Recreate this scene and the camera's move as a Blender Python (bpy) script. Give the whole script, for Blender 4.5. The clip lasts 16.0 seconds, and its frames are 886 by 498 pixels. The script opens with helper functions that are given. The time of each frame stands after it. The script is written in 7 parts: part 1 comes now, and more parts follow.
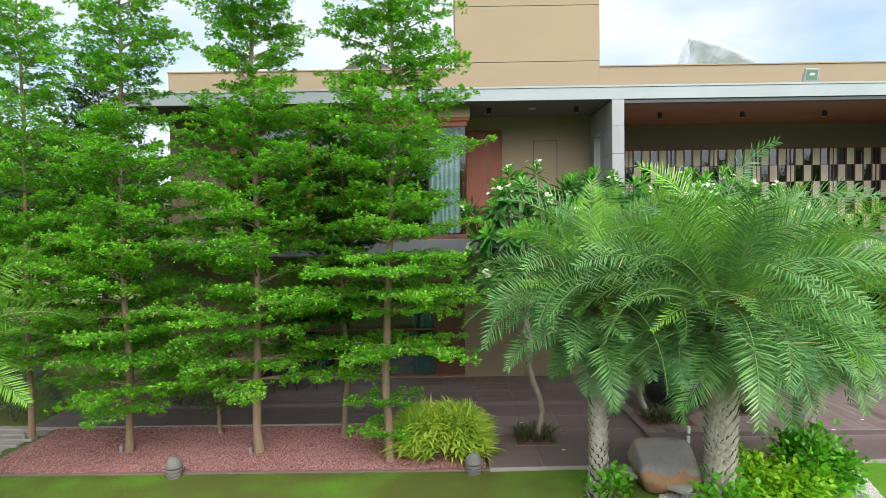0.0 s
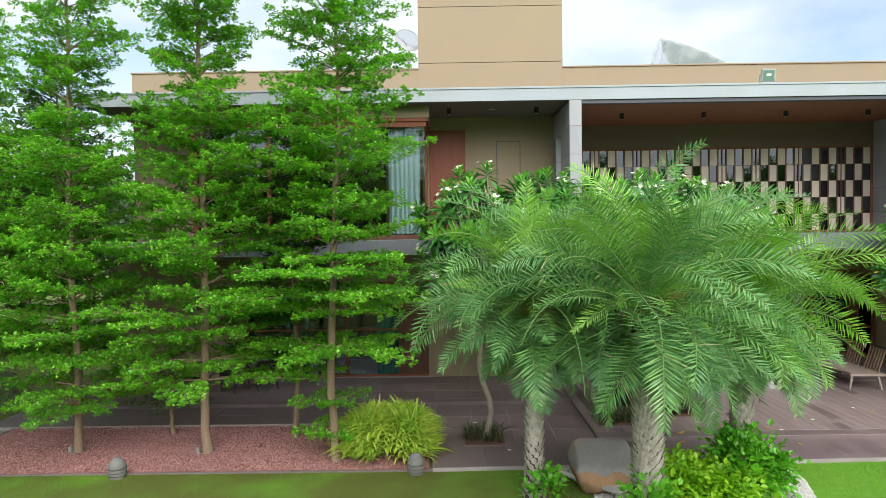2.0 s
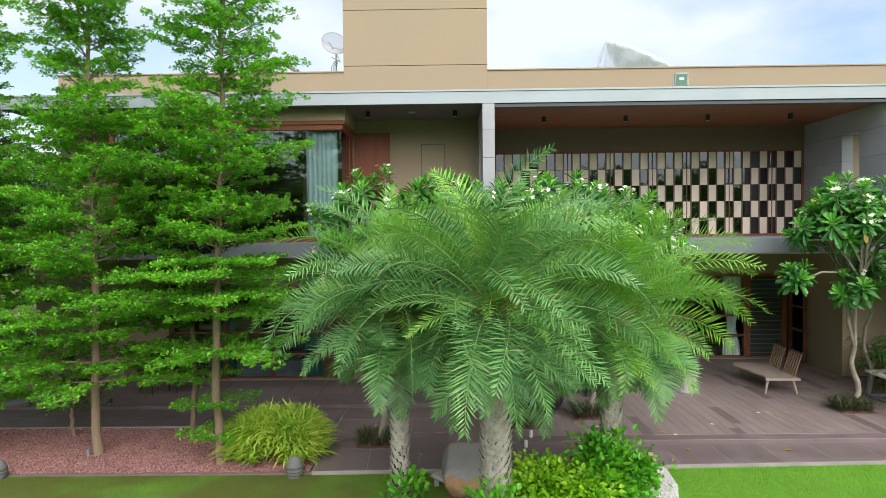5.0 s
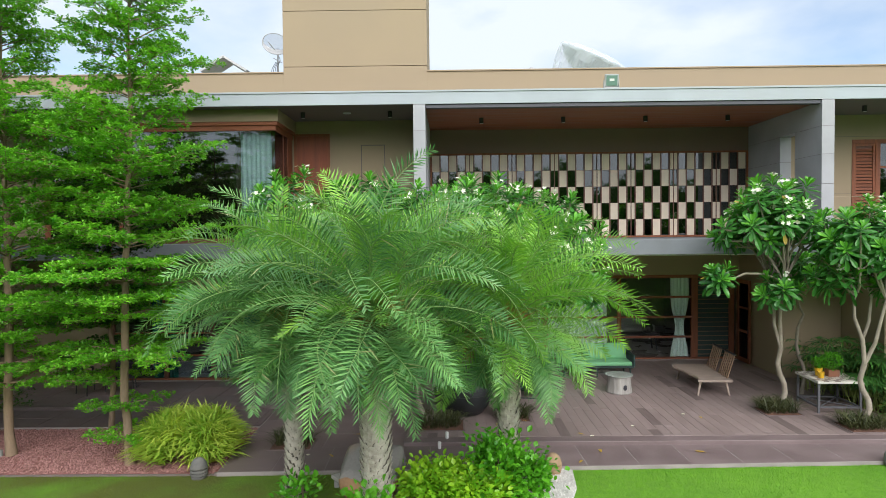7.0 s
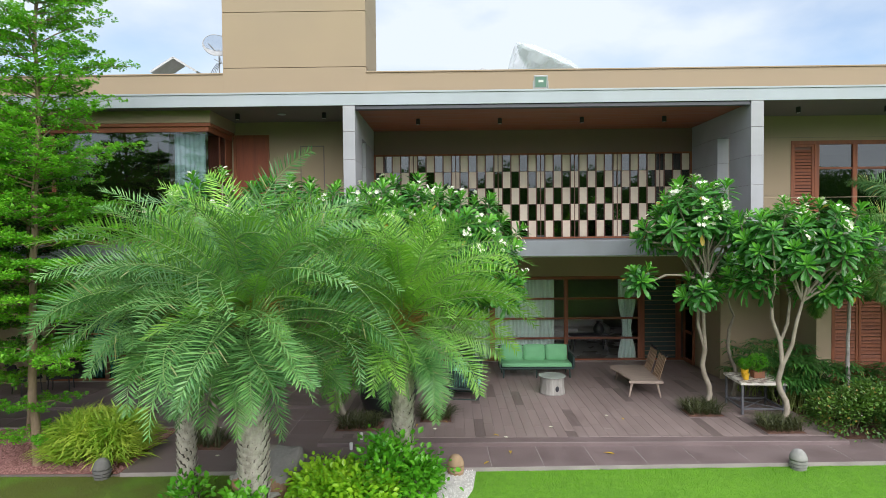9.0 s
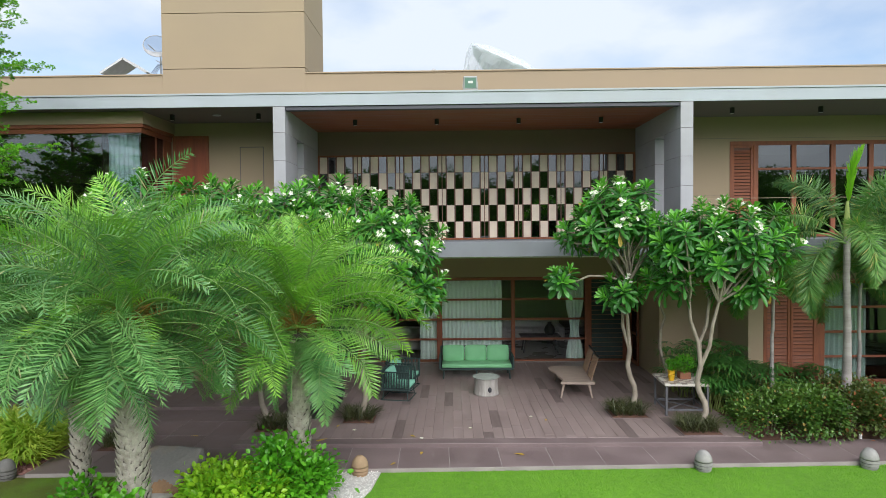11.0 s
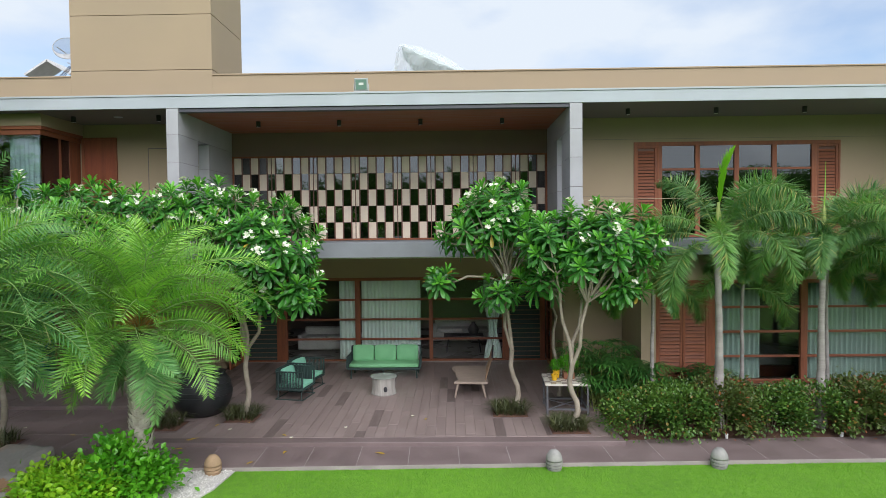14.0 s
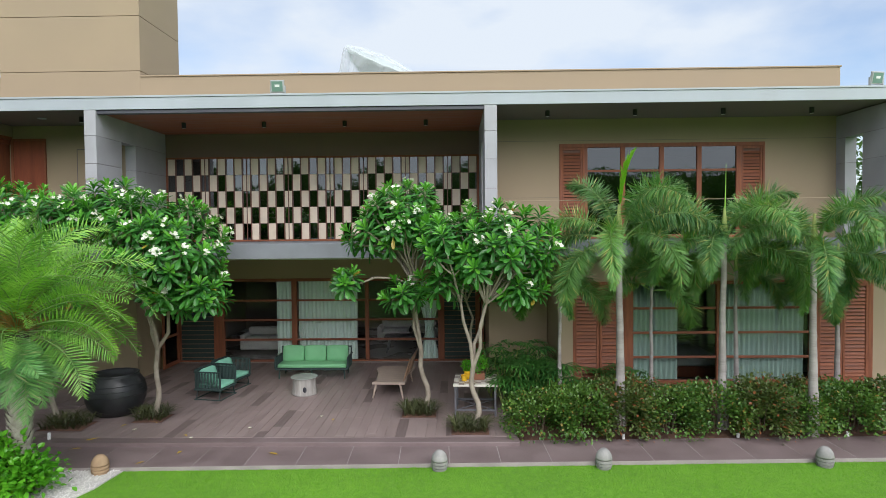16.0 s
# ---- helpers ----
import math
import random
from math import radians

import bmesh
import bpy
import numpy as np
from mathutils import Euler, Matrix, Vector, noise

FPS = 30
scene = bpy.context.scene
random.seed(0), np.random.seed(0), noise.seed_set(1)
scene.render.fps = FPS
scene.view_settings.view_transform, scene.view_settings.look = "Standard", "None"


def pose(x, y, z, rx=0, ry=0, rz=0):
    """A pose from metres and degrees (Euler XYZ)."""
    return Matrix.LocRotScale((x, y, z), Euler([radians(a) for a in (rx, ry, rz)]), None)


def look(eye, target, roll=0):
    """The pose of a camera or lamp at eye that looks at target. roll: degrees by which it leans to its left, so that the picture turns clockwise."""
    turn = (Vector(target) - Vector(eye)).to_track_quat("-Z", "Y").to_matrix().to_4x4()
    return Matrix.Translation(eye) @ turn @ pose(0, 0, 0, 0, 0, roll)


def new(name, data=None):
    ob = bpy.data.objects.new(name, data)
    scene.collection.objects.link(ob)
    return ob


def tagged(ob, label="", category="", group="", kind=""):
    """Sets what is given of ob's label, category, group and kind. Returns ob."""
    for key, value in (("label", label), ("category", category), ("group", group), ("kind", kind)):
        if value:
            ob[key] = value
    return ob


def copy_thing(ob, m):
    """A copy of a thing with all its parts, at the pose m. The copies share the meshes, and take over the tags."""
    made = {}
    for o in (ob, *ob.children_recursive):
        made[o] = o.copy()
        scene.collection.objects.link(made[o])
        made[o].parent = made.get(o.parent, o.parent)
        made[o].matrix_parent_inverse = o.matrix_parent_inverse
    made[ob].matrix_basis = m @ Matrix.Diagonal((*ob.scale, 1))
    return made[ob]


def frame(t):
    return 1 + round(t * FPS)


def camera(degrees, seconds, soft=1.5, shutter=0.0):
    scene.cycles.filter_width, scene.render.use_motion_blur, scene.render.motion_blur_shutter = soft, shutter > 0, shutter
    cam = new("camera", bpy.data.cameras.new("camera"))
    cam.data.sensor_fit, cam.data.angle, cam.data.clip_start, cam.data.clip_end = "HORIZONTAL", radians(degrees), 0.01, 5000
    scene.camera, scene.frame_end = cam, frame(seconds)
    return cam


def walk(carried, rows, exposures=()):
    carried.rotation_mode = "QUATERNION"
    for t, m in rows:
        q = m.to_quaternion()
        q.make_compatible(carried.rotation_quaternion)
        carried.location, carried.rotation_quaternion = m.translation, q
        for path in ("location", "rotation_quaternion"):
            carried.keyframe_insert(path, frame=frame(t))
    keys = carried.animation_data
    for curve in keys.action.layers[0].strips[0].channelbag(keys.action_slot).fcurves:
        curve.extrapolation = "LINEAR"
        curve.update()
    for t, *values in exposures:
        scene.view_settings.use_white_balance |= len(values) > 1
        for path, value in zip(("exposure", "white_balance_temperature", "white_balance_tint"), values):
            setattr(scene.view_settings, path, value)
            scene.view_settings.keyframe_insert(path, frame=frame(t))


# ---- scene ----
cam = camera(72.0, 16.0, soft=0.5)
METRES, EYE, TILT, LEAN, TURN = 13.44, 4.23, -1.15, -0.2, 0.41
ROWS = [
    (0.0, 0.0, 0.0, 0.0, -0.01, -0.62, 0.99),
    (0.5, 0.0172, -0.0006, 0.0006, -0.05, -0.64, 1.0),
    (1.0, 0.0356, -0.0013, 0.0015, -0.07, -0.7, 1.01),
    (1.5, 0.0556, -0.0021, 0.002, -0.06, -0.72, 1.0),
    (2.0, 0.0775, -0.0025, 0.0019, -0.03, -0.74, 1.03),
    (2.5, 0.1007, -0.003, 0.0024, -0.03, -0.78, 1.01),
    (3.0, 0.1266, -0.0033, 0.0031, 0.01, -0.79, 1.01),
    (3.5, 0.154, -0.0036, 0.0037, 0.07, -0.75, 0.99),
    (4.0, 0.1827, -0.0037, 0.0037, 0.14, -0.72, 0.94),
    (6.5, 0.3383, -0.0023, 0.0013, 0.18, -0.54, 0.78),
    (7.0, 0.3712, -0.0021, 0.0014, 0.2, -0.56, 0.78),
    (7.5, 0.4054, -0.0021, 0.0014, 0.25, -0.59, 0.76),
    (8.0, 0.439, -0.0021, 0.0013, 0.27, -0.61, 0.75),
    (8.5, 0.4723, -0.0022, 0.0011, 0.33, -0.57, 0.75),
    (9.0, 0.505, -0.0025, 0.0007, 0.38, -0.51, 0.74),
    (11.5, 0.6689, -0.0019, 0.0007, 0.49, -0.51, 0.75),
    (12.0, 0.7024, -0.0027, 0.0006, 0.54, -0.52, 0.75),
    (12.5, 0.7358, -0.0038, 0.0009, 0.57, -0.57, 0.77),
    (13.0, 0.7697, -0.0048, 0.0009, 0.6, -0.57, 0.79),
    (13.5, 0.8056, -0.0063, 0.0011, 0.64, -0.59, 0.79),
    (14.0, 0.8413, -0.0077, 0.0009, 0.67, -0.59, 0.79),
    (14.5, 0.8791, -0.0084, 0.0015, 0.72, -0.62, 0.79),
    (15.0, 0.9187, -0.0093, 0.0016, 0.74, -0.61, 0.77),
    (15.5, 0.9596, -0.0102, 0.0016, 0.73, -0.61, 0.76),
    (16.0, 0.9997, -0.0113, 0.0018, 0.74, -0.62, 0.72),
]
EXPOSURES = ((0.0, 0.47, 6400, 10.5), (4.0, 0.42, 6360, 10.5), (8.0, 0.32, 6290, 11.0), (12.0, 0.23, 6210, 12.0), (16.0, 0.16, 6190, 12.5))
walk(cam, [(t, pose(0, 0, EYE, TILT, LEAN, TURN) @ pose(METRES * x, METRES * y, METRES * z, 90 + pitch, roll, yaw)) for t, x, y, z, yaw, pitch, roll in ROWS], EXPOSURES)

# ---- sky and sun: a bright overcast day ----
world = bpy.data.worlds.new("sky")
scene.world = world
world.use_nodes = True
wn, wl = world.node_tree.nodes, world.node_tree.links
wn.clear()
w_out, w_bg = wn.new("ShaderNodeOutputWorld"), wn.new("ShaderNodeBackground")
w_sky = wn.new("ShaderNodeTexSky")
w_sky.sky_type, w_sky.sun_disc = "NISHITA", False
SUN_UP, SUN_TURN = radians(42), radians(163)
w_sky.sun_elevation, w_sky.sun_rotation = SUN_UP, SUN_TURN
w_tc, w_noise, w_ramp = wn.new("ShaderNodeTexCoord"), wn.new("ShaderNodeTexNoise"), wn.new("ShaderNodeValToRGB")
w_map = wn.new("ShaderNodeMapping")
w_map.inputs["Scale"].default_value = (1.0, 1.0, 2.2)
w_noise.inputs["Scale"].default_value, w_noise.inputs["Detail"].default_value = 2.6, 6.0
w_ramp.color_ramp.elements[0].position, w_ramp.color_ramp.elements[1].position = 0.26, 0.56
w_dim, w_mix = wn.new("ShaderNodeMix"), wn.new("ShaderNodeMix")
w_dim.data_type = w_mix.data_type = "RGBA"
w_dim.blend_type = "MULTIPLY"
w_dim.inputs[0].default_value = 1.0
w_dim.inputs[7].default_value = (1.6, 1.6, 1.6, 1)
w_mix.inputs[7].default_value = (7.5, 8.1, 8.5, 1)
wl.new(w_tc.outputs["Generated"], w_map.inputs["Vector"])
wl.new(w_map.outputs["Vector"], w_noise.inputs["Vector"])
wl.new(w_noise.outputs["Fac"], w_ramp.inputs["Fac"])
wl.new(w_sky.outputs["Color"], w_dim.inputs[6])
wl.new(w_dim.outputs[2], w_mix.inputs[6])
wl.new(w_ramp.outputs["Color"], w_mix.inputs[0])
wl.new(w_mix.outputs[2], w_bg.inputs["Color"])
w_bg.inputs["Strength"].default_value = 0.096
wl.new(w_bg.outputs["Background"], w_out.inputs["Surface"])

sun = new("sun", bpy.data.lights.new("sun", "SUN"))
sun.data.energy, sun.data.angle, sun.data.color = 3.5, radians(66), (1.0, 0.96, 0.91)
sun.matrix_world = look((0, 0, 40), Vector((0, 0, 40)) - Vector((math.cos(SUN_UP) * math.sin(SUN_TURN), math.cos(SUN_UP) * math.cos(SUN_TURN), math.sin(SUN_UP))))

# ---- materials ----
def shader(name):
    m = bpy.data.materials.new(name)
    m.use_nodes = True
    nt = m.node_tree
    nt.nodes.clear()
    out = nt.nodes.new("ShaderNodeOutputMaterial")
    bsdf = nt.nodes.new("ShaderNodeBsdfPrincipled")
    nt.links.new(bsdf.outputs[0], out.inputs[0])
    return m, nt, bsdf, out


def blend(nt, fac, a, b, kind="MIX"):
    """A colour mix node; fac, a, b are sockets or values."""
    n = nt.nodes.new("ShaderNodeMix")
    n.data_type, n.blend_type = "RGBA", kind
    for i, v in ((0, fac), (6, a), (7, b)):
        if isinstance(v, bpy.types.NodeSocket):
            nt.links.new(v, n.inputs[i])
        elif i:
            n.inputs[i].default_value = (*v, 1)
        else:
            n.inputs[0].default_value = v
    return n.outputs[2]


def noise_of(nt, scale, detail=4, stretch=(1, 1, 1), lo=0.35, hi=0.65):
    tc = nt.nodes.new("ShaderNodeNewGeometry")
    mp = nt.nodes.new("ShaderNodeMapping")
    mp.inputs["Scale"].default_value = stretch
    n = nt.nodes.new("ShaderNodeTexNoise")
    n.inputs["Scale"].default_value, n.inputs["Detail"].default_value = scale, detail
    r = nt.nodes.new("ShaderNodeMapRange")
    r.inputs[1].default_value, r.inputs[2].default_value = lo, hi
    nt.links.new(tc.outputs["Position"], mp.inputs["Vector"])
    nt.links.new(mp.outputs["Vector"], n.inputs["Vector"])
    nt.links.new(n.outputs["Fac"], r.inputs[0])
    return r.outputs[0], n.outputs["Fac"]


def surface(name, light, dark, rough=0.7, big=1.2, fine=40, bump=0.15, stretch=(1, 1, 1), metal=0.0, piece=0.0, stain=None, stain_amount=0.4, depth=0.004, rare=0.0):
    """A solid surface with colour drift at two scales, fine relief and uneven gloss. piece: how far single pieces differ; rare: share of odd dark pieces."""
    m, nt, b, out = shader(name)
    f1, _ = noise_of(nt, big, 5, stretch)
    f2, raw = noise_of(nt, fine, 3, stretch)
    c = blend(nt, f1, dark, light)
    c = blend(nt, 0.25, c, blend(nt, f2, dark, light))
    if stain:
        f3, _ = noise_of(nt, big * 0.45 + 0.2, 6, (1, 1, 0.35), 0.52, 0.75)
        k = nt.nodes.new("ShaderNodeMath")
        k.operation = "MULTIPLY"
        k.inputs[1].default_value = stain_amount
        nt.links.new(f3, k.inputs[0])
        c = blend(nt, k.outputs[0], c, stain)
    if piece:
        info = nt.nodes.new("ShaderNodeObjectInfo")
        r = nt.nodes.new("ShaderNodeMapRange")
        r.inputs[3].default_value, r.inputs[4].default_value = 1 - piece, 1 + piece
        nt.links.new(info.outputs["Random"], r.inputs[0])
        comb = nt.nodes.new("ShaderNodeCombineColor")
        for i in range(3):
            nt.links.new(r.outputs[0], comb.inputs[i])
        c = blend(nt, 1.0, c, comb.outputs[0], "MULTIPLY")
    if rare:
        # a few single pieces are clearly darker
        info = nt.nodes.new("ShaderNodeObjectInfo")
        cmp = nt.nodes.new("ShaderNodeMath")
        cmp.operation = "LESS_THAN"
        cmp.inputs[1].default_value = rare
        nt.links.new(info.outputs["Random"], cmp.inputs[0])
        c = blend(nt, cmp.outputs[0], c, tuple(0.72 * a for a in dark))
    nt.links.new(c, b.inputs["Base Color"])
    rr = nt.nodes.new("ShaderNodeMapRange")
    rr.inputs[3].default_value, rr.inputs[4].default_value = max(0.05, rough - 0.1), min(1, rough + 0.1)
    nt.links.new(f1, rr.inputs[0])
    nt.links.new(rr.outputs[0], b.inputs["Roughness"])
    b.inputs["Metallic"].default_value = metal
    if bump:
        bp = nt.nodes.new("ShaderNodeBump")
        bp.inputs["Strength"].default_value, bp.inputs["Distance"].default_value = bump, depth
        nt.links.new(raw, bp.inputs["Height"])
        nt.links.new(bp.outputs[0], b.inputs["Normal"])
    return m


def foliage(name, light, dark, through_it=0.35, rough=0.45, odd=None, odd_share=0.06, tint=(1.0, 1.05, 0.55), own=0.0, olive_west=False):
    """Leaves: each leaf has a tone of its own, with some light coming through it. odd: colour of a few old leaves."""
    m, nt, b, out = shader(name)
    g = nt.nodes.new("ShaderNodeNewGeometry")
    f1, _ = noise_of(nt, 1.6, 3)
    c = blend(nt, g.outputs["Random Per Island"], dark, light)
    c = blend(nt, 0.4, c, blend(nt, f1, dark, light))
    if olive_west:
        c = blend(nt, olive_share(nt), c, (0.13, 0.16, 0.016))
    if own:
        # every frond is a little lighter or darker than the next
        info = nt.nodes.new("ShaderNodeObjectInfo")
        c = blend(nt, 1.0, c, blend(nt, info.outputs["Random"], (1 - own, 1 - own * 0.85, 1 - own * 0.5), (1 + own, 1 + own * 0.8, 1 + own * 0.3)), "MULTIPLY")
    if odd:
        cmp = nt.nodes.new("ShaderNodeMath")
        cmp.operation = "LESS_THAN"
        cmp.inputs[1].default_value = odd_share
        nt.links.new(g.outputs["Random Per Island"], cmp.inputs[0])
        c = blend(nt, cmp.outputs[0], c, odd)
    nt.links.new(c, b.inputs["Base Color"])
    b.inputs["Roughness"].default_value = rough
    tr = nt.nodes.new("ShaderNodeBsdfTranslucent")
    nt.links.new(blend(nt, 1.0, c, tint, "MULTIPLY"), tr.inputs["Color"])
    mx = nt.nodes.new("ShaderNodeMixShader")
    mx.inputs[0].default_value = through_it
    nt.links.new(b.outputs[0], mx.inputs[1])
    nt.links.new(tr.outputs[0], mx.inputs[2])
    nt.links.new(mx.outputs[0], out.inputs[0])
    return m


def glazing(name, tint=(0.9, 0.95, 0.93), mirror=0.12, rough=0.01):
    """Window glass: clear and tinted, with a coating that mirrors the garden."""
    m, nt, b, out = shader(name)
    nt.nodes.remove(b)
    tp, gl, mx = nt.nodes.new("ShaderNodeBsdfTransparent"), nt.nodes.new("ShaderNodeBsdfGlossy"), nt.nodes.new("ShaderNodeMixShader")
    tp.inputs[0].default_value = (*tint, 1)
    gl.inputs["Roughness"].default_value = rough
    fr = nt.nodes.new("ShaderNodeFresnel")
    fr.inputs[0].default_value = 1.3
    ad = nt.nodes.new("ShaderNodeMath")
    ad.inputs[1].default_value = mirror
    ad.use_clamp = True
    nt.links.new(fr.outputs[0], ad.inputs[0])
    nt.links.new(ad.outputs[0], mx.inputs[0])
    nt.links.new(tp.outputs[0], mx.inputs[1])
    nt.links.new(gl.outputs[0], mx.inputs[2])
    nt.links.new(mx.outputs[0], out.inputs[0])
    return m


M_WALL = surface("beige_render", (0.368, 0.288, 0.190), (0.334, 0.260, 0.170), 0.85, 0.7, 160, 0.12, stain=(0.346, 0.268, 0.175), stain_amount=0.25)
M_FASCIA = surface("pale_grey_paint", (0.42, 0.46, 0.49), (0.36, 0.395, 0.42), 0.7, 1.0, 90, 0.1, stain=(0.38, 0.39, 0.39), stain_amount=0.5)
M_CONCRETE = surface("grey_stone_cladding", (0.40, 0.40, 0.42), (0.33, 0.33, 0.345), 0.7, 1.6, 70, 0.15, piece=0.05, stain=(0.26, 0.26, 0.27), stain_amount=0.35)
M_SLAB = surface("grey_concrete_band", (0.21, 0.225, 0.245), (0.16, 0.172, 0.185), 0.75, 1.1, 60, 0.2, stain=(0.12, 0.12, 0.125), stain_amount=0.5)
M_SOFFIT = surface("soffit_paint", (0.185, 0.157, 0.145), (0.152, 0.128, 0.118), 0.85, 0.8, 80, 0.08)
M_WOOD = surface("red_brown_teak", (0.31, 0.105, 0.048), (0.19, 0.058, 0.026), 0.65, 2.5, 18, 0.25, (6, 6, 0.6), piece=0.08)
M_WOOD_FLAT = surface("red_brown_teak_rail", (0.30, 0.10, 0.046), (0.185, 0.056, 0.025), 0.65, 2.5, 18, 0.25, (0.6, 6, 6), piece=0.08)
M_CEIL = surface("red_wood_ceiling", (0.36, 0.12, 0.06), (0.24, 0.075, 0.04), 0.5, 1.5, 14, 0.2, (0.5, 5, 5))
M_DOOR = surface("orange_brown_veneer", (0.29, 0.078, 0.034), (0.19, 0.048, 0.022), 0.5, 1.6, 10, 0.15, (5, 5, 0.5))
M_DARK = surface("dark_metal", (0.045, 0.045, 0.055), (0.03, 0.03, 0.035), 0.45, 2, 60, 0.05, metal=0.3)
M_BLIND = surface("slate_blind_box", (0.09, 0.09, 0.11), (0.06, 0.06, 0.075), 0.5, 2, 60, 0.05)
M_PANEL = surface("pale_stone_panel", (0.80, 0.69, 0.55), (0.70, 0.60, 0.48), 0.65, 3, 60, 0.1, piece=0.06)
M_FRAME = surface("brown_screen_frame", (0.16, 0.07, 0.045), (0.11, 0.045, 0.03), 0.5, 3, 30, 0.15)
M_GLASS = glazing("window_glass", (0.985, 0.995, 0.99), 0.0)
M_GREYED = glazing("greyed_glass", (0.66, 0.71, 0.70), 0.03)
M_TINTED = glazing("tinted_glass", (0.58, 0.66, 0.68), 0.10)
M_MIRROR = glazing("dark_coated_glass", (0.22, 0.25, 0.24), 0.17)
M_CURTAIN = foliage("pale_curtain", (0.74, 0.87, 0.81), (0.68, 0.82, 0.76), 0.04, 0.9, tint=(1, 1, 1))
M_TEAL = foliage("teal_curtain", (0.12, 0.50, 0.46), (0.07, 0.38, 0.36), 0.4, 0.9, tint=(1, 1, 1))
M_PLANK = surface("brown_plank_tile", (0.265, 0.205, 0.192), (0.21, 0.16, 0.15), 0.5, 1.3, 30, 0.2, (4, 0.7, 1), piece=0.07, rare=0.12, stain=(0.31, 0.255, 0.245), stain_amount=0.35)
M_PATH = surface("mauve_stone_slab", (0.20, 0.150, 0.146), (0.152, 0.113, 0.111), 0.5, 1.5, 45, 0.2, piece=0.07, stain=(0.25, 0.20, 0.195), stain_amount=0.35)
M_JOINT = surface("pale_joint", (0.36, 0.32, 0.30), (0.26, 0.23, 0.22), 0.9, 2, 60, 0.2)
M_JOINT_D = surface("dark_joint", (0.20, 0.158, 0.148), (0.15, 0.118, 0.11), 0.9, 2, 60, 0.2)
M_SILL = surface("pale_cut_stone", (0.46, 0.44, 0.41), (0.36, 0.345, 0.32), 0.8, 3, 50, 0.25, stain=(0.3, 0.28, 0.25), stain_amount=0.4)
M_SOIL = surface("brown_soil", (0.17, 0.085, 0.055), (0.08, 0.042, 0.028), 0.95, 6, 40, 0.6, depth=0.02)
M_RED = surface("red_gravel_bed", (0.40, 0.17, 0.155), (0.20, 0.085, 0.08), 0.9, 3, 30, 0.9, depth=0.02)
M_WHITE_BED = surface("white_gravel_bed", (0.62, 0.60, 0.56), (0.42, 0.40, 0.38), 0.9, 4, 35, 0.9, depth=0.02)
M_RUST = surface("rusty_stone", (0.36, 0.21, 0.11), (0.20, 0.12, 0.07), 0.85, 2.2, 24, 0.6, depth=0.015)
M_ROCK = surface("grey_boulder", (0.25, 0.235, 0.22), (0.17, 0.16, 0.15), 0.8, 1.5, 20, 0.6, stain=(0.38, 0.22, 0.11), stain_amount=0.9, depth=0.02)
M_LAMP = surface("carved_grey_stone", (0.33, 0.32, 0.30), (0.22, 0.215, 0.205), 0.85, 6, 60, 0.4, stain=(0.16, 0.155, 0.15), stain_amount=0.5)
# The carved stone again, darkened: the west lamps' shade is in the colour.
M_LAMP_SHADE = surface("shade_toned_grey_stone", (0.21, 0.20, 0.185), (0.13, 0.127, 0.12), 0.9, 6, 60, 0.4, stain=(0.1, 0.1, 0.09), stain_amount=0.5)
M_LAMP_SAND = surface("carved_sandstone", (0.42, 0.29, 0.17), (0.32, 0.215, 0.125), 0.85, 6, 60, 0.4, stain=(0.2, 0.15, 0.1), stain_amount=0.4)
M_CUSHION = surface("mint_green_cushion", (0.23, 0.54, 0.28), (0.19, 0.47, 0.24), 0.9, 3, 180, 0.2)
M_CUSHION_B = surface("seafoam_cushion", (0.26, 0.60, 0.44), (0.21, 0.52, 0.38), 0.9, 3, 180, 0.2)
M_ROPE = surface("dark_green_rope", (0.035, 0.065, 0.06), (0.02, 0.04, 0.038), 0.7, 8, 120, 0.3)
M_LOG = surface("grey_log_bark", (0.43, 0.41, 0.38), (0.21, 0.195, 0.18), 0.85, 5, 22, 0.8, (1, 1, 0.12), depth=0.02)
M_LOGTOP = surface("glass_green_top", (0.32, 0.35, 0.32), (0.25, 0.28, 0.25), 0.2, 3, 40, 0.05)
M_TEAKGREY = surface("weathered_teak", (0.42, 0.33, 0.27), (0.31, 0.24, 0.20), 0.7, 3, 25, 0.3, (1, 5, 5))
M_SLAT = surface("brown_slat", (0.30, 0.19, 0.12), (0.20, 0.12, 0.075), 0.6, 3, 25, 0.3, (5, 5, 1))
M_TILE_W = surface("white_table_tile", (0.72, 0.68, 0.60), (0.62, 0.58, 0.52), 0.35, 4, 40, 0.05, piece=0.05)
M_TILE_G = surface("grey_table_tile", (0.34, 0.28, 0.24), (0.26, 0.22, 0.19), 0.35, 4, 40, 0.05, piece=0.08)
M_TABLE = surface("grey_table_frame", (0.14, 0.14, 0.155), (0.10, 0.10, 0.11), 0.5, 4, 60, 0.1)
M_POT = surface("black_glazed_clay", (0.03, 0.032, 0.034), (0.018, 0.019, 0.02), 0.4, 4, 30, 0.25)
M_YELLOW = surface("yellow_glaze", (0.72, 0.42, 0.02), (0.62, 0.35, 0.015), 0.3, 5, 50, 0.05)
M_TERRA = surface("brown_clay", (0.26, 0.11, 0.06), (0.18, 0.075, 0.04), 0.8, 5, 50, 0.2)
M_WHITE = surface("white_paint", (0.80, 0.80, 0.78), (0.70, 0.70, 0.68), 0.5, 3, 60, 0.05)
M_TARP, nt, b, out = shader("clear_plastic_wrap")
b.inputs["Base Color"].default_value, b.inputs["Roughness"].default_value, b.inputs["Alpha"].default_value = (0.88, 0.92, 0.95, 1), 0.2, 0.36
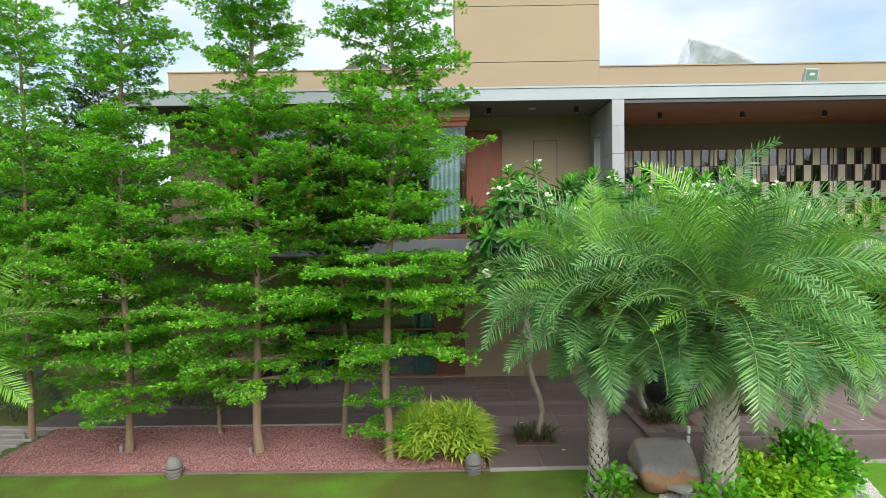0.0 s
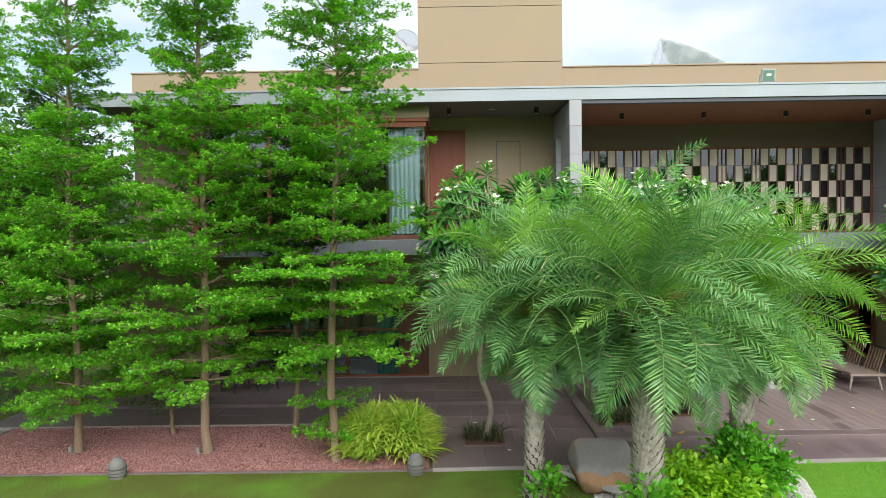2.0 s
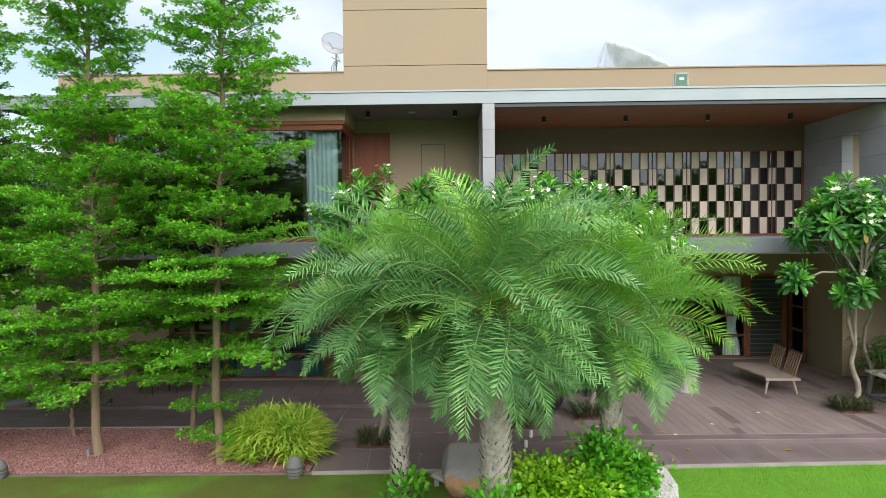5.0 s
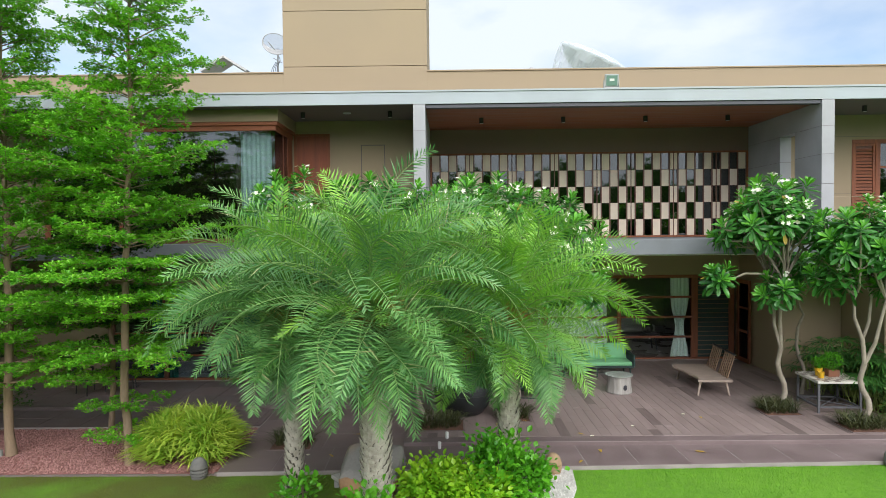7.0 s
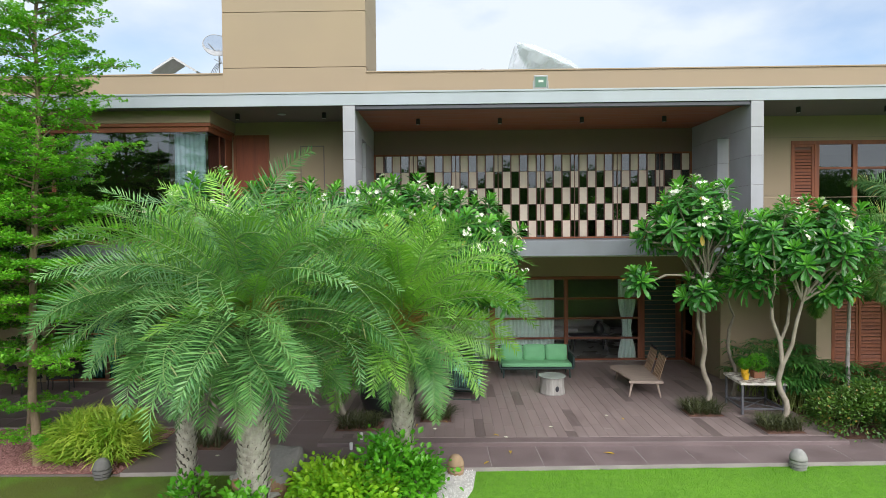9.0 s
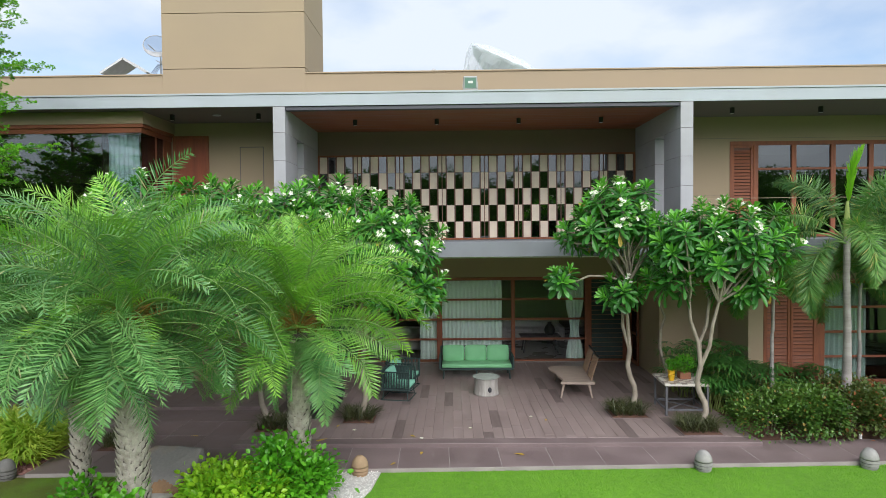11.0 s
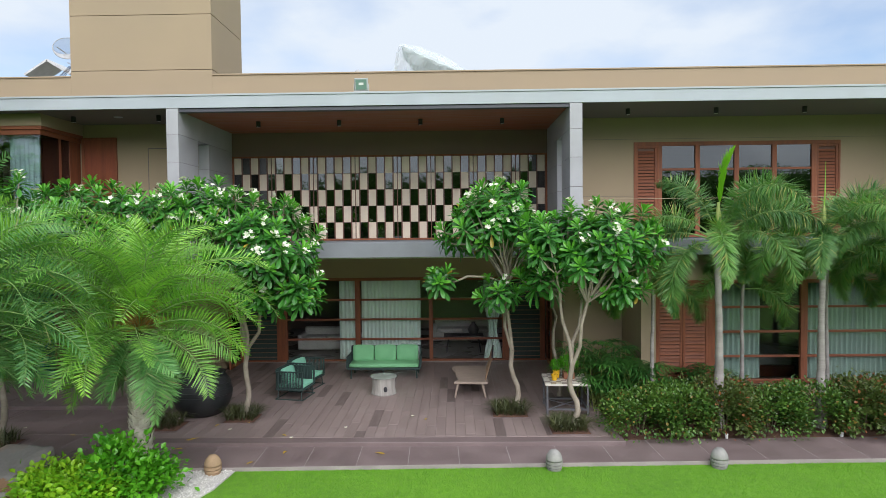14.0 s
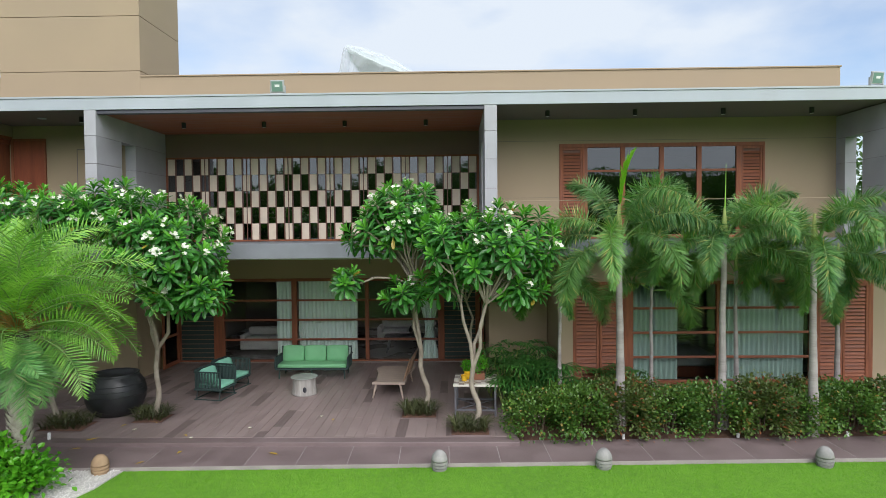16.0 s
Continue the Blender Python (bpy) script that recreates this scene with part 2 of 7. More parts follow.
M_WRAPDISH = foliage("milky_plastic", (0.70, 0.78, 0.74), (0.52, 0.60, 0.56), 0.5, 0.3, tint=(1, 1, 1))
M_MESHDISH = glazing("fine_dish_mesh", (0.86, 0.87, 0.88), 0.0, 0.9)
M_DISH = surface("dull_white_metal", (0.66, 0.67, 0.66), (0.52, 0.53, 0.52), 0.5, 4, 60, 0.05)
M_GREY = surface("plain_grey_panel", (0.45, 0.46, 0.46), (0.34, 0.35, 0.35), 0.5, 2, 40, 0.1)
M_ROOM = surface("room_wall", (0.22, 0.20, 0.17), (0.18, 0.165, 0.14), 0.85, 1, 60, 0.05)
M_ROOMFLOOR = surface("room_floor_tile", (0.24, 0.23, 0.21), (0.18, 0.17, 0.155), 0.3, 1, 40, 0.05)
M_SOFA = surface("white_sofa_cloth", (0.66, 0.66, 0.63), (0.56, 0.56, 0.54), 0.9, 3, 120, 0.15)
M_BARK = surface("grey_brown_bark", (0.34, 0.24, 0.155), (0.20, 0.14, 0.095), 0.9, 4, 30, 0.7, (1, 1, 0.3), depth=0.01)
M_PLUMBARK = surface("pale_smooth_bark", (0.36, 0.31, 0.25), (0.23, 0.19, 0.15), 0.85, 5, 30, 0.5, depth=0.01)
M_PALMBARK = surface("scaly_palm_bark", (0.56, 0.51, 0.45), (0.32, 0.28, 0.24), 0.9, 9, 45, 0.6, depth=0.01)
M_PALMCORE = surface("dark_palm_fibre", (0.085, 0.07, 0.055), (0.04, 0.032, 0.026), 0.95, 9, 60, 0.6, depth=0.01)
M_RINGBARK = surface("ringed_palm_bark", (0.38, 0.345, 0.33), (0.23, 0.205, 0.195), 0.8, 2, 14, 0.6, (0.6, 0.6, 3), depth=0.01)
M_RACHIS = surface("green_rachis", (0.21, 0.34, 0.10), (0.13, 0.23, 0.06), 0.5, 4, 40, 0.1)
M_STALK = surface("yellow_green_stalk", (0.34, 0.40, 0.12), (0.24, 0.30, 0.08), 0.6, 4, 40, 0.1)
M_TWIG = surface("dark_twig", (0.14, 0.105, 0.07), (0.08, 0.06, 0.04), 0.9, 4, 40, 0.2)

L_TERM = foliage("layered_tree_leaf", (0.33, 0.72, 0.05), (0.055, 0.27, 0.022), 0.46, 0.38)
# Darker copy of the layered tree leaf, with shade put into the colour.
L_TERM_SHADE = foliage("tree_leaf_with_shade", (0.075, 0.20, 0.025), (0.025, 0.085, 0.012), 0.3)
L_DATE = foliage("date_palm_leaflet", (0.205, 0.41, 0.125), (0.058, 0.195, 0.056), 0.15, 0.36, odd=(0.34, 0.36, 0.16), odd_share=0.02, own=0.3)
L_DATE_Y = foliage("young_palm_leaflet", (0.31, 0.56, 0.08), (0.115, 0.33, 0.045), 0.25, 0.38, own=0.25)
L_SPEAR = foliage("lime_spear_leaflet", (0.36, 0.72, 0.03), (0.22, 0.55, 0.02), 0.4, 0.4)
L_FOX = foliage("foxtail_palm_leaflet", (0.21, 0.40, 0.10), (0.05, 0.175, 0.05), 0.25, 0.33, odd=(0.40, 0.40, 0.12), odd_share=0.08, own=0.3)
L_PLUM = foliage("frangipani_leaf", (0.095, 0.335, 0.05), (0.022, 0.11, 0.02), 0.28, 0.3, odd=(0.45, 0.33, 0.05), odd_share=0.008)
L_PLUM_Y = foliage("fresh_frangipani_leaf", (0.19, 0.52, 0.05), (0.08, 0.31, 0.03), 0.35, 0.33)
L_PETAL = foliage("white_petal", (0.85, 0.84, 0.74), (0.76, 0.75, 0.66), 0.25)
L_STRIPE = foliage("striped_grass_blade", (0.80, 0.86, 0.17), (0.27, 0.53, 0.045), 0.4)
L_HEDGE = foliage("hedge_leaf", (0.15, 0.28, 0.045), (0.022, 0.08, 0.015), 0.3, 0.35, odd=(0.30, 0.22, 0.05), odd_share=0.05)
L_HEDGE_B = foliage("bronze_hedge_leaf", (0.14, 0.19, 0.045), (0.03, 0.06, 0.016), 0.3, 0.35, odd=(0.32, 0.12, 0.05), odd_share=0.08)
# Darker than the beige walls, with the recess's shade put into the colour.
M_RECESS_SHADE = surface("taupe_recess_shade", (0.215, 0.148, 0.118), (0.182, 0.125, 0.10), 0.85, 0.8, 120, 0.1)
M_SOFFIT_W = surface("white_soffit_paint", (0.82, 0.80, 0.76), (0.76, 0.74, 0.70), 0.8, 0.8, 120, 0.06)
L_LIME = foliage("lime_shrub_leaf", (0.45, 0.70, 0.035), (0.15, 0.43, 0.02), 0.4, 0.35)
L_BIG = foliage("broad_vine_leaf", (0.19, 0.52, 0.03), (0.06, 0.28, 0.016), 0.35, 0.3)
L_DARKGRASS = foliage("dark_tuft_blade", (0.12, 0.13, 0.05), (0.035, 0.05, 0.02), 0.2)
L_REEDY = foliage("lady_palm_leaf", (0.09, 0.26, 0.045), (0.022, 0.095, 0.02), 0.25, 0.35)
L_FAR = foliage("far_tree_leaf", (0.10, 0.20, 0.04), (0.03, 0.085, 0.02), 0.3)
L_GREYBUSH = foliage("grey_green_leaf", (0.20, 0.26, 0.17), (0.09, 0.14, 0.08), 0.25)
L_FIBRE = foliage("orange_palm_fibre", (0.50, 0.27, 0.06), (0.22, 0.12, 0.04), 0.15, 0.7)
L_YELLOWED = foliage("fallen_leaf", (0.60, 0.42, 0.04), (0.45, 0.28, 0.03), 0.2)


def olive_share(nt):
    """How olive the lawn is: most of all west of the palms, in loose patches."""
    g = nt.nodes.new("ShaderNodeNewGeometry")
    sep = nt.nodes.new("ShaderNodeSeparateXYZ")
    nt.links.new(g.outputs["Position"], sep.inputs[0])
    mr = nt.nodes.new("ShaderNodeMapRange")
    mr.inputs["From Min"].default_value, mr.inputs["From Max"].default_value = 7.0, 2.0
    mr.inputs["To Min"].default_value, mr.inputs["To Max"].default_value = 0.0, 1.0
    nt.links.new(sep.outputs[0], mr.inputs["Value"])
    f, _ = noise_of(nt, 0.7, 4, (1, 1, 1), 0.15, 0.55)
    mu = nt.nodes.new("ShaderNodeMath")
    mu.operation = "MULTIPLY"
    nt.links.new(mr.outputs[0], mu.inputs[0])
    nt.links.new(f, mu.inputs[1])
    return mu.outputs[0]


def lawn_material():
    m, nt, b, out = shader("mown_lawn")
    f1, _ = noise_of(nt, 0.5, 5, (1, 1, 1), 0.35, 0.68)
    f2, _ = noise_of(nt, 9, 4, (1, 1, 1), 0.3, 0.7)
    f3, raw = noise_of(nt, 160, 3)
    c = blend(nt, f1, (0.10, 0.28, 0.008), (0.16, 0.40, 0.012))
    c = blend(nt, 0.45, c, blend(nt, f2, (0.08, 0.23, 0.008), (0.19, 0.43, 0.018)))
    c = blend(nt, 0.3, c, blend(nt, f3, (0.05, 0.14, 0.01), (0.22, 0.42, 0.045)))
    c = blend(nt, olive_share(nt), c, (0.105, 0.13, 0.015))
    nt.links.new(c, b.inputs["Base Color"])
    b.inputs["Roughness"].default_value = 0.9
    bp = nt.nodes.new("ShaderNodeBump")
    bp.inputs["Strength"].default_value, bp.inputs["Distance"].default_value = 0.8, 0.02
    nt.links.new(raw, bp.inputs["Height"])
    nt.links.new(bp.outputs[0], b.inputs["Normal"])
    return m


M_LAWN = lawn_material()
L_LAWN = foliage("lawn_blade", (0.20, 0.46, 0.012), (0.10, 0.31, 0.008), 0.35, 0.5, olive_west=True)


M_LENS, nt, b, out = shader("floodlight_lens")
b.inputs["Base Color"].default_value, b.inputs["Roughness"].default_value = (0.16, 0.27, 0.22, 1), 0.3

# ---- building helpers ----
def thing(name, at, label, category, group="", kind="", turn=0):
    e = new(name)
    e.empty_display_size = 0.2
    e.matrix_basis = pose(*at, 0, 0, turn)
    return tagged(e, label, category, group, kind)


def mesh_of(name, V, F, smooth=False):
    """A mesh from an array of places and one or more arrays of faces."""
    me = bpy.data.meshes.new(name)
    V = np.asarray(V, dtype=np.float32)
    Fs = [np.asarray(f, dtype=np.int32) for f in (F if isinstance(F, list) else [F])]
    sizes = np.concatenate([np.full(len(f), f.shape[1], dtype=np.int32) for f in Fs])
    loops = np.concatenate([f.ravel() for f in Fs])
    me.vertices.add(len(V))
    me.vertices.foreach_set("co", V.ravel())
    me.loops.add(len(loops))
    me.loops.foreach_set("vertex_index", loops)
    me.polygons.add(len(sizes))
    me.polygons.foreach_set("loop_start", np.concatenate([[0], np.cumsum(sizes)[:-1]]).astype(np.int32))
    me.polygons.foreach_set("loop_total", sizes)
    me.polygons.foreach_set("use_smooth", np.full(len(sizes), smooth))
    me.update(calc_edges=True)
    return me


def put(name, me, material, parent=None, label="", kind=""):
    if material and not me.materials:
        me.materials.append(material)
    ob = new(name, me)
    if parent:
        ob.parent = parent
    return tagged(ob, label, kind=kind)


def part(name, bm, material, parent, label="", kind="", smooth=False):
    """Links a bmesh as one mesh object under a thing or a part."""
    me = bpy.data.meshes.new(name)
    bmesh.ops.recalc_face_normals(bm, faces=bm.faces)
    if smooth:
        for f in bm.faces:
            f.smooth = True
    bm.to_mesh(me)
    bm.free()
    return put(name, me, material, parent, label, kind)


def setting(name, bm, material, label, category, smooth=False):
    ob = part(name, bm, material, None, smooth=smooth)
    return tagged(ob, label, category, "", "structure")


def box(bm, x0, x1, y0, y1, z0, z1, bevel=0.0):
    vs = [bm.verts.new((x, y, z)) for z in (z0, z1) for y in (y0, y1) for x in (x0, x1)]
    fs = [bm.faces.new([vs[i] for i in q]) for q in ((0, 2, 3, 1), (4, 5, 7, 6), (0, 1, 5, 4), (2, 6, 7, 3), (0, 4, 6, 2), (1, 3, 7, 5))]
    if bevel:
        bmesh.ops.bevel(bm, geom=list({e for f in fs for e in f.edges}), offset=bevel, segments=1, affect="EDGES", profile=0.5)
    return bm


def boxes(*rows, bevel=0.0):
    bm = bmesh.new()
    for r in rows:
        box(bm, *r, bevel=bevel)
    return bm


def rod(bm, a, b, r0, r1=None, n=8, caps=True):
    """A tapered round bar from a to b."""
    r1 = r0 if r1 is None else r1
    a, b = Vector(a), Vector(b)
    d = (b - a).normalized()
    u = d.orthogonal().normalized()
    w = d.cross(u)
    rings = []
    for p, r in ((a, r0), (b, r1)):
        rings.append([bm.verts.new(p + u * (r * math.cos(k * math.tau / n)) + w * (r * math.sin(k * math.tau / n))) for k in range(n)])
    for k in range(n):
        bm.faces.new((rings[0][k], rings[0][(k + 1) % n], rings[1][(k + 1) % n], rings[1][k]))
    if caps:
        bm.faces.new(rings[0][::-1])
        bm.faces.new(rings[1])
    return bm


def lathe(bm, rows, n=24, centre=(0, 0)):
    """A turned body from rows of radius and height."""
    rings = [[bm.verts.new((centre[0] + r * math.cos(k * math.tau / n), centre[1] + r * math.sin(k * math.tau / n), z)) for k in range(n)] for r, z in rows]
    for lo, hi in zip(rings, rings[1:]):
        for k in range(n):
            bm.faces.new((lo[k], lo[(k + 1) % n], hi[(k + 1) % n], hi[k]))
    bm.faces.new(rings[0][::-1])
    bm.faces.new(rings[-1])
    return bm


def tube(pts, radii, n=8):
    """Places and faces of a bent tapered tube along pts."""
    pts, radii = np.asarray(pts, float), np.asarray(radii, float)
    tan = np.gradient(pts, axis=0)
    tan /= np.linalg.norm(tan, axis=1, keepdims=True) + 1e-9
    ref = np.array([0.31, 0.95, 0.02])
    u = np.cross(tan, ref)
    u /= np.linalg.norm(u, axis=1, keepdims=True) + 1e-9
    w = np.cross(tan, u)
    a = np.arange(n) * math.tau / n
    V = pts[:, None] + radii[:, None, None] * (u[:, None] * np.cos(a)[None, :, None] + w[:, None] * np.sin(a)[None, :, None])
    k, m = len(pts), n
    i = np.arange(k - 1)[:, None] * m
    j = np.arange(m)[None]
    F = np.stack([i + j, i + (j + 1) % m, i + m + (j + 1) % m, i + m + j], -1).reshape(-1, 4)
    return V.reshape(-1, 3), F


class Heap:
    """Gathers many small pieces into one mesh."""

    def __init__(self):
        self.V, self.F, self.n = [], {}, 0

    def add(self, V, F):
        V, F = np.asarray(V, float), np.asarray(F, int)
        self.V.append(V)
        self.F.setdefault(F.shape[1], []).append(F + self.n)
        self.n += len(V)

    def mesh(self, name, smooth=False):
        return mesh_of(name, np.concatenate(self.V), [np.concatenate(f) for f in self.F.values()], smooth)


def strew(heap, tV, tF, pos, along, up, size):
    """Copies of a template (its length along x, its face up z) at pos, pointing along, facing up, into the heap."""
    tV, tF, pos, along, up = (np.asarray(a, float) for a in (tV, tF, pos, along, up))
    size = np.asarray(size, float)
    n = len(pos)
    if not n:
        return
    x = along / (np.linalg.norm(along, axis=1, keepdims=True) + 1e-9)
    y = np.cross(up, x)
    y /= np.linalg.norm(y, axis=1, keepdims=True) + 1e-9
    z = np.cross(x, y)
    R = np.stack([x, y, z], -1)
    sz = size[:, None, None] if size.ndim == 1 else size[:, None, :]
    V = np.einsum("nij,nkj->nki", R, tV[None] * sz) + pos[:, None]
    F = tF.astype(int)[None] + (np.arange(n) * len(tV))[:, None, None]
    heap.add(V.reshape(-1, 3), F.reshape(-1, tF.shape[1]))


# leaf shapes, one unit long
LEAF = (((0, 0, 0), (0.55, 0.27, 0.06), (1, 0, -0.04), (0.55, -0.27, 0.06)), ((0, 3, 2), (0, 2, 1)))
LEAF_OVAL = (((0, 0, 0), (0.95, 0.33, 0.03), (0.95, -0.33, 0.03)), ((0, 2, 1),))
LEAF_BROAD = (((0, 0, 0), (0.4, 0.36, 0.07), (0.75, 0.26, 0.03), (1, 0, -0.1), (0.75, -0.26, 0.03), (0.4, -0.36, 0.07), (0.5, 0, -0.02)),
              ((0, 6, 1), (1, 6, 2), (2, 6, 3), (3, 6, 4), (4, 6, 5), (5, 6, 0)))
LEAF_LONG = (((0, 0, 0), (0.35, 0.10, 0.03), (0.75, 0.145, -0.0), (1, 0, -0.12), (0.75, -0.145, -0.0), (0.35, -0.10, 0.03), (0.4, 0, -0.0), (0.75, 0, -0.045)),
             ((0, 6, 1), (0, 5, 6), (6, 7, 2), (6, 2, 1), (6, 5, 4), (6, 4, 7), (7, 3, 2), (7, 4, 3)))
BLADE = (((0, 0.035, 0), (0, -0.035, 0), (0.4, 0.04, 0.0), (0.4, -0.04, 0.0), (0.75, 0.028, -0.1), (0.75, -0.028, -0.1), (1, 0, -0.28)),
         ((0, 1, 3), (0, 3, 2), (2, 3, 5), (2, 5, 4), (4, 5, 6)))
LEAFLET = (((0, 0.012, 0), (0, -0.012, 0), (0.45, 0.048, 0), (0.45, -0.048, 0), (1, 0, -0.10)), ((0, 1, 3), (0, 3, 2), (2, 3, 4)))


def unit(n, rng, flat=1.0):
    """n random directions; flat under 1 keeps them near level."""
    v = rng.normal(size=(n, 3))
    v[:, 2] *= flat
    return v / (np.linalg.norm(v, axis=1, keepdims=True) + 1e-9)


# ---- ground, paths and terrace ----
FLOOR, PATH, LAWN = 0.0, -0.075, -0.15
# the garden path runs at a slight angle to the house
SKEW = Matrix.Translation((7.0, 11.08, 0)) @ Matrix.Rotation(radians(1.65), 4, "Z") @ Matrix.Translation((-7.0, -11.08, 0))
BED = -0.12
edge_of = lambda x: 11.08 + math.tan(radians(1.65)) * (x - 7.0)
bm = bmesh.new()
bmesh.ops.create_grid(bm, x_segments=60, y_segments=60, size=400)
bmesh.ops.translate(bm, verts=bm.verts, vec=(8, 0, LAWN))
ground = setting("ground", bm, M_LAWN, "bright green mown lawn reaching to the trees", "lawn")

terrace_base = setting("floor", boxes((4.05, 14.7, 12.2, 19.8, -0.4, FLOOR - 0.012)), M_JOINT_D, "raised terrace of brown wood-look plank tiles", "terrace")
terrace_left = setting("floor_side", boxes((-9.2, 4.046, 14.9, 17.5, -0.4, FLOOR - 0.012)), M_JOINT_D, "raised side terrace of dark mauve stone slabs", "terrace")
path_base = setting("pavement", boxes((0.72, 27.0, 11.08, 12.28, -0.4, PATH - 0.003)), M_JOINT, "garden path of large mauve stone slabs with pale joints", "path")
path_base.matrix_basis = SKEW
path_west = setting("pavement_corner", boxes((0.7, 4.046, 12.04, 14.896, -0.4, PATH - 0.008)), M_JOINT, "wide corner of the stone slab path", "path")
path_left = setting("pavement_side", boxes((-9.45, 0.696, 13.55, 14.896, -0.4, PATH - 0.01)), M_JOINT, "lower walk of mauve stone slabs beside red gravel", "path")
nosing = setting("step_edge", boxes((4.03, 14.72, 12.19, 12.5, -0.11, FLOOR), (-9.2, 4.03, 14.88, 15.15, -0.11, FLOOR), bevel=0.008), M_PATH, "mauve stone nosing along the terrace step", "step")

# ---- roof, slabs, columns ----
roof = setting("roof", boxes((-8.1, 25.2, 15.24, 17.5, 7.47, 7.72), (-8.1, 25.2, 17.5, 27.5, 7.47, 7.72)), M_SOFFIT, "flat roof slab with deep overhanging eaves", "roof")
fascia = setting("trim_fascia", boxes((-8.1, 25.2, 15.2, 15.236, 7.41, 7.70), (-8.1, 25.2, 15.18, 15.30, 7.704, 7.75), bevel=0.004), M_FASCIA, "pale grey painted fascia along the roof edge", "fascia")
ceil_red = setting("ceiling", boxes((4.424, 14.186, 15.42, 18.9, 7.36, 7.40)), M_CEIL, "red-brown timber ceiling over the balcony", "ceiling")
ceil_left = setting("ceiling_side", boxes((-8.0, 4.116, 15.3, 17.5, 7.43, 7.466)), M_SOFFIT, "grey-brown painted eaves soffit", "ceiling")
ceil_right = setting("ceiling_end", boxes((14.504, 24.236, 15.3, 17.5, 7.43, 7.466)), M_SOFFIT, "grey-brown painted eaves soffit", "ceiling")
slab = setting("slab", boxes((-8.1, 25.0, 15.2, 19.9, 3.62, 4.0), (-8.1, 25.0, 19.9, 27, 3.62, 3.98), bevel=0.006), M_SLAB, "grey concrete first-floor slab with exposed edge", "slab")

for nm, row in (("wall_parapet_west", (-7.9, 0.3, 17.5, 17.75, 7.72, 8.80)), ("wall_parapet_east", (4.4, 24.33, 17.5, 17.75, 7.72, 8.80)), ("wall_parapet_end", (24.08, 24.33, 17.75, 27, 7.72, 8.80)), ("wall_parapet_far", (-7.9, -7.65, 17.75, 27, 7.72, 8.80))):
    setting(nm, boxes(row), M_WALL, "beige rendered roof parapet wall", "wall")
setting("trim_coping", boxes((-7.93, 0.3, 17.47, 17.78, 8.80, 8.84), (4.4, 24.36, 17.47, 17.78, 8.80, 8.84), bevel=0.005), M_WALL, "thin beige coping on the parapet", "coping")

# stair tower, in courses with open joints
tower = thing("stair_tower", (0, 0, 0), "tall plain beige rendered stair tower with fine joints", "tower", kind="structure")
for z0, z1 in ((7.72, 8.97), (8.985, 10.545), (10.56, 12.1), (12.115, 13.6)):
    part("wall", boxes((0.3, 4.4, 17.5, 20.0, z0, z1), bevel=0.004), M_WALL, tower)
part("core", boxes((0.33, 4.37, 17.53, 19.97, 7.72, 13.55)), M_SOFFIT, tower)


def pier_wall(name, x0, x1, label):
    """A stone-clad cross wall between two bays, with a tall opening near its front, in courses."""
    w = thing(name, (0, 0, 0), label, "wall", kind="structure")
    y0, y1, y2, y3 = 15.2, 16.38, 17.1, 18.9
    zs = [4.004, 4.60, 5.335, 6.065, 6.765, 7.405]
    for i, (z0, z1) in enumerate(zip(zs, zs[1:])):
        z0, z1 = z0 + 0.004, z1 - 0.004
        for ya, yb in ((y0, y1), (y2, y3)) if i < 4 else ((y0, y3),):
            part("panel", boxes((x0, x1, ya, yb, z0, z1), bevel=0.003), M_CONCRETE, w)
    bm = boxes((x0 + 0.012, x1 - 0.012, y0 + 0.012, y1 - 0.012, 4.0, 7.40), (x0 + 0.012, x1 - 0.012, y2 + 0.012, y3, 4.0, 7.40), (x0 + 0.012, x1 - 0.012, y1 - 0.012, y2 + 0.012, 6.78, 7.40))
    part("core", bm, M_JOINT_D, w)
    return w


pier_wall("wall_pier_west", 4.12, 4.42, "grey stone-clad cross wall with an opening")
pier_wall("wall_pier_east", 14.19, 14.5, "grey stone-clad cross wall with an opening")
pier_wall("wall_pier_end", 24.24, 24.55, "grey stone-clad end wall with an opening")

# upper walls
bm = boxes((-7.9, 4.12, 17.5, 17.75, 4.0, 7.43))
setting("wall_upper_west", bm, M_WALL, "beige rendered upper wall in the shade of the eaves", "wall")
bm = boxes((14.5, 16.43, 17.5, 17.75, 4.0, 7.43), (22.24, 24.24, 17.5, 17.75, 4.0, 7.43), (16.43, 22.24, 17.5, 17.75, 6.73, 7.43))
setting("wall_upper_east", bm, M_WALL, "beige rendered upper wall round a wide window", "wall")
bm = boxes((14.5, 24.24, 17.494, 17.499, 6.815, 6.823), (14.5, 16.4, 17.494, 17.499, 5.20, 5.208), (14.5, 16.4, 17.494, 17.499, 4.60, 4.608))
setting("trim_groove", bm, M_SOFFIT, "fine shadow joints in the beige wall", "joint")
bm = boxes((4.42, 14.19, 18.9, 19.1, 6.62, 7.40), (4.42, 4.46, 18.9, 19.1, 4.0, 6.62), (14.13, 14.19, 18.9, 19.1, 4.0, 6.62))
setting("wall_upper_middle", bm, M_RECESS_SHADE, "wall above the chequered screen, recess shade put into its taupe", "wall")
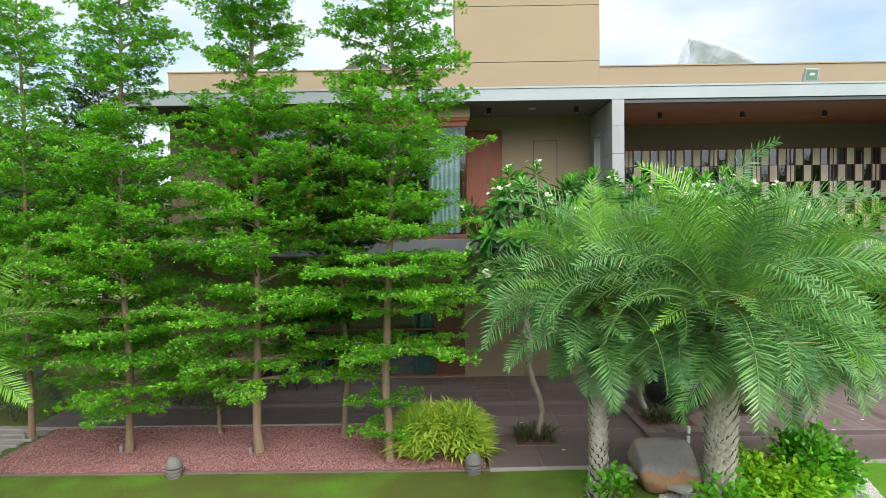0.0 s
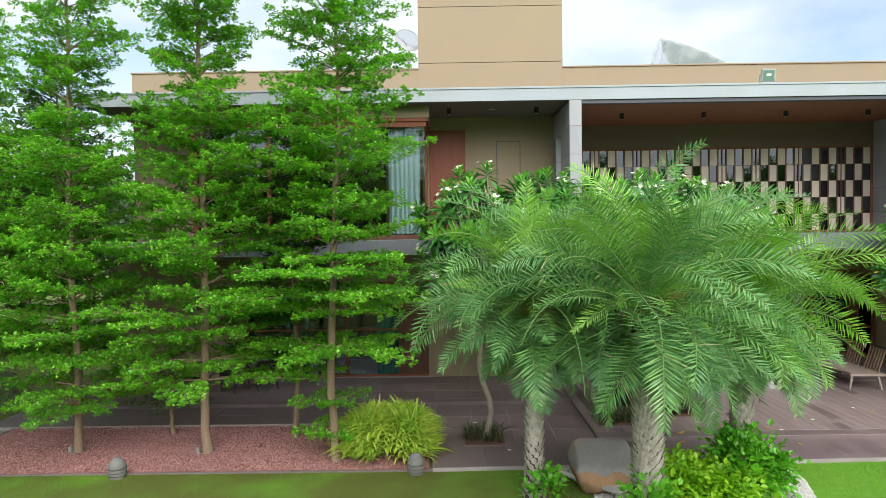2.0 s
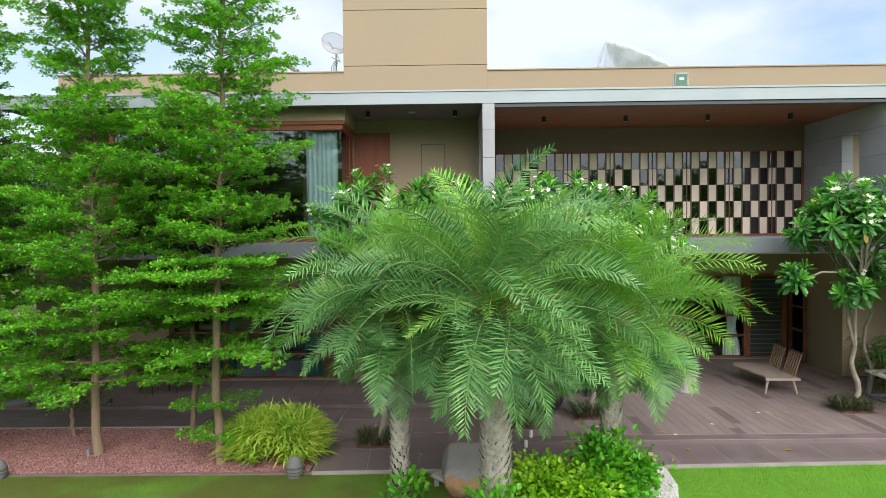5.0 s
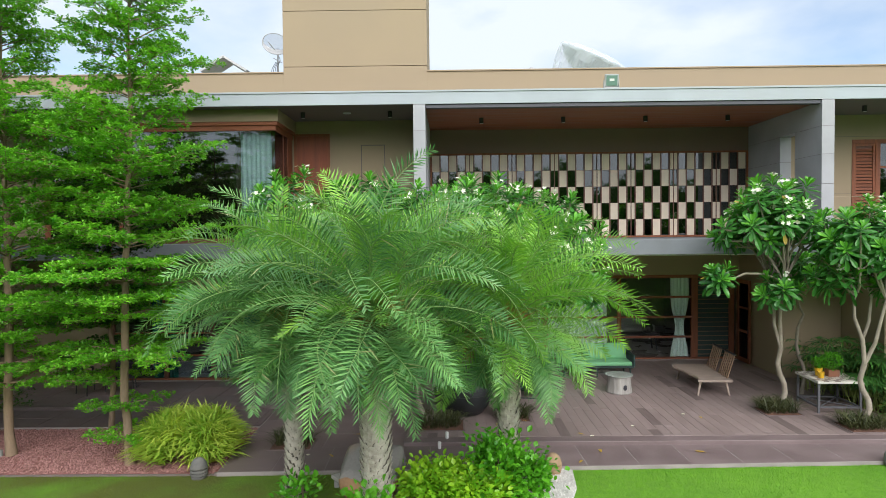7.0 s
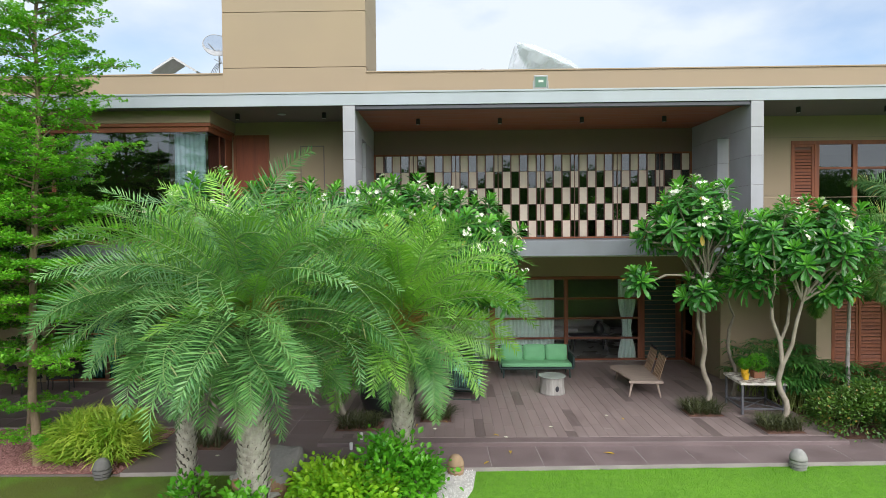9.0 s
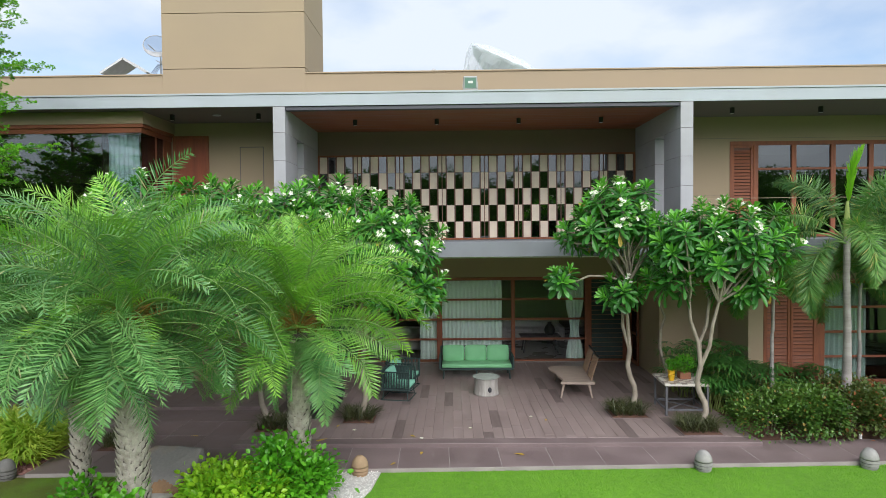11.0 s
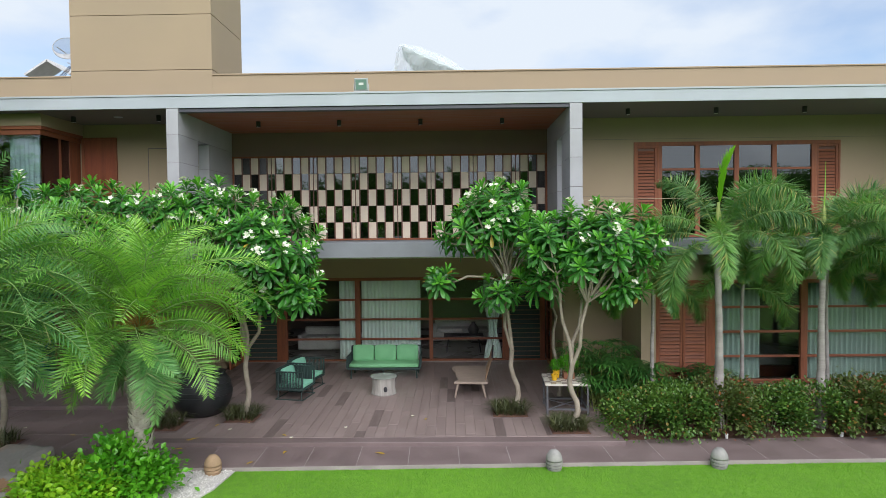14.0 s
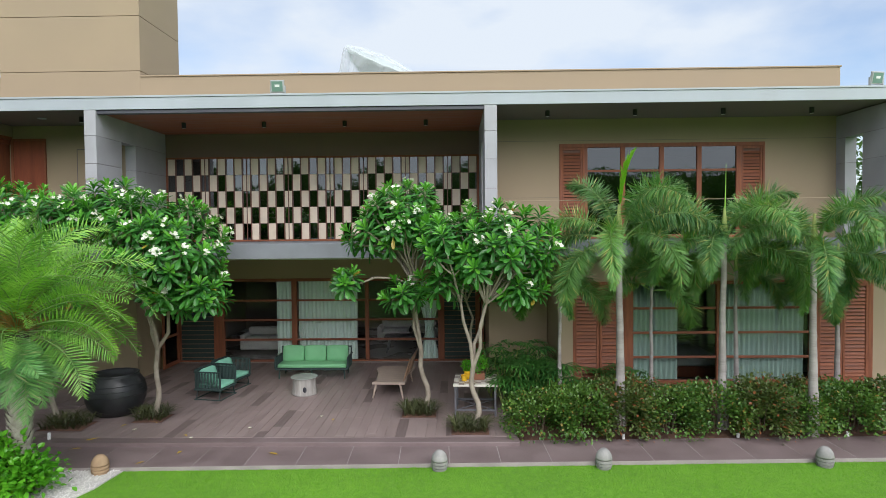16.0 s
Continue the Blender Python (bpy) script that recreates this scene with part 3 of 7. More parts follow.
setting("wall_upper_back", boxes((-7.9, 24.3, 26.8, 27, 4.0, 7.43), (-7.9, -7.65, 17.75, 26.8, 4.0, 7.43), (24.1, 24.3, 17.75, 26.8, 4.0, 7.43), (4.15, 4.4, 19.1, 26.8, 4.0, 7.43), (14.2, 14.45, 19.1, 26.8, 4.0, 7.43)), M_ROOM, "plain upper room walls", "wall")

# ground floor walls
# Underside out of view: made white to bounce light onto the doors.
setting("ceiling_bounce", boxes((4.12, 14.38, 15.5, 19.9, 3.58, 3.616)), M_SOFFIT_W, "unseen terrace ceiling made white to bounce light", "ceiling")
setting("ceiling_inside", boxes((4.12, 14.38, 20.1, 26.8, 3.4, 3.6), (-8.5, 3.87, 17.76, 26.8, 3.4, 3.6), (14.65, 24.3, 15.9, 26.8, 3.4, 3.6)), M_SOFFIT_W, "white room ceilings", "ceiling")
bm = boxes((-8.75, -4.9, 17.5, 17.75, -0.1, 3.62), (0.47, 4.12, 17.5, 17.75, -0.1, 3.62), (-4.9, 0.47, 17.5, 17.75, 2.75, 3.62))
setting("wall_ground_west", bm, M_WALL, "beige rendered wall round the ground-floor window", "wall")
setting("wall_alcove_west", boxes((3.87, 4.12, 17.75, 20.1, -0.1, 3.62)), M_WALL, "beige side wall of the sheltered terrace", "wall")
setting("wall_alcove_east", boxes((14.38, 14.63, 17.3, 20.1, -0.1, 3.62)), M_WALL, "beige side wall of the sheltered terrace", "wall")
setting("wall_garden_east", boxes((14.63, 16.04, 17.3, 17.5, -0.1, 3.62)), M_WALL, "beige garden wall behind the shrubs", "wall")
setting("wall_lintel", boxes((4.12, 14.38, 19.9, 20.1, 2.76, 3.62)), M_WALL, "beige wall band above the glass doors", "wall")
bm = boxes((16.06, 16.44, 15.6, 15.85, -0.3, 3.62), (24.04, 24.6, 15.6, 15.85, -0.3, 3.62), (16.44, 24.04, 15.6, 15.85, 2.95, 3.62), (16.44, 24.04, 15.6, 15.85, -0.3, 0.30), (16.06, 16.3, 15.85, 17.5, -0.3, 3.62))
setting("wall_ground_east", bm, M_WALL, "beige wall of the east wing round a wide window", "wall")
# High gaps in the back wall are unseen, added to daylight the side rooms.
setting("wall_ground_back", boxes((-8.75, 24.6, 26.8, 27, -0.1, 2.4), (-8.75, 24.6, 26.8, 27, 3.4, 3.62), (-8.75, -8.0, 26.8, 27, 2.4, 3.4), (3.6, 15.2, 26.8, 27, 2.4, 3.4), (23.8, 24.6, 26.8, 27, 2.4, 3.4), (-8.75, -8.5, 17.75, 26.8, -0.1, 3.62), (24.35, 24.6, 15.85, 26.8, -0.1, 3.62), (3.87, 4.1, 20.1, 26.8, -0.1, 3.62), (14.4, 14.63, 20.1, 26.8, -0.1, 3.62)), M_ROOM, "plain ground-floor room walls with added high openings", "wall")
setting("floor_inside", boxes((-8.5, 3.87, 17.55, 26.8, -0.3, -0.004), (4.1, 14.4, 19.84, 26.8, -0.3, -0.004), (14.63, 24.35, 15.9, 26.8, -0.3, -0.004)), M_ROOMFLOOR, "polished grey tile floor indoors", "floor")

# ---- windows, doors, screen ----
def pane(name, x0, x1, y, z0, z1, parent, glass=None, thick=0.008):
    ob = part(name, boxes((x0, x1, y, y + thick, z0, z1)), glass or M_GLASS, parent)
    ob.visible_shadow = False
    return ob


def louvre_panel(parent, x0, x1, y, z0, z1, pitch=0.092, face=None, slope=1):
    """A framed shutter leaf whose slats slope outwards."""
    face = face or M_WOOD
    leaf = part("shutter", boxes((x0, x0 + 0.06, y, y + 0.05, z0, z1), (x1 - 0.06, x1, y, y + 0.05, z0, z1), (x0 + 0.06, x1 - 0.06, y, y + 0.05, z0, z0 + 0.07), (x0 + 0.06, x1 - 0.06, y, y + 0.05, z1 - 0.07, z1), bevel=0.004), face, parent)
    bm = bmesh.new()
    vs = [bm.verts.new(p) for p in ((x0 + 0.06, y + 0.004, 0), (x1 - 0.06, y + 0.004, 0), (x1 - 0.06, y + 0.016, 0), (x0 + 0.06, y + 0.016, 0))]
    wd = [bm.verts.new((v.co.x, v.co.y + 0.034, pitch * 0.78)) for v in vs]
    for q in ((vs[0], vs[1], wd[1], wd[0]), (vs[3], wd[3], wd[2], vs[2]), (vs[0], vs[3], vs[2], vs[1]), (wd[0], wd[1], wd[2], wd[3])):
        bm.faces.new(q)
    me = bpy.data.meshes.new("slat")
    bmesh.ops.recalc_face_normals(bm, faces=bm.faces)
    bm.to_mesh(me)
    bm.free()
    me.materials.append(M_WOOD_FLAT)
    n = int((z1 - z0 - 0.16) / pitch)
    for i in range(n):
        s = put("slat", me, None, leaf)
        s.location.z = z0 + 0.08 + i * pitch
    part("backing", boxes((x0 + 0.05, x1 - 0.05, y + 0.046, y + 0.049, z0 + 0.05, z1 - 0.05)), M_FRAME, leaf)
    return leaf


def curtain(x0, x1, y, z0, z1, material, label, waist=0.0, folds=0.13, amp=0.035, seed=1):
    """A hanging curtain with soft folds; waist: share by which it is tied in."""
    rng = np.random.default_rng(seed)
    nx, nz = max(12, int((x1 - x0) / 0.018)), 16
    u, v = np.meshgrid(np.linspace(0, 1, nx), np.linspace(0, 1, nz))
    ph = np.cumsum(rng.uniform(0.6, 1.4, nx)) * (x1 - x0) / nx / folds * math.tau
    pull = 1 - waist * np.exp(-((v - 0.38) / 0.22) ** 2)
    mid = (x0 + x1) / 2
    X = mid + (x0 + u * (x1 - x0) - mid) * pull + 0.006 * np.sin(9 * v + 14 * u)
    Y = y + amp * np.sin(ph)[None] * (0.55 + 0.45 * (1 - v)) + 0.01 * np.sin(5 * v + 3 * u)
    Z = z0 + v * (z1 - z0)
    V = np.stack([X, Y, Z], -1).reshape(-1, 3)
    i, j = np.meshgrid(np.arange(nz - 1), np.arange(nx - 1), indexing="ij")
    a = (i * nx + j).ravel()
    F = np.stack([a, a + 1, a + nx + 1, a + nx], -1)
    V2 = V + np.array([0, 0.004, 0])
    h = Heap()
    h.add(V, F)
    h.add(V2, F[:, ::-1])
    ob = put("curtain", h.mesh("curtain", True), material)
    return tagged(ob, label, "curtain")


# chequered screen of stone panels and coated glass
screen = thing("chequered_screen", (0, 0, 0), "chequered balcony screen of pale panels and dark glass", "screen", kind="structure")
SX0, SX1, SZ0, SZ1, SY = 4.46, 14.13, 4.06, 6.59, 18.92
COLS, ROWSN = 37, 5
cw, rh = (SX1 - SX0) / COLS, (SZ1 - SZ0) / ROWSN
part("frame", boxes((SX0 - 0.05, SX1 + 0.05, SY - 0.03, SY + 0.07, SZ1, SZ1 + 0.05), (SX0 - 0.05, SX1 + 0.05, SY - 0.03, SY + 0.07, SZ0 - 0.055, SZ0), (SX0 - 0.06, SX0, SY - 0.03, SY + 0.07, SZ0, SZ1), (SX1, SX1 + 0.06, SY - 0.03, SY + 0.07, SZ0, SZ1), bevel=0.004), M_WOOD, screen)
for c in range(COLS + 1):
    x = SX0 + c * cw
    part("mullion", boxes((x - 0.018, x + 0.018, SY - 0.022, SY + 0.05, SZ0, SZ1)), M_FRAME, screen)
SPLIT = (4, 9, 14, 19, 23, 28, 33)
for c in range(COLS):
    x0, x1 = SX0 + c * cw + 0.018, SX0 + (c + 1) * cw - 0.018
    if c in SPLIT:
        xm = (x0 + x1) / 2
        part("mullion", boxes((xm - 0.012, xm + 0.012, SY - 0.018, SY + 0.05, SZ0, SZ1)), M_FRAME, screen)
    for r in range(ROWSN):
        z1 = SZ1 - r * rh - 0.004
        z0 = z1 - rh + 0.008
        cells = ((x0, (x0 + x1) / 2 - 0.012), ((x0 + x1) / 2 + 0.012, x1)) if c in SPLIT else ((x0, x1),)
        for xa, xb in cells:
            if (c + r) % 2 == 0:
                part("panel", boxes((xa, xb, SY - 0.004, SY + 0.03, z0, z1), bevel=0.003), M_PANEL, screen)
            else:
                lean = 0.0015 * ((c * 7 + r * 3) % 5 - 2)
                bm = boxes((xa, xb, SY + 0.012, SY + 0.018, z0, z1))
                for v in bm.verts:
                    v.co.y += lean * (v.co.z - z0) / rh * 2
                ob = part("pane", bm, M_MIRROR, screen)
                ob.visible_shadow = False
for z in (SZ1 - rh * k for k in range(1, ROWSN)):
    part("rail", boxes((SX0, SX1, SY + 0.004, SY + 0.02, z - 0.006, z + 0.006)), M_FRAME, screen)
tagged(part("blind_box", boxes((4.424, 14.186, 15.24, 15.40, 7.31, 7.404), bevel=0.01), M_BLIND, None), "slate grey roller blind housing under the fascia", "blind box")

# glass doors of the terrace
DY = 19.9
doors = thing("door_glass_wall", (0, 0, 0), "wide teak-framed sliding glass doors with three rails", "glass door", kind="structure")
part("head", boxes((4.15, 14.36, DY - 0.02, DY + 0.12, 2.66, 2.755), bevel=0.005), M_WOOD_FLAT, doors)
part("sill", boxes((4.15, 14.36, DY - 0.06, DY + 0.12, -0.008, 0.06), bevel=0.005), M_WOOD_FLAT, doors)
part("threshold", boxes((4.2, 14.3, DY - 0.16, DY - 0.062, -0.008, 0.016)), M_JOINT, doors, "pale stone threshold")
for x0, x1 in ((4.15, 4.32), (5.42, 5.77), (8.02, 8.19), (10.45, 10.57), (12.85, 13.06), (14.08, 14.24)):
    part("post", boxes((x0, x1, DY - 0.012, DY + 0.10, 0.06, 2.66), bevel=0.006), M_WOOD, doors)
for xa, xb in ((5.77, 8.02), (8.19, 10.45), (10.57, 12.85)):
    pane("pane", xa, xb, DY + 0.045, 0.06, 2.66, doors)
    for z in (0.73, 1.38, 2.03):
        part("rail", boxes((xa, xb, DY + 0.01, DY + 0.08, z - 0.03, z + 0.03), bevel=0.004), M_WOOD_FLAT, doors)
for xa, xb in ((4.32, 5.42), (13.06, 14.08)):
    part("dark_leaf", boxes((xa, xb, DY + 0.05, DY + 0.07, 0.06, 2.66)), M_ROPE, doors, "dark slatted screen leaf")
    for k in range(17):
        z = 0.14 + k * 0.15
        part("slat", boxes((xa, xb, DY + 0.02, DY + 0.05, z, z + 0.022), bevel=0.003), M_SLAT, doors)


def open_leaf(x, y0, y1, label):
    d = thing("door_leaf", (x, y1, 0.0), label, "door", kind="structure")
    w = y1 - y0
    part("frame", boxes((-0.025, 0.025, -w, -w + 0.1, 0.02, 2.62), (-0.025, 0.025, -0.1, 0, 0.02, 2.62), (-0.025, 0.025, -w + 0.1, -0.1, 0.02, 0.14), (-0.025, 0.025, -w + 0.1, -0.1, 2.5, 2.62), (-0.025, 0.025, -w + 0.1, -0.1, 0.95, 1.03), (-0.025, 0.025, -w + 0.1, -0.1, 1.7, 1.76), bevel=0.005), M_WOOD, d)
    ob = part("pane", boxes((-0.004, 0.004, -w + 0.1, -0.1, 0.14, 2.5)), M_GLASS, d)
    ob.visible_shadow = False
    part("handle", boxes((-0.06, -0.03, -w + 0.03, -w + 0.06, 0.95, 1.12), bevel=0.008), M_DARK, d)


open_leaf(4.30, 18.68, 19.78, "teak-framed glass door standing open against the wall")
open_leaf(14.29, 18.95, 19.78, "teak-framed glass door standing open against the wall")
curtain(7.46, 8.05, 20.12, 0.03, 2.64, M_CURTAIN, "pale green-white curtain drawn aside behind glass", seed=2)
curtain(8.20, 10.16, 20.12, 0.03, 2.64, M_CURTAIN, "pale green-white pleated curtain behind the glass doors", seed=3)
curtain(12.25, 12.86, 20.12, 0.03, 2.64, M_CURTAIN, "pale curtain tied in at its waist", waist=0.55, seed=4)

# upper east window
win = thing("window_1", (0, 0, 0), "wide teak window with louvred shutters and four panes", "window", kind="structure")
WY = 17.5
part("frame", boxes((16.43, 22.24, WY - 0.02, WY + 0.1, 6.62, 6.73), (16.43, 22.24, WY - 0.02, WY + 0.1, 4.02, 4.12), (16.43, 16.49, WY - 0.02, WY + 0.1, 4.12, 6.62), (22.18, 22.24, WY - 0.02, WY + 0.1, 4.12, 6.62), bevel=0.005), M_WOOD, win)
louvre_panel(win, 16.49, 17.09, WY, 4.12, 6.62)
louvre_panel(win, 21.58, 22.18, WY, 4.12, 6.62)
for x0, x1 in ((17.09, 17.23), (18.17, 18.30), (19.27, 19.40), (20.33, 20.46), (21.44, 21.58)):
    part("post", boxes((x0, x1, WY - 0.015, WY + 0.09, 4.12, 6.62), bevel=0.005), M_WOOD, win)
for xa, xb in ((17.23, 18.17), (18.30, 19.27), (19.40, 20.33), (20.46, 21.44)):
    pane("pane", xa, xb, WY + 0.03, 4.12, 6.62, win, M_MIRROR)
    part("rail", boxes((xa, xb, WY - 0.005, WY + 0.06, 5.92, 5.98), bevel=0.004), M_WOOD_FLAT, win)

# ground east window
GY = 15.6
win = thing("window_2", (0, 0, 0), "wide teak garden window with sliding louvred shutters", "window", kind="structure")
part("frame", boxes((16.44, 24.04, GY - 0.02, GY + 0.12, 2.86, 2.95), (16.44, 24.04, GY - 0.04, GY + 0.12, 0.30, 0.40), bevel=0.005), M_WOOD_FLAT, win)
for xa, xb in ((16.47, 17.11), (17.12, 17.76), (22.66, 23.28), (23.29, 23.92)):
    louvre_panel(win, xa, xb, GY - 0.01, 0.40, 2.86)
for x0, x1 in ((16.44, 16.47), (17.76, 17.98), (20.10, 20.27), (22.46, 22.66), (23.92, 24.04)):
    part("post", boxes((x0, x1, GY - 0.012, GY + 0.10, 0.40, 2.86), bevel=0.005), M_WOOD, win)
for xa, xb in ((17.98, 20.10), (20.27, 22.46)):
    pane("pane", xa, xb, GY + 0.05, 0.40, 2.86, win, M_GREYED)
    for z in (0.99, 1.62, 2.25):
        part("rail", boxes((xa, xb, GY + 0.015, GY + 0.075, z - 0.028, z + 0.028), bevel=0.004), M_WOOD_FLAT, win)
curtain(18.0, 19.2, 15.85, 0.36, 2.86, M_CURTAIN, "pale pleated curtain half drawn behind the window", seed=5)
curtain(20.4, 22.44, 15.85, 0.36, 2.86, M_CURTAIN, "pale pleated curtain half drawn behind the window", seed=6)

# ground west window
win = thing("window_3", (0, 0, 0), "wide dark window with red-brown frame and teal curtains", "window", kind="structure")
part("frame", boxes((-4.9, 0.47, WY - 0.03, WY + 0.1, 2.64, 2.75), (-4.9, 0.47, WY - 0.03, WY + 0.1, -0.008, 0.07), bevel=0.005), M_WOOD_FLAT, win)
part("sill", boxes((-5.0, 0.6, WY - 0.10, WY - 0.032, -0.008, 0.025), bevel=0.004), M_JOINT, win, "pale stone sill")
for x0, x1 in ((-4.9, -4.74), (-3.32, -3.2), (-1.95, -1.83), (-0.40, 0.47)):
    part("post", boxes((x0, x1, WY - 0.012, WY + 0.09, 0.07, 2.64), bevel=0.005), M_FRAME, win)
for xa, xb in ((-4.74, -3.32), (-3.2, -1.95), (-1.83, -0.40)):
    pane("pane", xa, xb, WY + 0.04, 0.07, 2.64, win, M_GREYED)
    for z in (0.73, 1.38, 2.03):
        part("rail", boxes((xa, xb, WY + 0.01, WY + 0.07, z - 0.025, z + 0.025), bevel=0.004), M_WOOD_FLAT, win)
curtain(-3.75, -3.0, 17.72, 0.03, 2.62, M_TEAL, "deep teal curtain behind dark glass", seed=7)
curtain(-1.05, -0.38, 17.72, 0.03, 2.62, M_TEAL, "deep teal curtain behind dark glass", seed=8)

# upper bay window over the side terrace
bay = thing("bay_window", (0, 0, 0), "projecting upper bay with red-brown frame and coated glass", "bay window", kind="structure")
BX0, BX1, BY = -5.6, 0.62, 15.69
part("cap", boxes((BX0, BX1, BY, 17.5, 7.12, 7.43), bevel=0.006), M_WALL, bay, "beige rendered band")
part("head", boxes((BX0 + 0.02, BX1 - 0.02, BY + 0.02, 17.5, 7.03, 7.118), bevel=0.004), M_WOOD_FLAT, bay)
part("head", boxes((BX0 + 0.06, BX1 - 0.08, BY + 0.07, 17.5, 6.90, 7.028), bevel=0.004), M_WOOD_FLAT, bay)
part("base", boxes((BX0, BX1 - 0.06, BY + 0.02, 17.5, 4.0, 4.12), bevel=0.006), M_FRAME, bay)
for x0, x1 in ((BX0 + 0.06, BX0 + 0.2), (-3.6, -3.5)):
    part("post", boxes((x0, x1, BY + 0.09, BY + 0.19, 4.12, 6.9), bevel=0.005), M_WOOD, bay)
part("post", boxes((0.40, 0.52, 17.0, 17.49, 4.12, 6.9), bevel=0.005), M_WOOD, bay)
part("post", boxes((0.42, 0.50, 16.55, 16.66, 4.12, 6.9), bevel=0.005), M_WOOD, bay)
for xa, xb in ((BX0 + 0.2, -3.6), (-3.5, -0.52)):
    pane("pane", xa, xb, BY + 0.12, 4.12, 6.9, bay, M_MIRROR)
pane("pane", -0.52, 0.50, BY + 0.12, 4.12, 6.9, bay, M_TINTED)
ob = part("pane", boxes((0.492, 0.50, BY + 0.13, 16.55, 4.12, 6.9), (0.492, 0.50, 16.66, 17.0, 4.12, 6.9)), M_MIRROR, bay)
ob.visible_shadow = False
for z in (5.35, 6.1):
    part("rail", boxes((BX0 + 0.2, -3.6, BY + 0.08, BY + 0.16, z - 0.03, z + 0.03), bevel=0.004), M_WOOD_FLAT, bay)
curtain(-0.46, 0.36, BY + 0.30, 4.15, 6.88, M_CURTAIN, "pale curtain hanging in the bay window corner", seed=9)

# upper doors
d = thing("door_1", (0, 0, 0), "orange-brown timber door in the upper wall", "door", kind="structure")
part("leaf", boxes((0.66, 1.56, 17.455, 17.494, 4.0, 7.0), bevel=0.004), M_DOOR, d)
part("jamb", boxes((0.58, 0.66, 17.44, 17.494, 4.0, 7.06), (1.56, 1.60, 17.44, 17.494, 4.0, 7.06), (0.66, 1.56, 17.44, 17.494, 7.0, 7.06), bevel=0.004), M_WOOD, d)
part("handle", boxes((0.72, 0.75, 17.40, 17.45, 5.0, 5.2), bevel=0.006), M_DARK, d)
d = thing("door_2", (0, 0, 0), "flush beige service door set into the wall", "door", kind="structure")
part("leaf", boxes((2.51, 3.15, 17.488, 17.496, 4.0, 6.72), bevel=0.002), M_WALL, d)
part("gap", boxes((2.485, 3.175, 17.492, 17.498, 4.0, 6.745)), M_SOFFIT, d, "dark shadow gap")
part("handle", boxes((2.68, 2.71, 17.47, 17.488, 5.6, 5.63), bevel=0.004), M_DARK, d)

# balcony rail of the east wing
rail = thing("balcony_rail", (0, 0, 0), "single slim wire balcony rail", "railing")
part("top_rail", rod(bmesh.new(), (14.5, 15.32, 5.02), (24.24, 15.32, 5.02), 0.007, n=6), M_WALL, rail)
for x in (14.53, 24.21):
    part("post", rod(bmesh.new(), (x, 15.32, 3.99), (x, 15.32, 5.02), 0.014), M_GREY, rail)


# ---- lamps on the building ----
def downlight(x, y, z):
    d = thing("downlight", (x, y, z), "small dark cylinder downlight under the eaves", "downlight", "eaves downlights")
    part("body", lathe(bmesh.new(), ((0.055, -0.15), (0.06, -0.145), (0.06, 0.0), (0.055, 0.005)), 14), M_DARK, d)
    part("rim", lathe(bmesh.new(), ((0.045, -0.152), (0.05, -0.15), (0.05, -0.146)), 14), M_DISH, d)


for x in (1.15, 3.45):
    downlight(x, 16.2, 7.425)
for x in (5.9, 8.15, 10.4, 12.65):
    downlight(x, 16.9, 7.355)
for x in (15.9, 18.2, 20.5, 22.8):
    downlight(x, 16.2, 7.425)
lamp = thing("ceiling_disc", (2.3, 16.3, 7.42), "flush pale disc light in the eaves soffit", "ceiling light")
part("rim", lathe(bmesh.new(), ((0.10, -0.012), (0.11, -0.008), (0.11, 0.004)), 20), M_FASCIA, lamp)


def floodlight(x, y, z, turn):
    f = thing("floodlight", (x, y, z), "square floodlight on a bracket above the fascia", "floodlight", "roof floodlights", turn=turn)
    bm = boxes((-0.17, 0.17, -0.05, 0.02, 0.03, 0.34), bevel=0.012)
    bmesh.ops.rotate(bm, verts=bm.verts, cent=(0, 0, 0.18), matrix=Matrix.Rotation(radians(12), 3, "X"))
    case = part("case", bm, M_GREY, f)
    bm = boxes((-0.135, 0.135, -0.058, -0.052, 0.065, 0.305))
    bmesh.ops.rotate(bm, verts=bm.verts, cent=(0, 0, 0.18), matrix=Matrix.Rotation(radians(12), 3, "X"))
    part("lens", bm, M_LENS, f)
    bm = boxes((-0.06, 0.06, -0.062, -0.059, 0.17, 0.23))
    bmesh.ops.rotate(bm, verts=bm.verts, cent=(0, 0, 0.18), matrix=Matrix.Rotation(radians(12), 3, "X"))
    part("emitter", bm, M_WHITE, f)
    part("bracket", boxes((-0.19, -0.175, -0.03, 0.03, 0.0, 0.2), (0.175, 0.19, -0.03, 0.03, 0.0, 0.2), (-0.19, 0.19, -0.03, 0.03, -0.002, 0.012)), M_GREY, f)


floodlight(9.03, 15.24, 7.752, 0)
floodlight(23.8, 15.24, 7.752, 12)

# ---- on the roof ----
dish = thing("satellite_dish", (-0.05, 17.95, 8.84), "pale mesh satellite dish on a mast by the tower", "satellite dish")
dish.scale = (0.88, 0.88, 0.92)
bm = bmesh.new()
rows = []
for r in np.linspace(0.02, 0.42, 8):
    rows.append((float(r), float(0.55 * r * r)))
lathe(bm, rows + [(0.43, 0.105), (0.41, 0.088)] + [(float(r), float(0.55 * r * r - 0.012)) for r in np.linspace(0.40, 0.02, 8)], 28)
bmesh.ops.rotate(bm, verts=bm.verts, cent=(0, 0, 0), matrix=Matrix.Rotation(radians(62), 3, "X") @ Matrix.Rotation(radians(20), 3, "Y"))
bmesh.ops.translate(bm, verts=bm.verts, vec=(0, 0, 0.95))
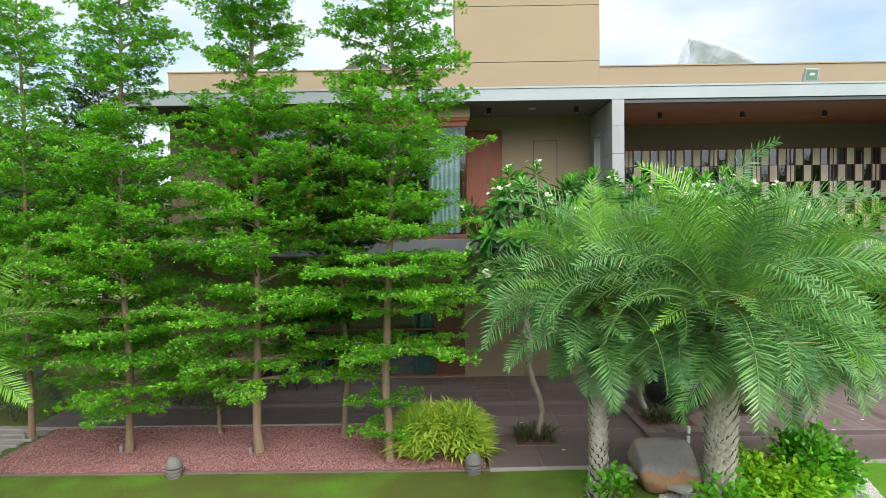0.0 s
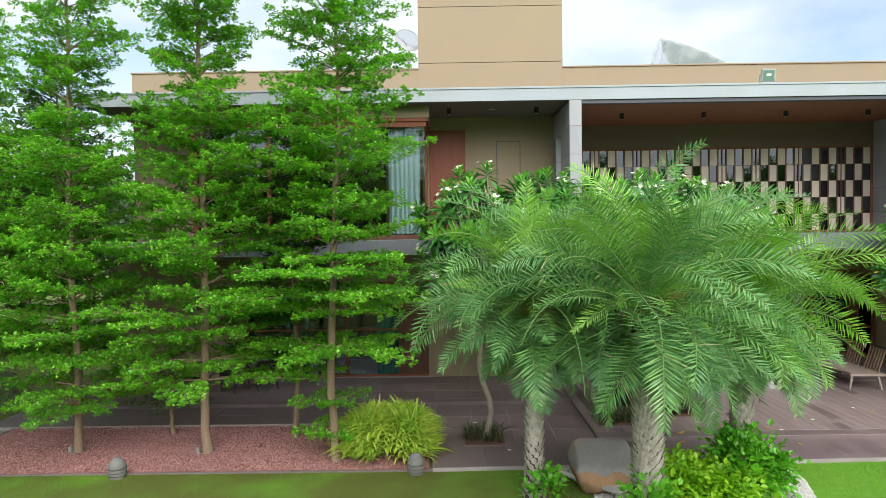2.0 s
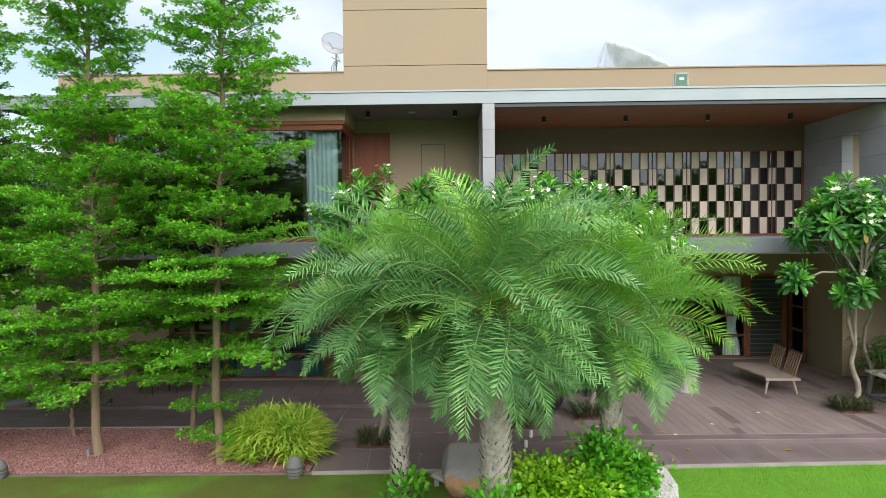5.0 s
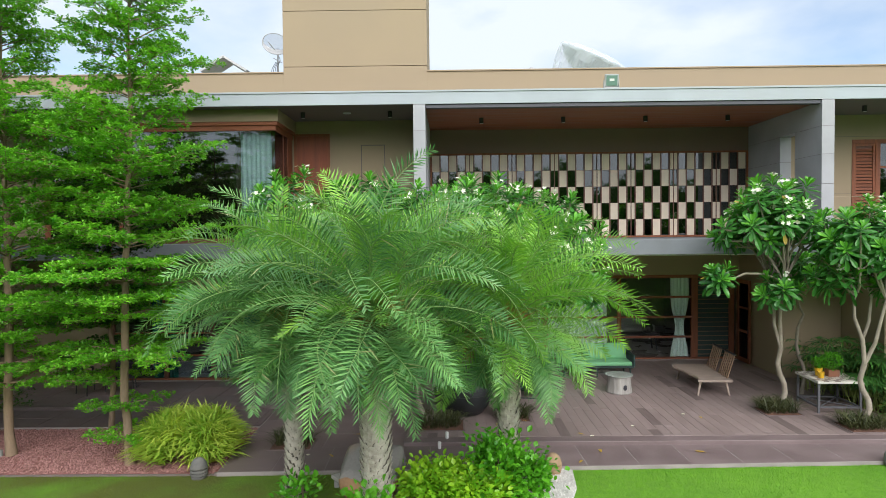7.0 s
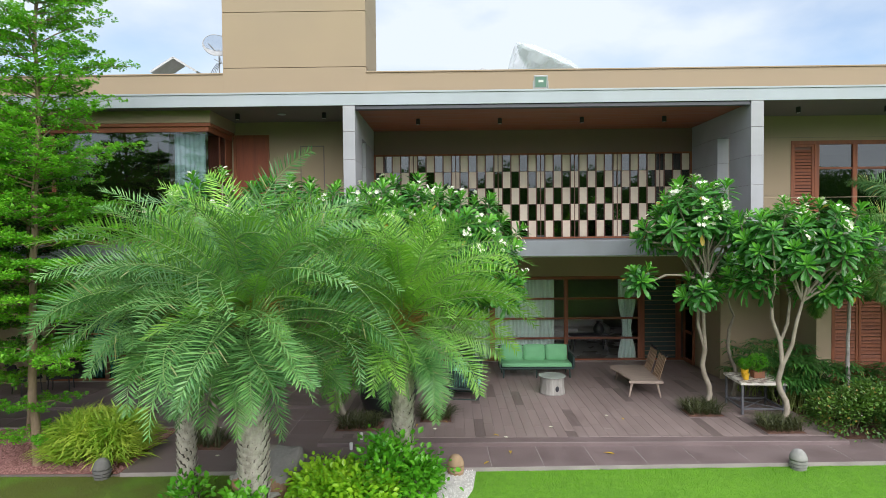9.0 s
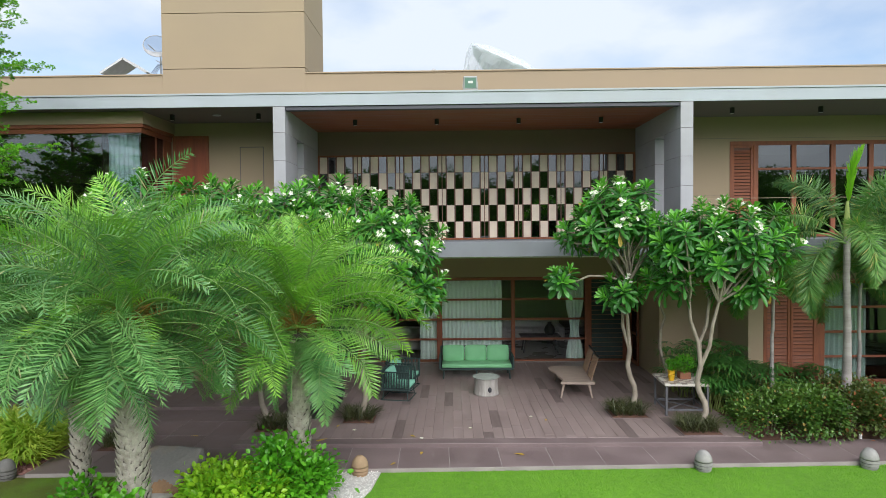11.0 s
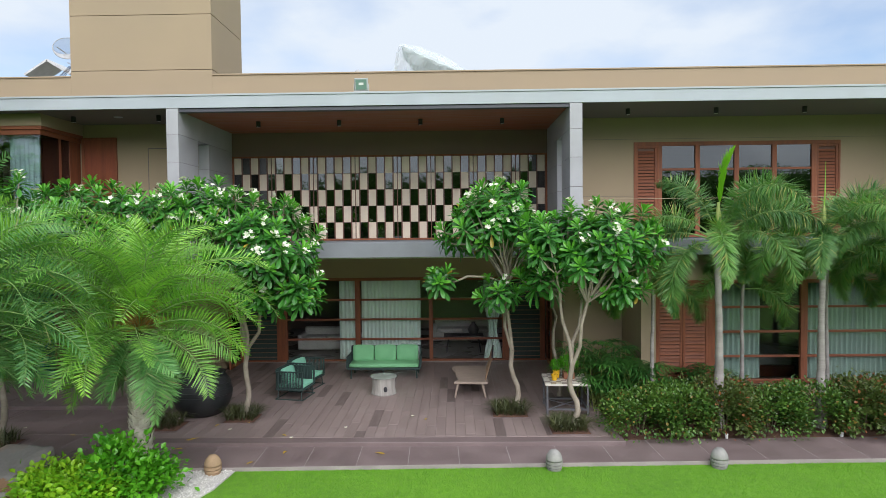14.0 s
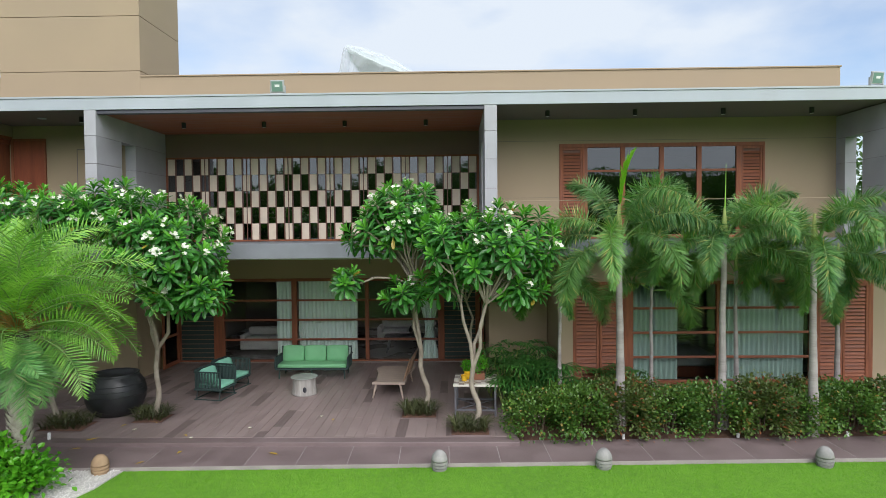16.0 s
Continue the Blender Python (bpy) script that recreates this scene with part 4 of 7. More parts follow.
part("reflector", bm, M_MESHDISH, dish, smooth=True)
ring = [(0.425 * math.cos(a), 0.425 * math.sin(a), 0.1) for a in np.linspace(0, math.tau, 41)]
V, F = tube(ring, [0.011] * 41, 6)
ob = put("rim", mesh_of("rim", V, F, True), M_GREY, dish)
ob.matrix_basis = Matrix.Translation((0, 0, 0.95)) @ Matrix.Rotation(radians(62), 4, "X") @ Matrix.Rotation(radians(20), 4, "Y")
part("mast", rod(bmesh.new(), (0.05, 0.12, -1.1), (0.05, 0.12, 0.9), 0.025), M_GREY, dish)
for a, b in (((0.05, 0.1, 0.75), (-0.1, -0.42, 0.95)), ((0.05, 0.1, 0.75), (0.2, -0.1, 0.45)), ((-0.1, 0.1, 0.6), (0.22, 0.0, 0.42))):
    part("strut", rod(bmesh.new(), a, b, 0.014, n=6), M_GREY, dish)
for k in range(4):
    rng = np.random.default_rng(30 + k)
    pts = [(0.02 + 0.04 * k, 0.0, 0.45), (-0.05 + 0.05 * k, -0.2, 0.2), (0.0 + 0.06 * k, -0.47, 0.03), (-0.05 + 0.09 * k + rng.uniform(-0.05, 0.05), -0.492, -0.25), (0.02 + 0.11 * k, -0.495, -0.5 + 0.1 * k)]
    V, F = tube(pts, [0.009] * 5, 5)
    put("cable", mesh_of("cable", V, F), M_DARK, dish)

wrap = thing("wrapped_dish", (10.62, 23.6, 7.72), "large tilted roof dish wrapped in clear plastic", "wrapped dish")
SLANT = Matrix.Rotation(radians(24), 3, "Y") @ Matrix.Rotation(radians(16), 3, "X")
bm = bmesh.new()
lathe(bm, ((0.05, -0.75), (0.7, -0.62), (1.1, -0.38), (1.34, -0.06), (1.38, 0.0), (1.33, 0.02), (1.05, -0.2), (0.7, -0.34), (0.05, -0.4)), 44)
bmesh.ops.rotate(bm, verts=bm.verts, cent=(0, 0, 0), matrix=SLANT)
bmesh.ops.translate(bm, verts=bm.verts, vec=(0, 0, 3.1))
part("dish", bm, M_WRAPDISH, wrap, smooth=True)
# a slack film of plastic drawn over the dish and gathered below it, in folds
bm = bmesh.new()
rows = [(0.9, -1.5), (1.12, -1.25), (1.28, -0.95), (1.36, -0.65), (1.41, -0.35), (1.43, -0.1), (1.42, 0.02), (1.36, 0.06), (1.1, 0.12), (0.75, 0.19), (0.4, 0.23), (0.05, 0.25)]
lathe(bm, rows, 90)
for v in bm.verts:
    a = math.atan2(v.co.y, v.co.x)
    k = 1 + max(0.0, -v.co.z) * 0.05 * math.sin(a * 17 + 3 * noise.noise(v.co * 1.5)) + 0.05 * noise.noise(v.co * 3.1)
    v.co.x, v.co.y, v.co.z = v.co.x * k, v.co.y * k, v.co.z + 0.05 * noise.noise(v.co * 2.7 + Vector((4, 1, 0)))
bmesh.ops.rotate(bm, verts=bm.verts, cent=(0, 0, 0), matrix=SLANT)
bmesh.ops.translate(bm, verts=bm.verts, vec=(0, 0, 3.12))
ob = part("plastic_film", bm, M_TARP, wrap, "crinkled clear plastic film")
ob.visible_shadow = False
part("mast", rod(bmesh.new(), (0, 0, 0), (-0.1, 0, 2.6), 0.09), M_GREY, wrap)

panelthing = thing("solar_heater", (-2.25, 21.4, 7.72), "pale grey gabled solar heater on the roof", "solar heater")
panelthing.scale = (1.35, 1.0, 1.07)
bm = boxes((-0.03, 0.03, -0.5, 0.5, 0, 0.75))
bmesh.ops.rotate(bm, verts=bm.verts, cent=(0, 0, 0), matrix=Matrix.Rotation(radians(52), 3, "Y"))
bmesh.ops.translate(bm, verts=bm.verts, vec=(-0.9, 0, 1.95))
part("panel", bm, M_DISH, panelthing)
bm = boxes((-0.03, 0.03, -0.5, 0.5, 0, 0.75))
bmesh.ops.rotate(bm, verts=bm.verts, cent=(0, 0, 0), matrix=Matrix.Rotation(radians(-52), 3, "Y"))
bmesh.ops.translate(bm, verts=bm.verts, vec=(0.28, 0, 1.95))
part("panel", bm, M_DISH, panelthing)
part("frame", boxes((-1.0, -0.95, -0.6, 0.6, 0, 1.7), (0.75, 0.8, -0.6, 0.6, 0, 1.7), (-1.0, 0.8, -0.6, -0.55, 1.6, 1.7)), M_DISH, panelthing)
cap = thing("roof_cowl", (7.95, 21.7, 7.72), "small grey metal roof vent cowl", "roof vent")
part("cowl", lathe(bmesh.new(), ((0.12, 0.0), (0.12, 2.0), (0.3, 2.05), (0.04, 2.28)), 16), M_GREY, cap)
part("pipe", rod(bmesh.new(), (0, 0, 0), (0, 0, 2.0), 0.1), M_GREY, cap)

# ---- terrace furniture ----
def cushion(parent, x0, x1, y0, y1, z0, z1, material, tilt=0, name="cushion", label="", puff=0.03):
    """A soft pad: a box with rounded, swollen faces, tilted back about its lower edge."""
    bm = bmesh.new()
    bmesh.ops.create_cube(bm, size=1)
    bmesh.ops.subdivide_edges(bm, edges=bm.edges, cuts=5, use_grid_fill=True)
    cx, cy, cz = (x0 + x1) / 2, (y0 + y1) / 2, (z0 + z1) / 2
    sx, sy, sz = x1 - x0, y1 - y0, z1 - z0
    for v in bm.verts:
        c = v.co * 2
        f = [1 - abs(a) ** 6 for a in c]
        v.co = Vector((cx + v.co.x * (sx - 0.02) + c.x * puff * 0.3 * f[1] * f[2], cy + v.co.y * (sy - 0.02) + c.y * puff * f[0] * f[2], cz + v.co.z * (sz - 0.02) + c.z * puff * f[0] * f[1]))
        v.co += Vector((noise.noise(v.co * 9), noise.noise(v.co * 9 + Vector((3, 1, 0))), noise.noise(v.co * 9 + Vector((0, 4, 2))))) * 0.006
    if tilt:
        bmesh.ops.rotate(bm, verts=bm.verts, cent=(cx, y0, z0), matrix=Matrix.Rotation(radians(tilt), 3, "X"))
    return part(name, bm, material, parent, label, smooth=True)


def terrace_sofa(x, y):
    s = thing("garden_sofa", (x, y, 0), "three-seat garden sofa with mint green cushions", "sofa")
    w, d = 2.12, 0.78
    for sx in (-1, 1):
        for yy in (0.05, d - 0.05):
            part("leg", rod(bmesh.new(), (sx * (w / 2 - 0.1), yy, 0.0), (sx * (w / 2 - 0.12), yy, 0.30), 0.02), M_ROPE, s)
    part("leg", rod(bmesh.new(), (0, 0.05, 0), (0, 0.05, 0.3), 0.018), M_ROPE, s)
    part("seat_frame", boxes((-w / 2, w / 2, 0, d, 0.26, 0.31), bevel=0.012), M_ROPE, s)
    for sx in (-1, 1):
        a = part("arm", boxes((sx * w / 2 - 0.025, sx * w / 2 + 0.025, 0.0, d, 0.60, 0.64), (sx * w / 2 - 0.025, sx * w / 2 + 0.025, 0.0, 0.04, 0.31, 0.6), bevel=0.01), M_ROPE, s)
        for k in range(16):
            yy = 0.05 + k * 0.045
            part("rope", rod(bmesh.new(), (sx * w / 2, yy, 0.3), (sx * w / 2, yy, 0.61), 0.009, n=5), M_ROPE, a)
    b = part("back_frame", boxes((-w / 2, w / 2, d - 0.04, d, 0.80, 0.84), (-w / 2, -w / 2 + 0.04, d - 0.04, d, 0.31, 0.8), (w / 2 - 0.04, w / 2, d - 0.04, d, 0.31, 0.8), bevel=0.01), M_ROPE, s)
    for k in range(50):
        xx = -w / 2 + 0.05 + k * 0.041
        part("rope", rod(bmesh.new(), (xx, d - 0.02, 0.3), (xx, d - 0.02, 0.81), 0.008, n=5), M_ROPE, b)
    cushion(s, -w / 2 + 0.05, w / 2 - 0.05, 0.02, d - 0.06, 0.315, 0.43, M_CUSHION, name="seat_cushion", puff=0.012)
    for k in range(3):
        x0 = -w / 2 + 0.07 + k * 0.66
        cushion(s, x0, x0 + 0.645, d - 0.28, d - 0.13, 0.44, 0.88, M_CUSHION, tilt=-12, name="back_cushion", puff=0.035)


terrace_sofa(9.22, 17.5)


def rope_chair(x, y, turn):
    c = thing("rope_armchair", (x, y, 0), "low dark green rope armchair with seafoam cushions", "armchair", "terrace armchairs", turn=turn)
    w, d = 0.78, 0.76
    part("sled_base", boxes((-w / 2, w / 2, 0.0, 0.025, 0.0, 0.025), (-w / 2, w / 2, d - 0.025, d, 0.0, 0.025), (-w / 2, -w / 2 + 0.025, 0.025, d - 0.025, 0.0, 0.025), (w / 2 - 0.025, w / 2, 0.025, d - 0.025, 0.0, 0.025), bevel=0.005), M_ROPE, c)
    for sx in (-1, 1):
        for yy in (0.06, d - 0.06):
            part("leg", rod(bmesh.new(), (sx * (w / 2 - 0.02), yy, 0.02), (sx * (w / 2 - 0.09), yy, 0.27), 0.012), M_ROPE, c)
    part("seat_frame", boxes((-w / 2, w / 2, 0, d, 0.24, 0.29), bevel=0.012), M_ROPE, c)
    shell = part("shell_frame", boxes((-w / 2, -w / 2 + 0.035, 0.0, d, 0.70, 0.735), (w / 2 - 0.035, w / 2, 0.0, d, 0.70, 0.735), (-w / 2 + 0.035, w / 2 - 0.035, d - 0.035, d, 0.74, 0.78), (-w / 2, -w / 2 + 0.035, 0.0, 0.035, 0.29, 0.70), (w / 2 - 0.035, w / 2, 0.0, 0.035, 0.29, 0.70), bevel=0.008), M_ROPE, c)
    for k in range(17):
        t = 0.04 + k * 0.042
        for sx in (-1, 1):
            part("rope", rod(bmesh.new(), (sx * (w / 2 - 0.018), t, 0.28), (sx * (w / 2 - 0.018), t, 0.71), 0.014, n=5), M_ROPE, shell)
        part("rope", rod(bmesh.new(), (-w / 2 + 0.05 + k * 0.042, d - 0.018, 0.28), (-w / 2 + 0.05 + k * 0.042, d - 0.018, 0.75), 0.013, n=5), M_ROPE, shell)
    cushion(c, -w / 2 + 0.06, w / 2 - 0.06, 0.01, d - 0.07, 0.295, 0.40, M_CUSHION_B, name="seat_cushion", puff=0.015)
    cushion(c, -w / 2 + 0.09, w / 2 - 0.09, d - 0.30, d - 0.16, 0.40, 0.77, M_CUSHION_B, tilt=-14, name="back_cushion", puff=0.035)


rope_chair(7.50, 15.62, 80)
rope_chair(7.52, 16.62, 76)

# log table
log = thing("log_table", (9.40, 15.95, 0), "tree-stump side table with a round glass top", "side table")
bm = bmesh.new()
rng = np.random.default_rng(4)
lathe(bm, [(0.335, 0.0), (0.325, 0.03), (0.305, 0.15), (0.30, 0.3), (0.305, 0.42), (0.30, 0.44)], 48)
for v in bm.verts:
    a = math.atan2(v.co.y, v.co.x)
    k = 1 + 0.035 * noise.noise(Vector((math.cos(a) * 3, math.sin(a) * 3, v.co.z * 0.7))) + 0.02 * math.sin(a * 19 + 2 * noise.noise(Vector((a, v.co.z * 2, 0))))
    v.co.x *= k
    v.co.y *= k
part("stump", bm, M_LOG, log, smooth=True)
part("tabletop", lathe(bmesh.new(), ((0.345, 0.442), (0.355, 0.447), (0.355, 0.458), (0.345, 0.464)), 48), M_LOGTOP, log, "smoked green glass disc")
bm = bmesh.new()
bmesh.ops.create_icosphere(bm, subdivisions=2, radius=0.05)
for v in bm.verts:
    v.co = Vector((v.co.x + 0.08, v.co.y * 0.3 - 0.305, v.co.z * 1.5 + 0.17))
part("knot", bm, M_DARK, log, "dark knot hole")

# weathered lounge bench with slatted back
bench = thing("lounge_bench", (11.24, 15.45, 0), "weathered live-edge teak lounge bench with slatted back", "bench", turn=-4)
bm = bmesh.new()
n, wob = 22, []
for i in range(n + 1):
    u = i / n
    wob.append((-0.02 + 0.10 * math.sin(u * 5.2 + 0.4) + 0.03 * math.sin(u * 13), 0.86 + 0.03 * math.sin(u * 7 + 1), u * 1.86))
tops = [[bm.verts.new((x, y, 0.42)) for x in (a + 0.015, b - 0.015)] for a, b, y in wob]
mids = [[bm.verts.new((x, y, 0.39)) for x in (a, b)] for a, b, y in wob]
bots = [[bm.verts.new((x, y, 0.36)) for x in (a + 0.02, b - 0.02)] for a, b, y in wob]
for i in range(n):
    bm.faces.new((tops[i][0], tops[i][1], tops[i + 1][1], tops[i + 1][0]))
    bm.faces.new((bots[i][0], bots[i + 1][0], bots[i + 1][1], bots[i][1]))
    for s in (0, 1):
        bm.faces.new((tops[i][s], tops[i + 1][s], mids[i + 1][s], mids[i][s]))
        bm.faces.new((mids[i][s], mids[i + 1][s], bots[i + 1][s], bots[i][s]))
for e in (0, n):
    bm.faces.new((tops[e][0], mids[e][0], bots[e][0], bots[e][1], mids[e][1], tops[e][1]))
part("seat", bm, M_TEAKGREY, bench)
for x, y, dx, dy in ((0.12, 0.1, -0.08, -0.05), (0.74, 0.1, 0.08, -0.05), (0.12, 1.76, -0.08, 0.05), (0.74, 1.76, 0.08, 0.05)):
    part("leg", rod(bmesh.new(), (x + dx, y + dy, 0), (x, y, 0.37), 0.022, 0.036, n=10), M_TEAKGREY, bench)
for g in (0.18, 1.05):
    for k in range(6):
        y = g + k * 0.118
        bm = boxes((0.80, 0.822, y, y + 0.055, 0.40, 1.04), bevel=0.005)
        bmesh.ops.rotate(bm, verts=bm.verts, cent=(0.8, y, 0.4), matrix=Matrix.Rotation(radians(17), 3, "Y"))
        part("back_slat", bm, M_SLAT, bench)
    bm = boxes((0.79, 0.83, g - 0.04, g + 0.69, 1.03, 1.075), bevel=0.006)
    bmesh.ops.rotate(bm, verts=bm.verts, cent=(0.8, g, 0.4), matrix=Matrix.Rotation(radians(17), 3, "Y"))
    part("top_rail", bm, M_DARK, bench)

# tiled table
TX, TY, TW, TD, TH = 13.36, 13.9, 1.02, 1.04, 0.75
table = thing("tiled_table", (TX, TY, 0), "square table with a chequered tile top and grey metal frame", "table", turn=-3)
part("apron", boxes((0, TW, 0, TD, TH - 0.06, TH - 0.015), bevel=0.006), M_TILE_W, table)
for x in (0.05, TW - 0.05):
    for y in (0.06, TD - 0.06):
        part("leg", boxes((x - 0.022, x + 0.022, y - 0.022, y + 0.022, 0, TH - 0.06)), M_TABLE, table)
part("frame", boxes((0.05, TW - 0.05, 0.04, 0.08, 0.12, 0.16), (0.05, TW - 0.05, TD - 0.08, TD - 0.04, 0.12, 0.16), (0.03, 0.07, 0.08, TD - 0.08, 0.12, 0.16), (TW - 0.07, TW - 0.03, 0.08, TD - 0.08, 0.12, 0.16)), M_TABLE, table)
for a, b in (((0.06, 0.06, 0.14), (TW - 0.06, TD - 0.06, 0.14)), ((TW - 0.06, 0.06, 0.14), (0.06, TD - 0.06, 0.14))):
    part("brace", rod(bmesh.new(), a, b, 0.014, n=6), M_TABLE, table)
rng = np.random.default_rng(8)
for i in range(8):
    for j in range(8):
        w, d = TW / 8, TD / 8
        m = M_TILE_G if (i + j) % 2 and rng.random() < 0.9 else M_TILE_W
        part("tile", boxes((i * w + 0.003, (i + 1) * w - 0.003, j * d + 0.003, (j + 1) * d - 0.003, TH - 0.015, TH), bevel=0.002), m, table)


def leafy(parent, n, radius, height, base, material, size, seed, name="leaves", spread=1.0, tpl=LEAF):
    """A bushy ball of leaves over a base point, as one part."""
    rng = np.random.default_rng(seed)
    h = Heap()
    p = unit(n, rng) * (rng.uniform(0.25, 1, n) ** 0.5)[:, None] * np.array([radius, radius, height / 2])
    p += np.array([base[0], base[1], base[2] + height / 2])
    out = p - np.array([base[0], base[1], base[2]])
    strew(h, *tpl, p, out + unit(n, rng) * spread * radius, unit(n, rng) * 0.6 + np.array([0, 0, 1]), rng.uniform(0.7, 1.3, n) * size)
    return put(name, h.mesh(name), material, parent)


def pot_plant(x, y, z, r, h, glaze, label, tuft, seed):
    p = thing("potted_plant", (x, y, z), label, "potted plant", "pots on the table")
    part("pot", lathe(bmesh.new(), ((r * 0.75, 0), (r * 0.8, 0.01), (r, h * 0.92), (r * 1.08, h * 0.93), (r * 1.08, h), (r * 0.9, h), (r * 0.85, h * 0.85)), 20), glaze, p)
    if tuft:
        leafy(p, 260, tuft, tuft * 2.0, (0, 0, h * 0.9), L_BIG, 0.06, seed)


pot_plant(13.62, 14.22, TH, 0.075, 0.14, M_YELLOW, "small yellow glazed pot on the tiled table", 0.0, 1)
pot_plant(13.70, 14.45, TH, 0.085, 0.19, M_YELLOW, "yellow glazed pot with a leafy green plant", 0.13, 2)
crate = thing("potted_plant", (13.98, 14.4, TH), "square brown clay pot with a bushy plant", "potted plant", "pots on the table")
part("pot", boxes((-0.13, 0.13, -0.1, 0.1, 0, 0.16), bevel=0.01), M_TERRA, crate)
leafy(crate, 420, 0.22, 0.42, (0, 0, 0.14), L_BIG, 0.06, 3)

# big black pot
pot = thing("clay_urn", (5.28, 14.28, 0), "large round black glazed clay urn", "urn")
part("body", lathe(bmesh.new(), ((0.42, 0.0), (0.47, 0.03), (0.60, 0.2), (0.67, 0.40), (0.68, 0.55), (0.63, 0.76), (0.53, 0.90), (0.50, 0.93), (0.53, 0.97), (0.50, 0.98), (0.45, 0.93), (0.40, 0.86)), 48), M_POT, pot, smooth=True)
for k, z in enumerate((0.5, 0.62, 0.74)):
    r = 0.685 - abs(z - 0.52) * 0.20
    part("band", lathe(bmesh.new(), ((r - 0.01, z - 0.012), (r + 0.006, z), (r - 0.012, z + 0.012)), 48), M_POT, pot)


# black chairs of the side terrace
def black_chair(x, y, turn):
    c = thing("black_chair", (x, y, 0), "black woven lounge chair on the side terrace", "chair", "side terrace chairs", turn=turn)
    for sx in (-0.26, 0.26):
        for yy in (-0.25, 0.25):
            part("leg", rod(bmesh.new(), (sx, yy, 0), (sx * 0.92, yy * 0.92, 0.4), 0.014), M_DARK, c)
    part("seat", boxes((-0.28, 0.28, -0.28, 0.28, 0.38, 0.44), bevel=0.02), M_DARK, c)
    bm = boxes((-0.28, 0.28, 0.24, 0.28, 0.42, 0.88), bevel=0.015)
    bmesh.ops.rotate(bm, verts=bm.verts, cent=(0, 0.26, 0.42), matrix=Matrix.Rotation(radians(-16), 3, "X"))
    part("backrest", bm, M_DARK, c)
    for sx in (-0.28, 0.28):
        part("arm", boxes((sx - 0.02, sx + 0.02, -0.24, 0.28, 0.62, 0.65), (sx - 0.02, sx + 0.02, -0.24, -0.2, 0.42, 0.62), bevel=0.006), M_DARK, c)


black_chair(-4.7, 16.2, 150)
black_chair(-3.9, 16.4, 200)


# ---- garden lamps, boulder ----
def stone_lamp(x, y, material, label, turn=0):
    """A squat egg-shaped stone lamp with three narrow grooves round its lower half."""
    s = thing("stone_lamp", (x, y, LAWN - 0.02), label, "garden lamp", "stone lamps along the lawn", turn=turn)
    s.scale = (0.94, 0.94, 0.93)
    r_at = lambda z: 0.165 * math.sqrt(max(0.0, 1 - ((z - 0.19) / 0.235) ** 2)) if z > 0.19 else 0.165 - 0.9 * (0.19 - z) ** 2
    rows = [(0.11, 0.0)]
    for z0, z1 in ((0.012, 0.07), (0.085, 0.135), (0.15, 0.20)):
        rows += [(r_at(z0), z0), (r_at(z1), z1), (r_at(z1) - 0.022, z1 + 0.002), (r_at(z1) - 0.022, z1 + 0.012)]
    part("drum", lathe(bmesh.new(), rows, 32), material, s)
    cap = [(r_at(z), z) for z in (0.213, 0.24, 0.27, 0.30, 0.33, 0.36, 0.385, 0.405, 0.418)]
    bm = lathe(bmesh.new(), cap, 32)
    for v in bm.verts:
        v.co += v.co.normalized() * 0.005 * noise.noise(v.co * 14)
    part("cap", bm, material, s, smooth=True)


GREY_LAMP = "squat carved grey stone lamp at the lawn edge"
stone_lamp(-4.98, 10.83, M_LAMP_SHADE, "dark grey stone lamp at the lawn edge, shade in its colour", 30)
stone_lamp(0.42, 10.86, M_LAMP_SHADE, "dark grey stone lamp at the lawn edge, shade in its colour", 75)
stone_lamp(6.83, 10.97, M_LAMP_SAND, "squat carved sandstone lamp on white gravel", 10)
for x, y, turn in ((13.11, 11.16, 0), (16.17, 11.23, 120), (20.28, 11.30, 200)):
    stone_lamp(x, y, M_LAMP, GREY_LAMP, turn)

rock = thing("boulder", (3.66, 10.2, LAWN), "large blunt grey boulder with rust-stained foot", "boulder")
bm = bmesh.new()
# a blunt block with a flat top that slopes towards the lawn
for x, y, z in ((-0.40, -0.28, -0.02), (0.36, -0.30, -0.02), (0.40, 0.34, -0.02), (-0.42, 0.36, -0.02), (-0.55, -0.36, 0.34), (-0.10, -0.50, 0.20), (0.46, -0.46, 0.30),
                (0.56, 0.40, 0.45), (-0.58, 0.42, 0.45), (-0.50, -0.22, 0.55), (0.44, -0.30, 0.50), (0.48, 0.42, 0.80), (-0.44, 0.44, 0.82), (0.0, -0.36, 0.50)):
    bm.verts.new((x, y, z))
bmesh.ops.convex_hull(bm, input=bm.verts)
bmesh.ops.bevel(bm, geom=list(bm.edges), offset=0.05, segments=2, affect="EDGES", profile=0.5)
bmesh.ops.triangulate(bm, faces=bm.faces)
bmesh.ops.subdivide_edges(bm, edges=[e for e in bm.edges if e.calc_length() > 0.12], cuts=3, use_grid_fill=True)
bmesh.ops.triangulate(bm, faces=bm.faces)
bmesh.ops.subdivide_edges(bm, edges=[e for e in bm.edges if e.calc_length() > 0.06], cuts=1, use_grid_fill=True)
bm.normal_update()
for v in bm.verts:
    v.co.z *= 0.86
    v.co += v.normal * (0.03 * noise.noise(v.co * 3.1) + 0.012 * noise.noise(v.co * 9))
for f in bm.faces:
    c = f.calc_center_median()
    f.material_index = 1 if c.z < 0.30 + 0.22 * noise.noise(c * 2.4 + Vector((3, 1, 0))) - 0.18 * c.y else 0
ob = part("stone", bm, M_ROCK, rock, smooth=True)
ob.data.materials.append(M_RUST)
